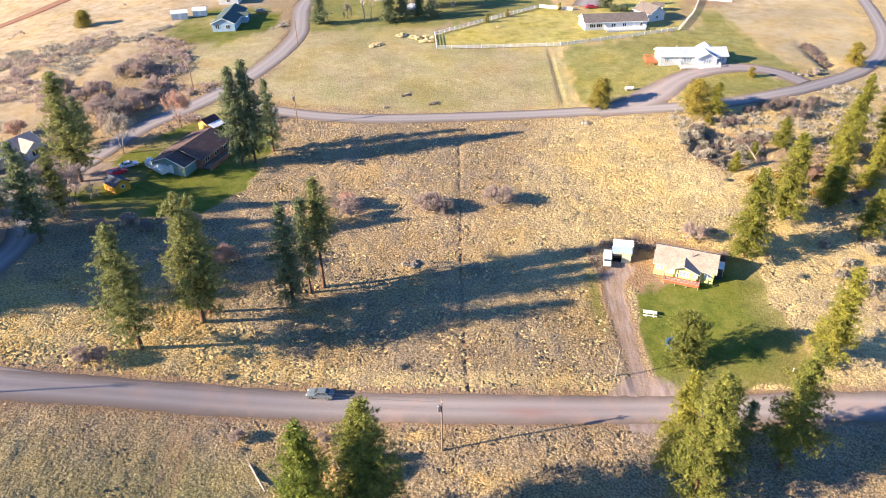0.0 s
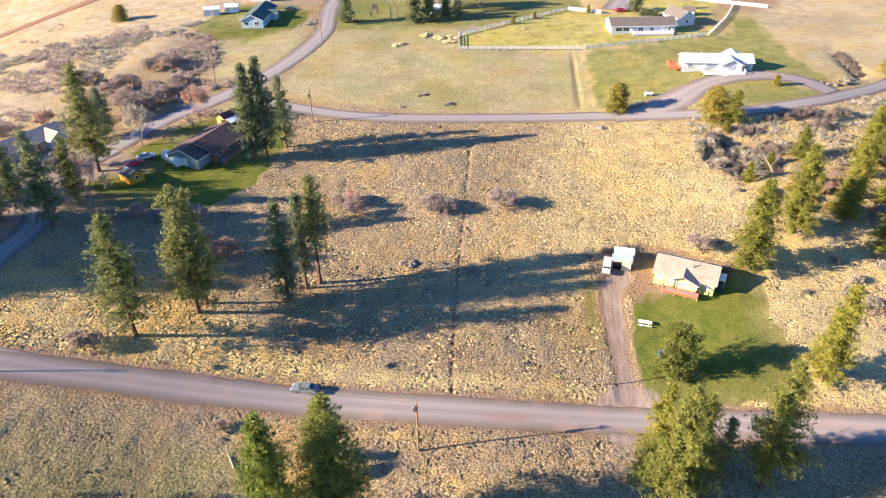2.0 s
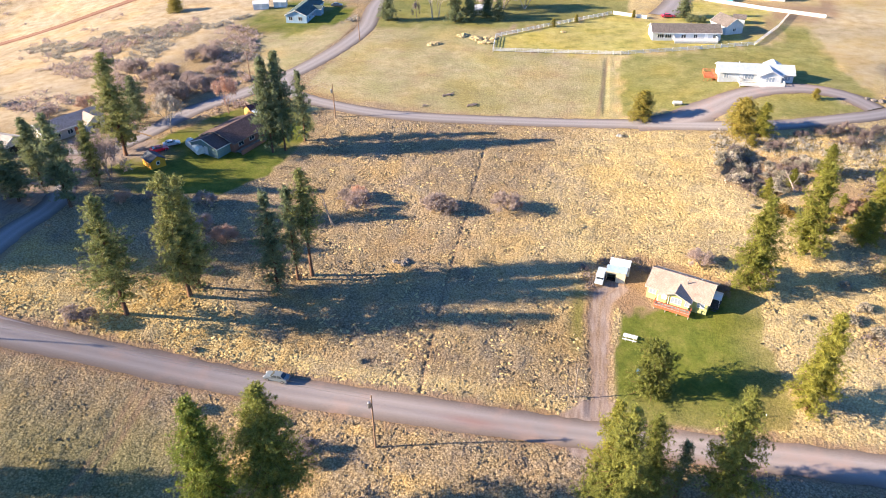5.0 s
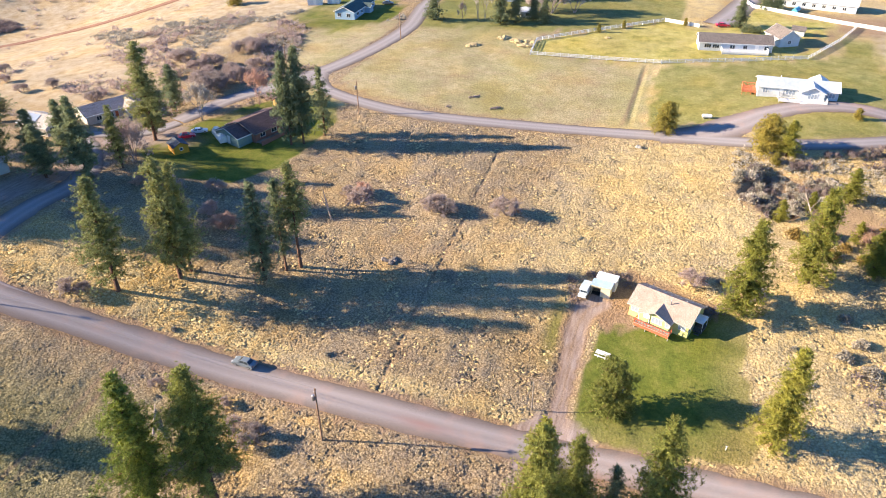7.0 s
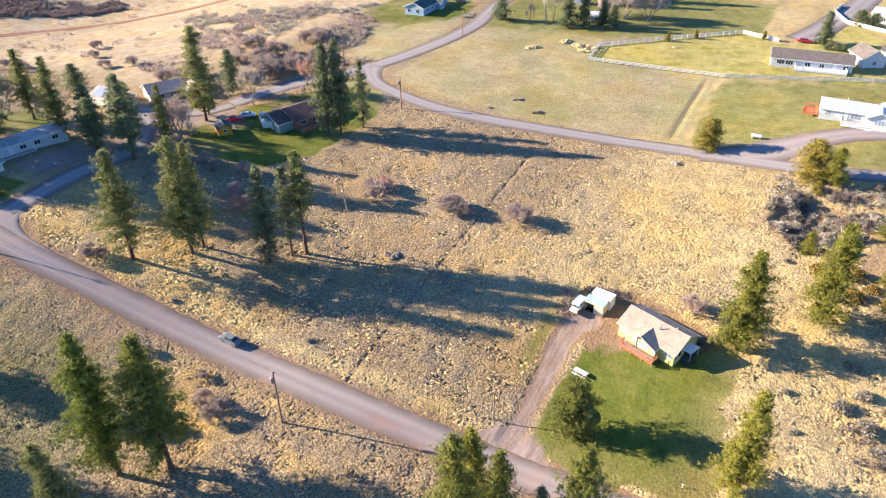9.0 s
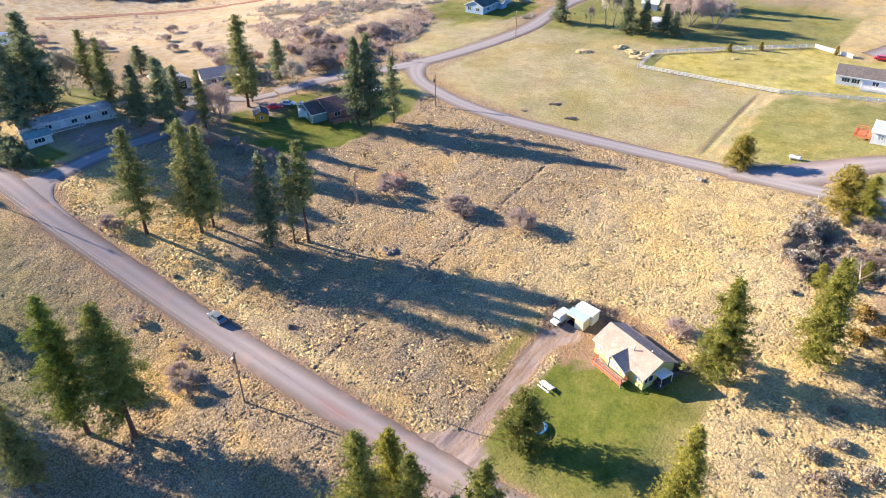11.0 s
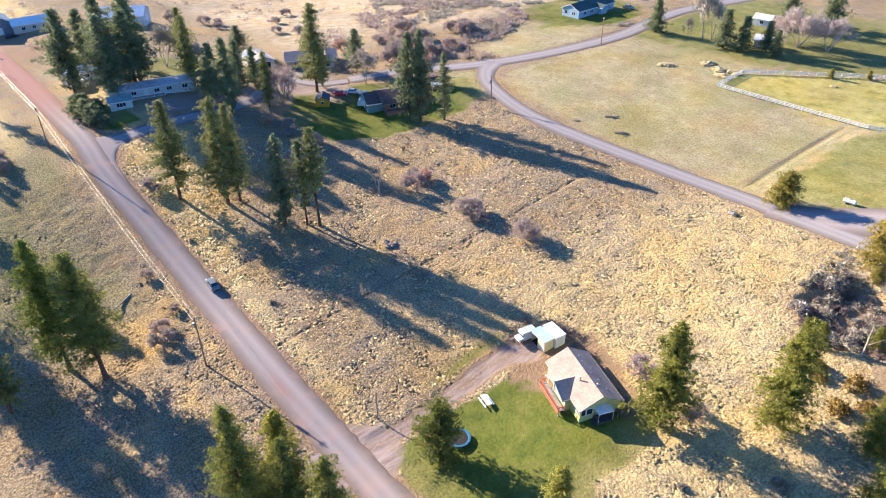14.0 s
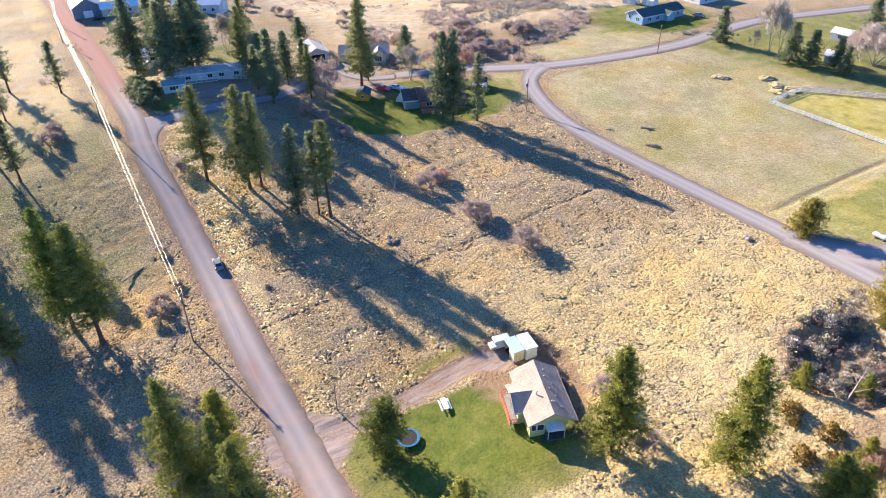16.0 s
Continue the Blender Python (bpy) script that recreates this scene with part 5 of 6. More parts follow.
part("deck_skirt", box(bmesh.new(), -3.55, 3.25, -6.18, -6.12, -0.25, 0.28), RED_WOOD, yellow_house, "red board skirt under the deck")
railing(yellow_house, (-3.55, -6.05), (3.25, -6.05), RED_WOOD, 0.8, 0.6, 0.35)
railing(yellow_house, (-3.55, -6.0), (-3.55, -4.8), RED_WOOD, 0.8, 0.6, 0.35)
railing(yellow_house, (3.25, -6.0), (3.25, -4.8), RED_WOOD, 0.8, 0.6, 0.35)
roof_vents(yellow_house, [(-4.2, 1.2), (-2.6, 0.9), (-1.2, 1.8), (0.2, 1.0), (1.8, 1.6), (3.2, 0.9), (4.0, 1.9)], lambda y: 4.4 - 0.54 * abs(y), STEEL)
chimney_pipe(yellow_house, 1.1, -1.4, 3.5, 1.15, STEEL)
chimney_pipe(yellow_house, 3.4, 0.5, 3.9, 0.6, STEEL)

# sheds and camper at the head of the drive
shed = thing("storage_shed", 35.1, 124.5, -8.0, "cream storage shed with a sky-tinted sheet roof and open front", "shed")
bm = bmesh.new()
box(bm, -1.9, 1.9, -1.0, -0.9, 1.8, 2.25)
box(bm, 0.0, 1.9, -1.0, -0.9, -0.9, 1.8)
box(bm, -1.9, -1.8, -0.9, 1.0, -0.9, 2.25)
box(bm, 1.8, 1.9, -0.9, 1.0, -0.9, 2.25)
box(bm, -1.8, 1.8, 0.9, 1.0, -0.9, 2.25)
part("wall", bm, surface("cream_panels", (0.62, 0.55, 0.38), (0.75, 0.69, 0.52), 2.0, 0.6), shed)
part("roof", prism(bmesh.new(), [(-1.15, 2.2), (1.05, 2.36), (1.05, 2.44), (-1.15, 2.28)], "x", -2.05, 2.05), SKY_SHEET, shed, "pale sheet roof with reflected sky in its colour")
# near-black floor paints in the shade inside the open front
part("floor", box(bmesh.new(), -1.8, 1.8, -0.9, 0.9, -0.9, 0.05), DARK, shed)
shed2 = thing("white_shed", 35.8, 126.7, -8.0, "white metal storage shed with a flat ribbed roof", "shed")
bm = bmesh.new()
box(bm, -2.0, 2.0, -1.05, 1.05, -0.9, 2.3, 0.03)
part("wall", bm, WHITE_METAL, shed2)
bm = bmesh.new()
box(bm, -2.1, 2.1, -1.08, 1.15, 2.31, 2.41, 0.02)
for k in range(5):
    box(bm, -2.05, 2.05, -0.9 + k * 0.45, -0.84 + k * 0.45, 2.41, 2.45)
part("roof", bm, WHITE_METAL, shed2)
camper = thing("camper_truck", 32.0, 123.6, -100.0, "small pale blue-white pickup camper parked nose to the drive", "truck")
part("body", prism(bmesh.new(), [(-1.9, 0.45), (2.5, 0.45), (2.5, 1.05), (1.3, 1.15), (0.9, 1.75), (1.6, 1.85), (1.7, 2.35), (1.4, 2.5), (-1.9, 2.5)], "y", -0.95, 0.95), surface("pale_blue_paint", (0.52, 0.60, 0.66), (0.66, 0.73, 0.78), 1.5, 0.4), camper)
part("windscreen", prism(bmesh.new(), [(1.34, 1.17), (1.36, 1.19), (0.98, 1.72), (0.96, 1.70)], "y", -0.8, 0.8), PANE, camper)
for x in (-1.1, 1.6):
    for y in (-0.85, 0.85):
        w = part("wheel", rod(bmesh.new(), (x, y - 0.11, 0.36), (x, y + 0.11, 0.36), 0.36, sides=18), RUBBER, camper)
        part("rim", rod(bmesh.new(), (x, y - 0.12, 0.36), (x, y + 0.12, 0.36), 0.2, sides=12), STEEL, w)

camper.matrix_world = camper.matrix_world @ Matrix.Scale(0.84, 4)

# the long white house on the north-eastern lawn
WHITE_SIDE = siding("white_siding", (0.60, 0.63, 0.66))
WHITE_ROOF = surface("white_roof", (0.37, 0.42, 0.47), (0.50, 0.55, 0.60), 1.2, 0.4, wear=0.12)
white_house = thing("white_house", 74.0, 220.6, 1.0, "long white one-storey house with a pale metal roof", "house")
gable_body(white_house, 20.6, 7.0, 2.7, 1.6, WHITE_SIDE)
gable_roof(white_house, 20.6, 7.0, 2.7, 1.6, WHITE_ROOF, trim=WHITE)
gable_body(white_house, 4.6, 6.0, 2.6, 1.5, WHITE_SIDE, "y", (3.6, -3.2), name="front_wing")
gable_roof(white_house, 5.0, 6.0, 2.6, 1.5, WHITE_ROOF, "y", (3.6, -3.0), name="wing_roof", trim=WHITE)
for x, w in ((-8.3, 1.2), (-1.8, 2.4), (8.3, 2.2)):
    window(white_house, "s", x, 3.5, 0.9, w, 1.2, bars=2 if w > 2 else 1, pane=PALE_PANE)
window(white_house, "s", 3.6, 5.5, 0.9, 2.2, 1.3, bars=2, pane=PALE_PANE)
door(white_house, "s", -4.2, 3.5, 0.3, WHITE)
window(white_house, "w", 0, 10.3, 0.9, 1.6, 1.2, pane=PALE_PANE)
window(white_house, "n", 4, 3.5, 1.0, 1.5, 1.1, pane=PALE_PANE)
window(white_house, "n", -4, 3.5, 1.0, 1.5, 1.1, pane=PALE_PANE)
deck(white_house, -5.0, 7.4, -7.6, -5.55, 0.45, WHITE)
for a, b in (((-5.0, -7.5), (0.6, -7.5)), ((2.2, -7.5), (7.3, -7.5)), ((7.3, -7.5), (7.3, -5.6)), ((-5.0, -7.5), (-5.0, -3.6))):
    railing(white_house, a, b, WHITE, 0.95, 0.35, 0.45)
steps(white_house, "s", 1.4, 7.6, 0.45, 1.6, 3, WHITE)
deck(white_house, -14.3, -10.5, -2.6, 2.2, 0.5, ORANGE_WOOD)
for a, b in (((-14.2, -2.5), (-10.6, -2.5)), ((-14.2, -2.5), (-14.2, 2.1)), ((-14.2, 2.1), (-10.6, 2.1))):
    railing(white_house, a, b, ORANGE_WOOD, 0.95, 0.35, 0.5)
gable_body(white_house, 4.0, 4.5, 2.6, 1.2, WHITE_SIDE, "y", (6.2, 4.6), name="rear_wing")
gable_roof(white_house, 4.0, 4.5, 2.6, 1.2, WHITE_ROOF, "y", (6.2, 4.6), name="rear_roof")
chimney_pipe(white_house, -4.5, 0.8, 3.9, 0.7, WHITE_METAL)

# the grey-roofed house inside the white fence, and its garage
GREY_ROOF = shingles("grey_brown_shingles", (0.135, 0.115, 0.105), (0.215, 0.185, 0.170))
ranch = thing("ranch_house", 57.6, 262.6, 7.0, "long white ranch house with a grey-brown shingle roof", "house")
gable_body(ranch, 23.0, 8.4, 2.7, 1.9, WHITE_SIDE)
gable_roof(ranch, 23.0, 8.4, 2.7, 1.9, GREY_ROOF, trim=WHITE)
for x, w in ((-8.8, 2.0), (-6.2, 2.0), (-1.0, 1.5), (3.0, 1.2), (9.6, 1.3)):
    window(ranch, "s", x, 4.2, 0.9, w, 1.15, bars=2 if w > 1.8 else 1)
door(ranch, "s", 6.6, 4.2, 0.4, WHITE)
window(ranch, "w", 0, 11.5, 0.9, 1.6, 1.15)
window(ranch, "n", 0, 4.2, 1.0, 1.6, 1.1)
deck(ranch, -4.6, 10.0, -7.6, -4.25, 0.7, WHITE)
railing(ranch, (-4.5, -7.5), (9.9, -7.5), WHITE, 0.95, 0.3, 0.7)
railing(ranch, (-4.5, -7.5), (-4.5, -4.3), WHITE, 0.95, 0.3, 0.7)
railing(ranch, (9.9, -7.5), (9.9, -4.3), WHITE, 0.95, 0.3, 0.7)
part("skirt", box(bmesh.new(), -4.5, 9.9, -7.45, -7.38, -1.5, 0.62), WHITE_SIDE, ranch)
chimney_pipe(ranch, 2.0, 0.9, 4.2, 0.8, STEEL)
garage = thing("garage", 73.0, 272.5, -62.0, "white gabled garage with a grey roof", "garage")
gable_body(garage, 9.0, 7.0, 2.9, 2.4, WHITE_SIDE)
gable_roof(garage, 9.0, 7.0, 2.9, 2.4, GREY_ROOF, trim=WHITE)
door(garage, "w", 0, 4.5, 0.0, WHITE, 4.6, 2.3)
window(garage, "e", 0, 4.5, 1.0, 1.0, 1.0)
window(garage, "s", 0, 3.5, 1.0, 1.0, 1.0)
outhouse = thing("garden_shed", 79.0, 284.0, -10.0, "small white garden shed with a grey roof", "shed")
gable_body(outhouse, 4.0, 3.0, 2.1, 0.9, WHITE_SIDE)
gable_roof(outhouse, 4.0, 3.0, 2.1, 0.9, GREY_ROOF)
door(outhouse, "s", 0, 1.5, 0.0, WHITE)

# the brown-roofed house in the west
BROWN_ROOF = shingles("brown_shingles", (0.105, 0.066, 0.060), (0.170, 0.110, 0.100))
TEAL = siding("teal_siding", (0.20, 0.30, 0.29))
RUSSET = siding("russet_siding", (0.33, 0.155, 0.11))
brown_house = thing("brown_house", -66.2, 165.4, 72.0, "low house with a broad brown shingle roof and russet walls", "house")
gable_body(brown_house, 13.0, 11.4, 2.5, 2.0, RUSSET)
gable_roof(brown_house, 13.0, 11.4, 2.5, 2.0, BROWN_ROOF, over=0.6, trim=GREY_WOOD)
gable_body(brown_house, 5.0, 9.4, 2.3, 1.75, TEAL, "x", (-8.6, 0.6), name="side_wing")
gable_roof(brown_house, 5.0, 9.4, 2.3, 1.75, BROWN_ROOF, "x", (-8.6, 0.6), 0.4, name="wing_roof", trim=WHITE)
for x in (-4.0, 0.0, 4.0):
    window(brown_house, "s", x, 5.7, 0.9, 1.7, 1.2)
part("low_wall", box(bmesh.new(), -6.6, 6.4, -8.2, -8.0, -1.6, 0.85), RUSSET, brown_house)
deck(brown_house, -6.6, 6.4, -8.0, -5.75, 0.15, GREY_WOOD)
window(brown_house, "e", 0, 6.5, 0.9, 1.8, 1.2)
window(brown_house, "n", 0, 5.7, 0.9, 1.6, 1.1)
window(brown_house, "w", -2.2, 11.1, 0.9, 1.6, 1.1)
door(brown_house, "w", 0.2, 11.1, 0.0, WHITE)
tarp_boat = thing("covered_trailer", -73.6, 157.0, -40.0, "trailer under a white and green tarpaulin beside the house", "trailer")
part("cover", prism(bmesh.new(), [(-1.3, 0.4), (1.3, 0.4), (1.25, 1.3), (0.5, 2.1), (-0.5, 2.15), (-1.25, 1.3)], "x", -4.2, 4.0), surface("tarpaulin", (0.60, 0.64, 0.58), (0.84, 0.83, 0.78), 0.9, 0.6), tarp_boat)
for x in (-1.5, 1.2):
    for y in (-1.05, 1.05):
        part("wheel", rod(bmesh.new(), (x, y - 0.1, 0.3), (x, y + 0.1, 0.3), 0.34, sides=16), RUBBER, tarp_boat)

# yellow shed and orange shed on that lawn
YELLOW_BOARD = siding("ochre_boards", (0.70, 0.33, 0.03))
BLUE_ROOF = shingles("blue_grey_shingles", (0.06, 0.075, 0.10), (0.11, 0.13, 0.17))
ochre_shed = thing("ochre_shed", -79.6, 146.6, -33.0, "bright ochre shed with a dark blue-grey roof", "shed")
gable_body(ochre_shed, 4.6, 3.8, 2.1, 1.0, YELLOW_BOARD)
gable_roof(ochre_shed, 4.6, 3.8, 2.1, 1.0, BLUE_ROOF, over=0.25)
door(ochre_shed, "s", 0, 1.9, 0.0, YELLOW_BOARD, 1.4, 1.9)
window(ochre_shed, "e", 0, 2.3, 1.0, 0.7, 0.7, bars=0)
orange_shed = thing("orange_shed", -67.5, 180.5, 60.0, "small orange shed with a dark red roof and white lean-to", "shed")
gable_body(orange_shed, 4.4, 3.6, 2.0, 1.1, surface("orange_boards", (0.60, 0.33, 0.09), (0.74, 0.44, 0.15), 3.0, 0.7))
gable_roof(orange_shed, 4.4, 3.6, 2.0, 1.1, shingles("red_brown_shingles", (0.12, 0.045, 0.05), (0.18, 0.075, 0.075)), over=0.25)
part("lean_to_roof", prism(bmesh.new(), [(-4.2, 1.5), (-1.9, 2.05), (-1.9, 2.13), (-4.2, 1.58)], "x", -2.2, 2.2), WHITE_METAL, orange_shed)
for x in (-2.0, 2.0):
    part("post", rod(bmesh.new(), (x, -4.0, -0.8), (x, -4.0, 1.54), 0.06), WHITE, orange_shed)

# the blue house beyond the side road
BLUE_SIDE = siding("blue_siding", (0.33, 0.47, 0.60))
GREEN_ROOF = shingles("blue_green_shingles", (0.055, 0.085, 0.085), (0.10, 0.145, 0.14))
blue_house = thing("blue_house", -84.6, 268.6, 92.0, "light blue gabled house with white trim and a dark roof", "house")
gable_body(blue_house, 21.0, 8.2, 2.7, 1.8, BLUE_SIDE)
gable_roof(blue_house, 21.0, 8.2, 2.7, 1.8, GREEN_ROOF, trim=WHITE)
for y in (-2.2, 1.6):
    window(blue_house, "w", y, 10.5, 0.8, 1.4, 1.3)
for x in (-7, -3, 4, 7.5):
    window(blue_house, "s", x, 4.1, 0.9, 1.3, 1.15)
door(blue_house, "s", 0.4, 4.1, 0.2, WHITE)
gable_body(blue_house, 3.4, 3.6, 2.5, 1.0, BLUE_SIDE, "y", (1.8, -4.6), name="porch_wing")
gable_roof(blue_house, 3.4, 3.6, 2.5, 1.0, GREEN_ROOF, "y", (1.8, -4.8), 0.3, name="porch_roof", trim=WHITE)
for x in (-5, 3):
    window(blue_house, "n", x, 4.1, 0.9, 1.3, 1.15)
for x, y, turn, l, w, label in ((-106.5, 276.5, 20, 6.0, 3.6, "white garden shed behind the blue house"), (-99.5, 280.0, 10, 5.0, 3.4, "white garden shed behind the blue house")):
    s = thing("garden_shed", x, y, turn, label, "shed", "sheds behind the blue house")
    gable_body(s, l, w, 2.2, 0.9, WHITE_SIDE)
    gable_roof(s, l, w, 2.2, 0.9, WHITE_METAL, over=0.2)
    door(s, "s", 0, w / 2, 0.0, WHITE)

# grey houses among the western pines
TAN_SIDE = siding("tan_siding", (0.56, 0.51, 0.45))
SLATE = shingles("slate_grey_shingles", (0.37, 0.295, 0.262), (0.50, 0.415, 0.375))
grey_house = thing("grey_house", -115.8, 163.0, 63.5, "tan house with a faded brown-grey gabled roof near pines", "house")
gable_body(grey_house, 17.0, 8.5, 2.8, 1.8, TAN_SIDE)
gable_roof(grey_house, 17.0, 8.5, 2.8, 1.8, SLATE, trim=WHITE)
gable_body(grey_house, 4.0, 5.0, 2.8, 1.6, WHITE_SIDE, "y", (5.0, -4.4), name="front_wing")
gable_roof(grey_house, 5.0, 5.0, 2.8, 1.6, SLATE, "y", (5.0, -4.0), name="wing_roof", trim=WHITE)
window(grey_house, "s", 5.0, 6.4, 0.8, 2.2, 1.6, bars=2)
for x in (-5.0, -1.5):
    window(grey_house, "s", x, 4.25, 0.9, 1.4, 1.2)
window(grey_house, "e", 0, 8.5, 0.9, 1.5, 1.2)
door(grey_house, "s", 0.2, 4.25, 0.1, RED_WOOD)
solar_garage = thing("open_garage", -124.6, 147.2, -6.0, "tan garage with a pale grey roof and a dark open bay", "garage")
gable_body(solar_garage, 11.0, 8.0, 3.0, 1.8, TAN_SIDE)
gable_roof(solar_garage, 11.0, 8.0, 3.0, 1.8, shingles("pale_grey_shingles", (0.40, 0.36, 0.325), (0.54, 0.49, 0.45)), trim=WHITE)
# a near-black leaf stands for the shaded inside of the open bay
door(solar_garage, "e", 0, 5.5, 0.0, DARK, 5.6, 2.5)
bm = bmesh.new()
prism(bm, [(-3.6, 3.42), (-0.6, 4.78), (-0.63, 4.84), (-3.63, 3.48)], "x", -4.5, 0.5)
# the cells are dark; this pale tint paints in the reflected sky
part("solar_panels", bm, glass("solar_cells", (0.30, 0.34, 0.42)), solar_garage, "solar panels with reflected sky painted as pale blue")

# mobile home with a faded teal roof
mobile = thing("mobile_home", -112.0, 107.5, 78.0, "long shaded mobile home with weathered teal-white walls", "mobile home")
PALE_TEAL = siding("faded_teal_siding", (0.62, 0.68, 0.66))
gable_body(mobile, 24.0, 6.0, 2.6, 0.7, PALE_TEAL)
gable_roof(mobile, 24.0, 6.0, 2.6, 0.7, surface("weathered_metal", (0.30, 0.30, 0.31), (0.70, 0.71, 0.72), 0.7, 0.5, wear=0.4), trim=WHITE)
for x in (-9, -5.5, 1, 4.5, 9):
    window(mobile, "s", x, 3.0, 0.9, 1.4, 1.0)
door(mobile, "s", -2.0, 3.0, 0.1, WHITE)
window(mobile, "w", 0, 12.0, 0.9, 1.8, 1.1)
window(mobile, "n", 3, 3.0, 0.9, 1.4, 1.0)
deck(mobile, -8.0, 3.0, -5.4, -3.05, 0.3, GREY_WOOD)
railing(mobile, (-8.0, -5.3), (3.0, -5.3), WHITE, 0.95, 0.4, 0.3)
annex = thing("annex", -106.5, 96.5, 78.0, "low teal-roofed annex before the mobile home", "shed")
gable_body(annex, 6.0, 5.0, 2.3, 0.6, PALE_TEAL)
gable_roof(annex, 6.0, 5.0, 2.3, 0.6, surface("teal_metal", (0.16, 0.27, 0.27), (0.32, 0.43, 0.41), 0.8, 0.5), trim=WHITE)
window(annex, "s", 0, 2.5, 0.8, 2.4, 1.1, bars=2)
window(annex, "w", 0, 3.0, 0.8, 2.0, 1.1, bars=2)

trailer = thing("travel_trailer", -131.0, 91.5, 60.0, "white travel trailer parked under dark pines", "trailer")
bm = bmesh.new()
prism(bm, [(-2.9, 0.55), (2.6, 0.55), (2.9, 1.2), (2.5, 2.5), (1.9, 2.75), (-2.5, 2.75), (-2.9, 2.4)], "y", -1.15, 1.15)
part("body", bm, WHITE_METAL, trailer)
for x in (-1.6, 1.2):
    part("window", box(bmesh.new(), x - 0.5, x + 0.5, -1.17, -1.14, 1.5, 2.1), PANE, trailer)
for x in (-0.5, 0.4):
    for y in (-1.0, 1.0):
        part("wheel", rod(bmesh.new(), (x, y - 0.1, 0.35), (x, y + 0.1, 0.35), 0.35, sides=16), RUBBER, trailer)

# far farm buildings
BARN_BLUE = siding("slate_blue_siding", (0.16, 0.21, 0.27), 0.4)
for name, x, y, turn, l, w, e, r, wall, roof, label in (
        ("barn", -216, 84, 0, 13, 11, 4.2, 3.2, BARN_BLUE, BARN_BLUE, "slate blue barn at the end of the road"),
        ("white_barn", -205, 127, 60, 20, 12, 3.6, 2.6, WHITE_SIDE, WHITE_METAL, "large white metal barn beyond the pines"),
        ("far_house", -209, 96, 85, 14, 8, 2.8, 1.6, TAN_SIDE, WHITE_METAL, "pale house with a white metal roof beyond pines"),
        ("garden_shed", -31, 303, 10, 6, 4.5, 2.6, 1.2, WHITE_SIDE, WHITE_METAL, "white shed behind the far yard trees"),
        ("workshop", -139, 96, 82, 15, 7, 2.8, 1.2, WHITE_SIDE, WHITE_METAL, "white metal workshop half hidden behind dark pines"),
        ("far_house", -93, 303, 92, 14, 8, 2.9, 2.0, WHITE_SIDE, SLATE, "white house beyond the side road"),
        ("long_house", 88, 327, -12, 30, 9, 2.8, 1.8, WHITE_SIDE, WHITE_ROOF, "long white house with a pale blue-grey roof beyond the fence"),
        ("garden_shed", -17.5, 280, 20, 5, 4.2, 2.5, 1.2, WHITE_SIDE, WHITE_METAL, "small white shed among spruces")):
    hs = thing(name, x, y, turn, label, "barn" if "barn" in name else "house")
    gable_body(hs, l, w, e, r, wall)
    gable_roof(hs, l, w, e, r, roof, trim=WHITE)
    n = max(1, int(l // 4))
    for k in range(n):
        window(hs, "s", (k - (n - 1) / 2) * 3.6, w / 2, 0.9, 1.2, 1.1)
    window(hs, "w", 0, l / 2, 0.9, 1.2, 1.1)
    door(hs, "e", 0, l / 2, 0.0, WHITE, 3.2 if "barn" in name else 0.95, 2.6 if "barn" in name else 2.05)

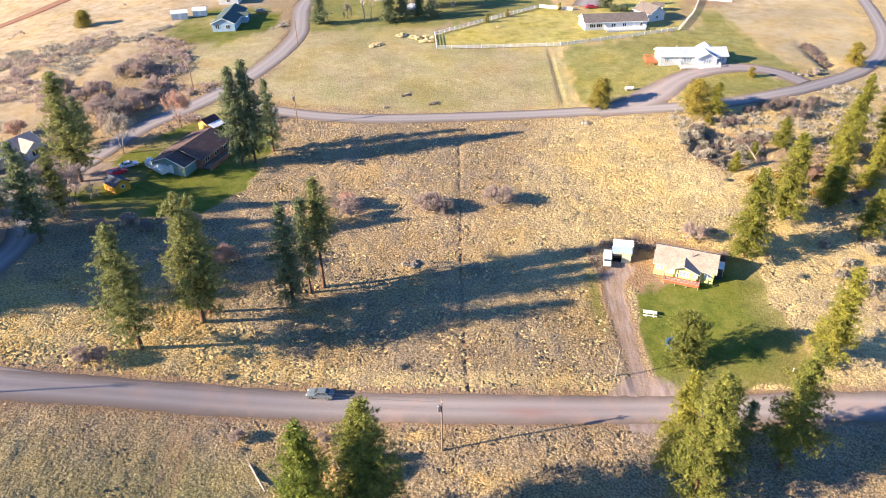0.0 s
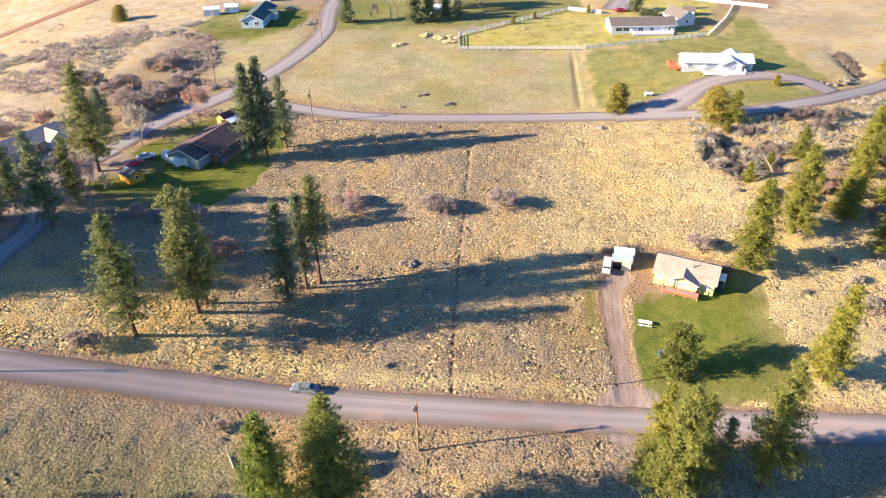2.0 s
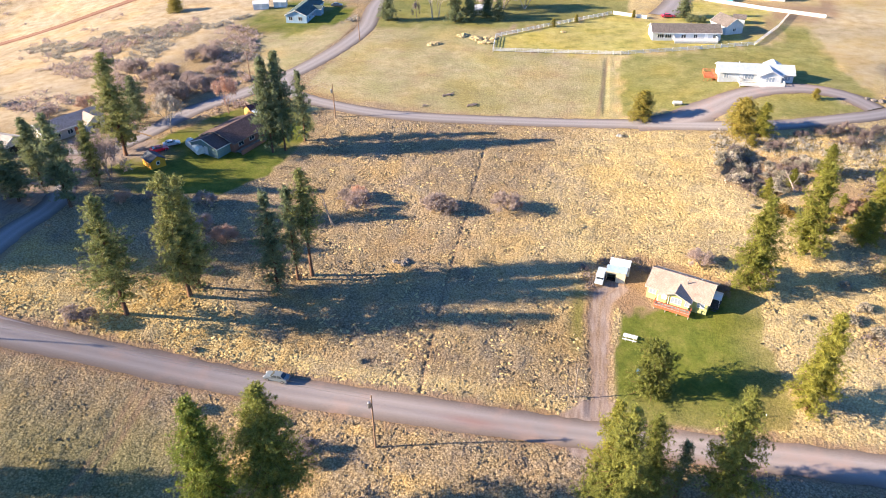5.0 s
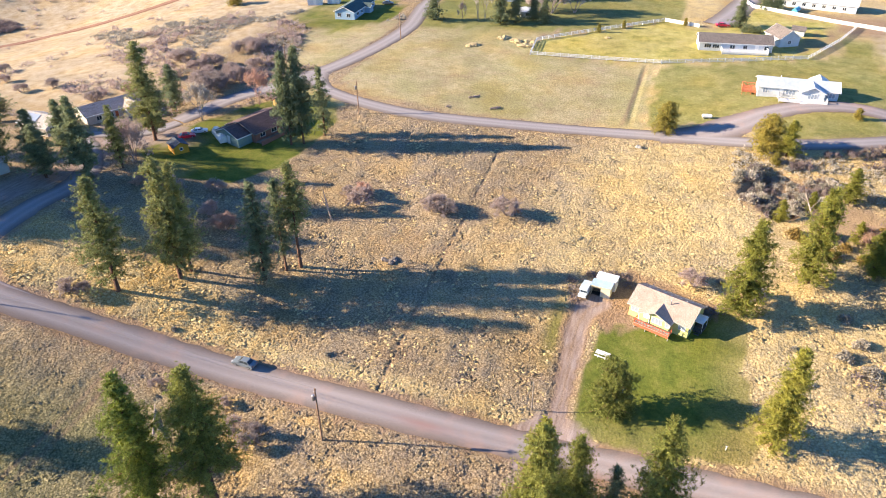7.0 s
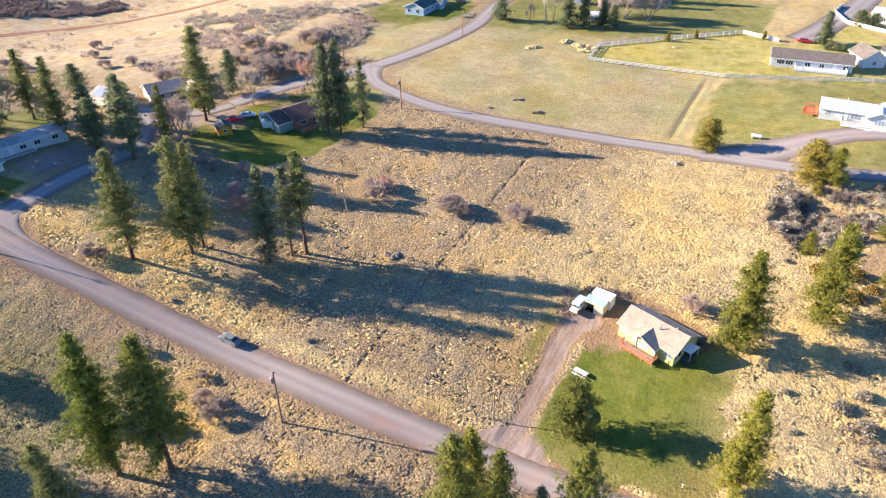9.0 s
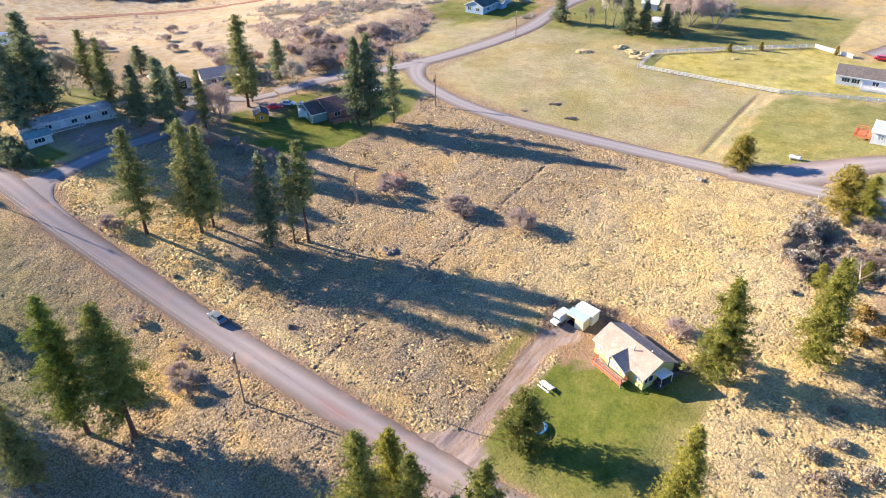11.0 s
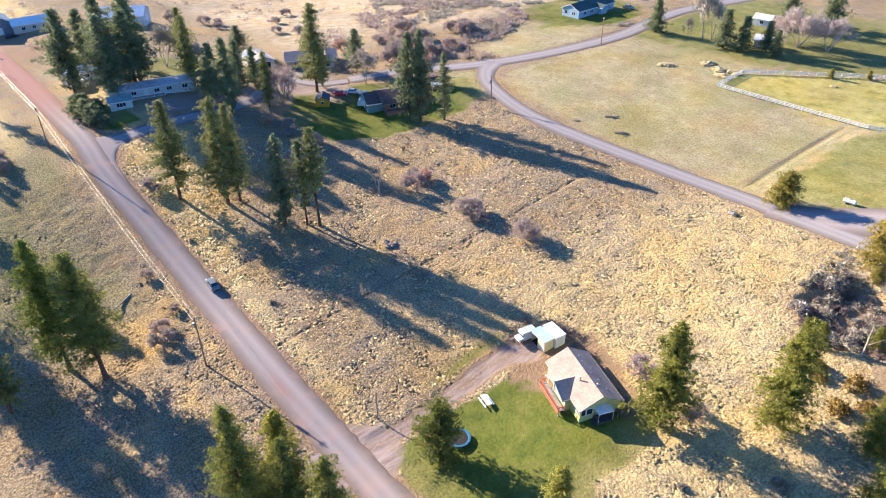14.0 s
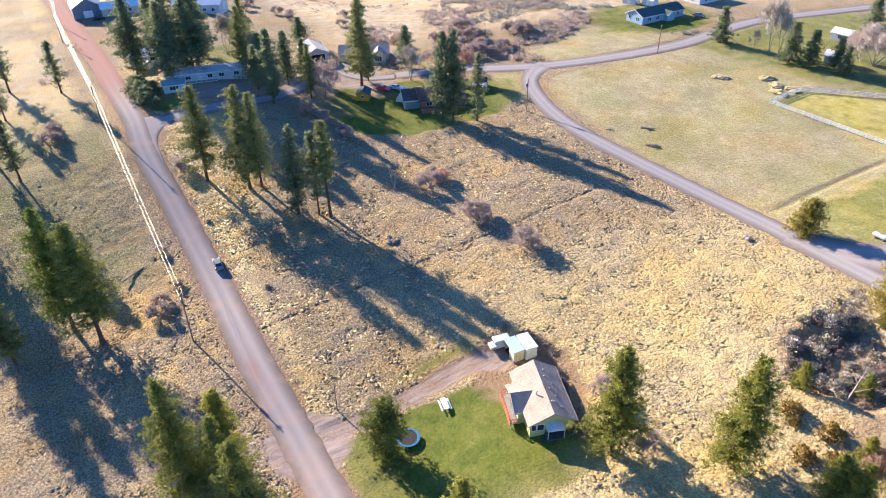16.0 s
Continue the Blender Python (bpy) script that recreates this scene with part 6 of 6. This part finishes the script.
# ---- cars ----
def saloon(x, y, turn, paint, label, length=4.6, name="car"):
    """A saloon car, nose along its own +x."""
    car = thing(name, x, y, turn, label, "car", lift=0.06)
    k = length / 4.6
    bm = bmesh.new()
    lower = [(-2.3, 0.45), (-2.25, 0.80), (-2.05, 0.93), (-1.3, 0.97), (0.9, 0.95), (1.75, 0.84), (2.15, 0.70), (2.28, 0.48), (2.2, 0.26), (-2.2, 0.26)]
    for s, half in ((0, 0.86),):
        prism(bm, [(a * k, b) for a, b in lower], "y", -half, half)
    bmesh.ops.bevel(bm, geom=[e for e in bm.edges], offset=0.06, segments=2, affect="EDGES", profile=0.6)
    cabin_low, cabin_top = [(-1.75, 0.93), (1.0, 0.93)], [(-1.05, 1.42), (0.25, 1.42)]
    v = [bm.verts.new(p) for p in ((-1.75 * k, -0.80, 0.93), (1.0 * k, -0.80, 0.93), (1.0 * k, 0.80, 0.93), (-1.75 * k, 0.80, 0.93),
                                   (-1.05 * k, -0.60, 1.42), (0.25 * k, -0.60, 1.42), (0.25 * k, 0.60, 1.42), (-1.05 * k, 0.60, 1.42))]
    for f in ((0, 1, 5, 4), (1, 2, 6, 5), (2, 3, 7, 6), (3, 0, 4, 7), (4, 5, 6, 7), (3, 2, 1, 0)):
        bm.faces.new([v[i] for i in f])
    part("body", bm, paint, car)
    def pane_on(name, pts, out):
        bm = bmesh.new()
        q = [Vector((a * k, b, c)) for a, b, c in pts]
        n = Vector(out)
        top = [bm.verts.new(p + n * 0.012) for p in q]
        low = [bm.verts.new(p - n * 0.01) for p in q]
        bm.faces.new(top)
        bm.faces.new(low[::-1])
        for i in range(len(q)):
            j = (i + 1) % len(q)
            bm.faces.new((top[i], low[i], low[j], top[j]))
        part(name, bm, PANE, car)
    pane_on("windscreen", [(0.93, -0.70, 0.975), (0.93, 0.70, 0.975), (0.31, 0.56, 1.38), (0.31, -0.56, 1.38)], (0.55, 0, 0.83))
    pane_on("rear_window", [(-1.65, 0.68, 0.99), (-1.65, -0.68, 0.99), (-1.12, -0.55, 1.37), (-1.12, 0.55, 1.37)], (-0.57, 0, 0.82))
    for s in (-1, 1):
        for a0, a1, b0, b1 in ((-1.45, -0.45, -1.0, -0.45), (-0.35, 0.78, -0.35, 0.2)):
            pane_on("side_window", [(a0, s * 0.777, 0.99), (a1, s * 0.777, 0.99), (b1, s * 0.618, 1.37), (b0, s * 0.618, 1.37)], (0, s * 0.92, 0.38))
        for a in (-1.42, 1.4):
            w = part("wheel", rod(bmesh.new(), (a * k, s * 0.68, 0.31), (a * k, s * 0.88, 0.31), 0.32, sides=20), RUBBER, car)
            part("rim", rod(bmesh.new(), (a * k, s * 0.69, 0.31), (a * k, s * 0.895, 0.31), 0.21, sides=12), STEEL, w)
        bm = bmesh.new()
        box(bm, 2.08 * k, 2.27 * k, s * 0.56 - 0.18, s * 0.56 + 0.18, 0.58, 0.72, 0.02)
        part("headlight", bm, WHITE_METAL, car)
        bm = bmesh.new()
        box(bm, -2.3 * k, -2.2 * k, s * 0.6 - 0.16, s * 0.6 + 0.16, 0.66, 0.80, 0.02)
        part("tail_light", bm, RED_WOOD, car)
        bm = bmesh.new()
        box(bm, 0.62 * k, 0.78 * k, s * 0.84, s * 0.99, 0.93, 1.05, 0.02)
        part("mirror", bm, paint, car)
    return car


def paint(name, c):
    m, t, b = blank(name, 0.28)
    b.inputs["Base Color"].default_value = (*c, 1)
    b.inputs["Specular IOR Level"].default_value = 0.5
    b.inputs["Coat Weight"].default_value = 0.25
    return m


RED_PAINT, WHITE_PAINT = paint("red_car_paint", (0.58, 0.02, 0.05)), paint("white_car_paint", (0.75, 0.76, 0.78))
saloon(-22.6, 86.0, 176, paint("silver_blue_paint", (0.15, 0.18, 0.205)), "silver-blue saloon car stopped on the near road")
saloon(-82.9, 154.6, 40, RED_PAINT, "red car parked beside the ochre shed")
saloon(-81.6, 158.6, 35, WHITE_PAINT, "white car parked beside the red car")
saloon(54.0, 287.5, 10, RED_PAINT, "red car parked on the far court", 5.2)
saloon(-203, 87, 95, paint("black_car_paint", (0.02, 0.022, 0.03)), "dark car parked before the blue barn")
saloon(-76.5, 283, 10, paint("grey_car_paint", (0.12, 0.14, 0.17)), "dark grey car parked behind the blue house")

# ---- poles and wires ----
def utility_pole(x, y, height, label, arm=True, can=False, turn=10.0, thick=0.17, wood=None):
    p = thing("utility_pole", x, y, turn, label, "pole", "poles along the roads")
    part("post", rod(bmesh.new(), (0, 0, -1.5), (0, 0, height), thick, thick * 0.65, 10), wood or POLE_WOOD, p)
    if arm:
        bm = bmesh.new()
        box(bm, -0.06, 0.06, -0.5, 0.5, height - 0.55, height - 0.42)
        part("crossarm", bm, POLE_WOOD, p)
        for y0 in (-0.35, 0.35):
            part("insulator", rod(bmesh.new(), (0, y0, height - 0.42), (0, y0, height - 0.22), 0.06, 0.035), WHITE, p)
    if can:
        c = part("transformer", rod(bmesh.new(), (-0.42, 0, height - 2.5), (-0.42, 0, height - 1.5), 0.26, sides=16), STEEL, p)
        part("lid", rod(bmesh.new(), (-0.42, 0, height - 1.5), (-0.42, 0, height - 1.4), 0.28, 0.12, 16), STEEL, c)
        part("bracket", box(bmesh.new(), -0.3, 0.0, -0.05, 0.05, height - 2.1, height - 1.9), STEEL, p)
    return p


utility_pole(-1.9, 75.6, 11.3, "weathered wooden power pole with a transformer by the road", True, True)
utility_pole(-95.0, 73.8, 11.0, "weathered wooden power pole on the road verge", True)
utility_pole(-181.5, 71.5, 11.0, "weathered wooden power pole far along the road", True)
utility_pole(-206.0, 72.5, 11.0, "weathered wooden power pole before the barn", True)
utility_pole(-43.4, 181.6, 9.7, "grey wooden power pole at the road bend", False, True)
utility_pole(-78.6, 203.0, 9.6, "grey wooden power pole beside the side road", False)
utility_pole(-54.2, 241.3, 9.3, "grey wooden lamp pole beside the side road", True)
utility_pole(28.5, 92.9, 6.4, "short weathered wooden pole beside the drive", False, thick=0.12, wood=GREY_WOOD)


def wire(a, b, sag, radius, label):
    """A sagging cable between two points."""
    a, b = Vector(a), Vector(b)
    pts = [a.lerp(b, i / 16) - Vector((0, 0, sag * 4 * (i / 16) * (1 - i / 16))) for i in range(17)]
    side = (b - a).cross(Vector((0, 0, 1))).normalized()
    v = [p + radius * (math.cos(w * 1.2566) * side + Vector((0, 0, math.sin(w * 1.2566)))) for p in pts for w in range(5)]
    f = [(5 * k + w, 5 * k + (w + 1) % 5, 5 * k + 5 + (w + 1) % 5, 5 * k + 5 + w) for k in range(16) for w in range(5)]
    return tagged(soup("power_line", v, f, CABLE), label, "cable", "overhead wires")


def top_of(x, y, h):
    return (x, y, z_at(x, y) + h)


for dy in (-0.35, 0.35):
    chain = [(-1.9, 75.6 + dy, 10.95), (-95.0, 73.8 + dy, 10.7), (-181.5, 71.5 + dy, 10.7), (-206.0, 72.5 + dy, 10.7)]
    for a, b in zip(chain[:-1], chain[1:]):
        wire(top_of(*a), top_of(*b), 1.0, 0.02, "pale sagging power line along the near road")
for h in (9.4, 8.0):
    wire(top_of(-43.4, 181.6, h), top_of(-78.6, 203.0, h), 0.6, 0.017, "pale power line crossing the side road")

# ---- fences ----
def rail_fence(line, label):
    """White posts and three rails along a plan line; every post and rail a part."""
    f = thing("rail_fence", line[0][0], line[0][1], 0, label, "fence", z=0.0)
    f.matrix_world = Matrix.Identity(4)
    post = rail = None
    for (ax, ay), (bx, by) in zip(line[:-1], line[1:]):
        d = math.hypot(bx - ax, by - ay)
        n = max(1, round(d / 2.4))
        turn = math.degrees(math.atan2(by - ay, bx - ax))
        for i in range(n):
            x0, y0, x1, y1 = ax + (bx - ax) * i / n, ay + (by - ay) * i / n, ax + (bx - ax) * (i + 1) / n, ay + (by - ay) * (i + 1) / n
            z0, z1 = z_at(x0, y0), z_at(x1, y1)
            if post is None:
                bm = bmesh.new()
                box(bm, -0.08, 0.08, -0.08, 0.08, -0.4, 1.35)
                prism(bm, [(-0.1, 1.35), (0.1, 1.35), (0, 1.45)], "x", -0.1, 0.1)
                post = part("post", bm, WHITE, f)
                post.matrix_local = pose(x0, y0, z0, 0, 0, turn)
            else:
                same_part(post, f, pose(x0, y0, z0, 0, 0, turn))
            for h in (0.35, 0.75, 1.15):
                m = pose(x0, y0, z0 + h, 0, -math.degrees(math.atan2(z1 - z0, d / n)), turn) @ Matrix.Diagonal((d / n, 1, 1, 1))
                if rail is None:
                    rail = part("rail", box(bmesh.new(), 0, 1, -0.03, 0.03, -0.09, 0.09), WHITE, f)
                    rail.matrix_local = m
                else:
                    same_part(rail, f, m)
    return f


rail_fence([(-6.2, 237.5), (14, 239), (36, 240.5), (60, 248), (80, 256)], "white three-rail fence before the ranch house yard")
rail_fence([(-6.2, 237.7), (-7.2, 252), (12, 269.5), (33, 288)], "white three-rail fence around the ranch house yard")
rail_fence([(80.2, 256.2), (92, 279.5), (100, 300)], "white three-rail fence along the eastern yard")


def panel_fence(line, label):
    f = thing("vinyl_fence", line[0][0], line[0][1], 0, label, "fence", z=0.0)
    f.matrix_world = Matrix.Identity(4)
    for (ax, ay), (bx, by) in zip(line[:-1], line[1:]):
        d = math.hypot(bx - ax, by - ay)
        n = max(1, round(d / 2.6))
        turn = math.degrees(math.atan2(by - ay, bx - ax))
        for i in range(n):
            x0, y0 = ax + (bx - ax) * i / n, ay + (by - ay) * i / n
            z0 = z_at(x0, y0)
            bm = bmesh.new()
            box(bm, 0.07, d / n - 0.07, -0.03, 0.03, -0.15, 1.25)
            box(bm, 0.07, d / n - 0.07, -0.05, 0.05, 1.18, 1.28)
            p = part("panel", bm, WHITE, f)
            p.matrix_local = pose(x0, y0, z0, 0, 0, turn)
            p = part("post", box(bmesh.new(), -0.07, 0.07, -0.07, 0.07, -0.3, 1.36), WHITE, f)
            p.matrix_local = pose(x0, y0, z0, 0, 0, turn)
    return f


panel_fence([(33.5, 288.6), (46, 284)], "white vinyl panel fence beside the court")
panel_fence([(62, 345), (60, 333), (65, 319), (93, 304), (112, 296)], "white vinyl panel fence behind the ranch house")

# ---- loose things ----
def picnic_table(x, y, turn):
    t = thing("picnic_table", x, y, turn, "white picnic table on the green lawn", "table")
    for k in range(4):
        bm = bmesh.new()
        box(bm, -1.3, 1.3, -0.50 + k * 0.25, -0.27 + k * 0.25, 0.71, 0.75)
        part("tabletop_board", bm, WHITE, t)
    for y0 in (-0.78, 0.78):
        bm = bmesh.new()
        box(bm, -1.3, 1.3, y0 - 0.16, y0 + 0.14, 0.41, 0.45)
        part("bench", bm, WHITE, t)
    for x0 in (-0.7, 0.7):
        for s in (-1, 1):
            part("leg", rod(bmesh.new(), (x0, s * 0.25, 0.71), (x0, s * 0.72, -0.1), 0.05, sides=4), WHITE, t)
        part("brace", box(bmesh.new(), x0 - 0.04, x0 + 0.04, -0.85, 0.85, 0.36, 0.41), WHITE, t)
    return t


picnic_table(37.9, 108.7, -12)


def trampoline(x, y):
    t = thing("trampoline", x, y, 0, "round trampoline with a blue padded rim", "trampoline")
    bm = bmesh.new()
    r = bmesh.ops.create_circle(bm, cap_ends=True, segments=36, radius=1.55)
    bmesh.ops.translate(bm, verts=bm.verts, vec=(0, 0, 0.78))
    bmesh.ops.solidify(bm, geom=bm.faces[:], thickness=0.03)
    part("mat", bm, RUBBER, t)
    v, f = [], []
    for i in range(36):
        w = 2 * math.pi * i / 36
        for rr, z in ((1.55, 0.80), (1.6, 0.86), (1.95, 0.86), (2.0, 0.80), (1.9, 0.76), (1.6, 0.76)):
            v.append((math.cos(w) * rr, math.sin(w) * rr, z))
    for i in range(36):
        for k in range(6):
            f.append((i * 6 + k, i * 6 + (k + 1) % 6, (i + 1) % 36 * 6 + (k + 1) % 6, (i + 1) % 36 * 6 + k))
    soup("pad", v, f, surface("blue_vinyl", (0.03, 0.14, 0.30), (0.07, 0.25, 0.44), 3.0, 0.45), t)
    for i in range(6):
        w = 2 * math.pi * (i + 0.5) / 6
        c, s = math.cos(w), math.sin(w)
        part("leg", rod(bmesh.new(), (c * 1.85, s * 1.85, -0.1), (c * 1.85, s * 1.85, 0.78), 0.04), STEEL, t)
        part("net_pole", rod(bmesh.new(), (c * 2.0, s * 2.0, 0.5), (c * 2.0, s * 2.0, 1.5), 0.025), STEEL, t)
    return t


trampoline(40.9, 100.2)

tank = thing("propane_tank", 51.2, 200.3, 5, "white propane tank on short feet on the lawn", "tank")
bm = bmesh.new()
rod(bm, (-1.1, 0, 0.75), (1.1, 0, 0.75), 0.5, sides=20)
rod(bm, (1.1, 0, 0.75), (1.35, 0, 0.75), 0.5, 0.22, 20)
rod(bm, (-1.35, 0, 0.75), (-1.1, 0, 0.75), 0.22, 0.5, 20)
part("vessel", bm, WHITE, tank)
part("dome", rod(bmesh.new(), (0, 0, 1.2), (0, 0, 1.42), 0.2, 0.15, 14), STEEL, tank)
for x in (-0.75, 0.75):
    part("foot", box(bmesh.new(), x - 0.1, x + 0.1, -0.4, 0.4, -0.2, 0.35), CONCRETE, tank)


def lumpy(rng, radius, squash, material, parent, name):
    """An uneven boulder or heap."""
    bm = bmesh.new()
    bmesh.ops.create_icosphere(bm, subdivisions=3, radius=radius)
    off = rng.uniform(0, 50, 3)
    for v in bm.verts:
        n = noise.noise(v.co * (1.6 / radius) + Vector(off)) * 0.5 + noise.noise(v.co * (4.0 / radius) + Vector(off)) * 0.2
        v.co = v.co * (1 + n)
        v.co.z *= squash
    return part(name, bm, material, parent)


rng = np.random.default_rng(77)
for x, y, s in ((-27.4, 240.8, 2.5), (-19.2, 251.6, 2.1), (-13.8, 249.0, 2.2), (-10.6, 246.4, 2.5), (-9.0, 250.4, 2.0), (16.0, 262.0, 1.0)):
    pile = thing("straw_heap", x, y, rng.uniform(0, 360), "loose heap of pale straw on the mown field", "straw heap", "straw heaps")
    for k in range(3):
        ob = lumpy(rng, s * rng.uniform(0.5, 0.8), 0.42, HAY, pile, "mound")
        ob.location = (rng.uniform(-1, 1) * s * 0.6, rng.uniform(-0.5, 0.5) * s, 0.1)
for x, y, n in ((-14.2, 200.8, 6), (-6.2, 195.0, 7), (-19.6, 192.5, 2)):
    pile = thing("log_pile", x, y, rng.uniform(0, 40), "few weathered logs and branches lying on the field", "logs")
    for k in range(n):
        a = np.array([rng.uniform(-1.2, 1.2), rng.uniform(-0.6, 0.6), rng.uniform(0.1, 0.4)])
        d = np.array([rng.uniform(0.6, 1.4), rng.uniform(-0.5, 0.5), rng.uniform(-0.1, 0.15)])
        part("log", rod(bmesh.new(), a - d, a + d, 0.14, 0.09, 7), PALE_WOOD, pile)
rocks = thing("rock_pile", -9.4, 121.6, 0, "dark heap of field stones in the dry grass", "rocks")
for k in range(9):
    ob = lumpy(rng, rng.uniform(0.3, 0.75), 0.7, STONE, rocks, "stone")
    ob.location = (rng.uniform(-1.6, 1.6), rng.uniform(-1.1, 1.1), 0.15)
part("branch", rod(bmesh.new(), (-0.5, -1.2, 0.5), (2.4, 0.3, 0.3), 0.07, 0.03), GREY_WOOD, rocks)
rocks = thing("rock_pile", 36.2, 182.0, 0, "pale stones at the edge of the paved road", "rocks")
for k in range(5):
    ob = lumpy(rng, rng.uniform(0.25, 0.55), 0.7, CONCRETE, rocks, "stone")
    ob.location = (rng.uniform(-1.2, 1.2), rng.uniform(-0.7, 0.7), 0.1)
culvert = thing("rock_bank", 106, 210.3, 24, "tumbled dark and pale rocks at the road bend", "rocks")
for k in range(16):
    ob = lumpy(rng, rng.uniform(0.4, 1.0), 0.65, STONE, culvert, "stone")
    ob.location = (rng.uniform(-7, 7), rng.uniform(-1.6, 1.6), 0.1)


boat = thing("covered_boat", 80.5, 316.5, 70, "boat on a trailer under a bright cyan cover", "boat")
part("cover", prism(bmesh.new(), [(-1.1, 0.7), (1.1, 0.7), (1.0, 1.2), (0.25, 1.75), (-0.25, 1.75), (-1.0, 1.2)], "x", -2.6, 2.2), surface("cyan_cover", (0.10, 0.42, 0.55), (0.18, 0.55, 0.68), 1.2, 0.5), boat)
part("bow", prism(bmesh.new(), [(-0.7, 0.75), (0.7, 0.75), (0.1, 1.5), (-0.1, 1.5)], "x", 2.2, 3.2), WHITE_METAL, boat)
part("trailer_bar", box(bmesh.new(), -2.4, 4.0, -0.06, 0.06, 0.45, 0.57), STEEL, boat)
for y in (-1.05, 1.05):
    part("wheel", rod(bmesh.new(), (-0.6, y - 0.1, 0.32), (-0.6, y + 0.1, 0.32), 0.32, sides=16), RUBBER, boat)


def dead_wood(name, x, y, turn, sticks, label):
    ob = thing(name, x, y, turn, label, "dead tree")
    for k, (a, b, ra, rb) in enumerate(sticks):
        part("trunk" if k == 0 else "limb", rod(bmesh.new(), a, b, ra, rb, 7), PALE_WOOD, ob)
    return ob


dead_wood("fallen_log", -29.7, 69.8, -55, [((-3.6, 0, 0.25), (3.6, 0, 0.35), 0.26, 0.14), ((1.5, 0, 0.3), (2.6, 0.9, 0.5), 0.08, 0.03), ((-1.0, 0, 0.3), (-0.2, -1.0, 0.6), 0.07, 0.03)], "grey fallen log in dry grass beside pines")
dead_wood("leaning_snag", -27.6, 131.4, 140, [((0, 0, -0.3), (3.4, 0, 6.2), 0.2, 0.07), ((1.8, 0, 3.3), (2.2, 0.8, 4.0), 0.06, 0.02), ((2.7, 0, 4.8), (3.9, -0.4, 5.2), 0.05, 0.02)], "grey leaning dead trunk in the shaded grass")
dead_wood("pale_snag", 74.8, 158.4, 100, [((0, 0, 0.1), (6.0, 0.5, 2.6), 0.22, 0.08), ((2.0, 0.2, 0.9), (3.4, -1.8, 2.4), 0.1, 0.03), ((3.6, 0.3, 1.6), (4.8, 2.0, 2.6), 0.09, 0.03), ((0.4, 0, 0.2), (-0.6, -2.0, 1.6), 0.1, 0.03), ((4.6, 0.4, 2.0), (5.6, -0.8, 3.4), 0.06, 0.02)], "bleached fallen tree with bare limbs among brush")
dead_wood("fallen_log", 79.5, 166.5, -30, [((-3.5, 0, 0.5), (3.5, 0, 0.9), 0.2, 0.09), ((0.5, 0, 0.7), (1.8, 1.1, 1.2), 0.07, 0.02)], "pale fallen log across the sagebrush")
gate = thing("pole_gate", -108.6, 88.4, 3.0, "white pole gate lying open beside the dark hedge", "gate")
part("pole", rod(bmesh.new(), (-4.2, 0, 1.25), (4.2, 0, 0.85), 0.09, 0.06), WHITE, gate)
for x in (-4.0, 3.9):
    part("post", rod(bmesh.new(), (x, 0.12, -0.4), (x, 0.12, 1.4), 0.1), WHITE, gate)
hydrant = thing("yard_hydrant", 59.2, 92.8, 0, "small pale yard hydrant on the lawn edge", "hydrant")
part("pipe", rod(bmesh.new(), (0, 0, -0.2), (0, 0, 0.8), 0.06), WHITE, hydrant)
part("head", rod(bmesh.new(), (-0.15, 0, 0.82), (0.2, 0, 0.78), 0.09, 0.05), WHITE, hydrant)

snag = thing("dead_snag", -27.0, 131.3, 0, "thin grey dead tree trunk leaning in the dry field", "dead tree")
part("trunk", rod(bmesh.new(), (0, 0, -0.3), (-2.2, -0.6, 6.4), 0.13, 0.05), GREY_WOOD, snag)
for z, w in ((3.2, 0.6), (4.4, -0.7), (5.4, 0.5)):
    part("branch_stub", rod(bmesh.new(), (-0.34 * z, -0.09 * z, z), (-0.34 * z + w, -0.09 * z - 0.2, z + 0.35), 0.035, 0.012), GREY_WOOD, snag)
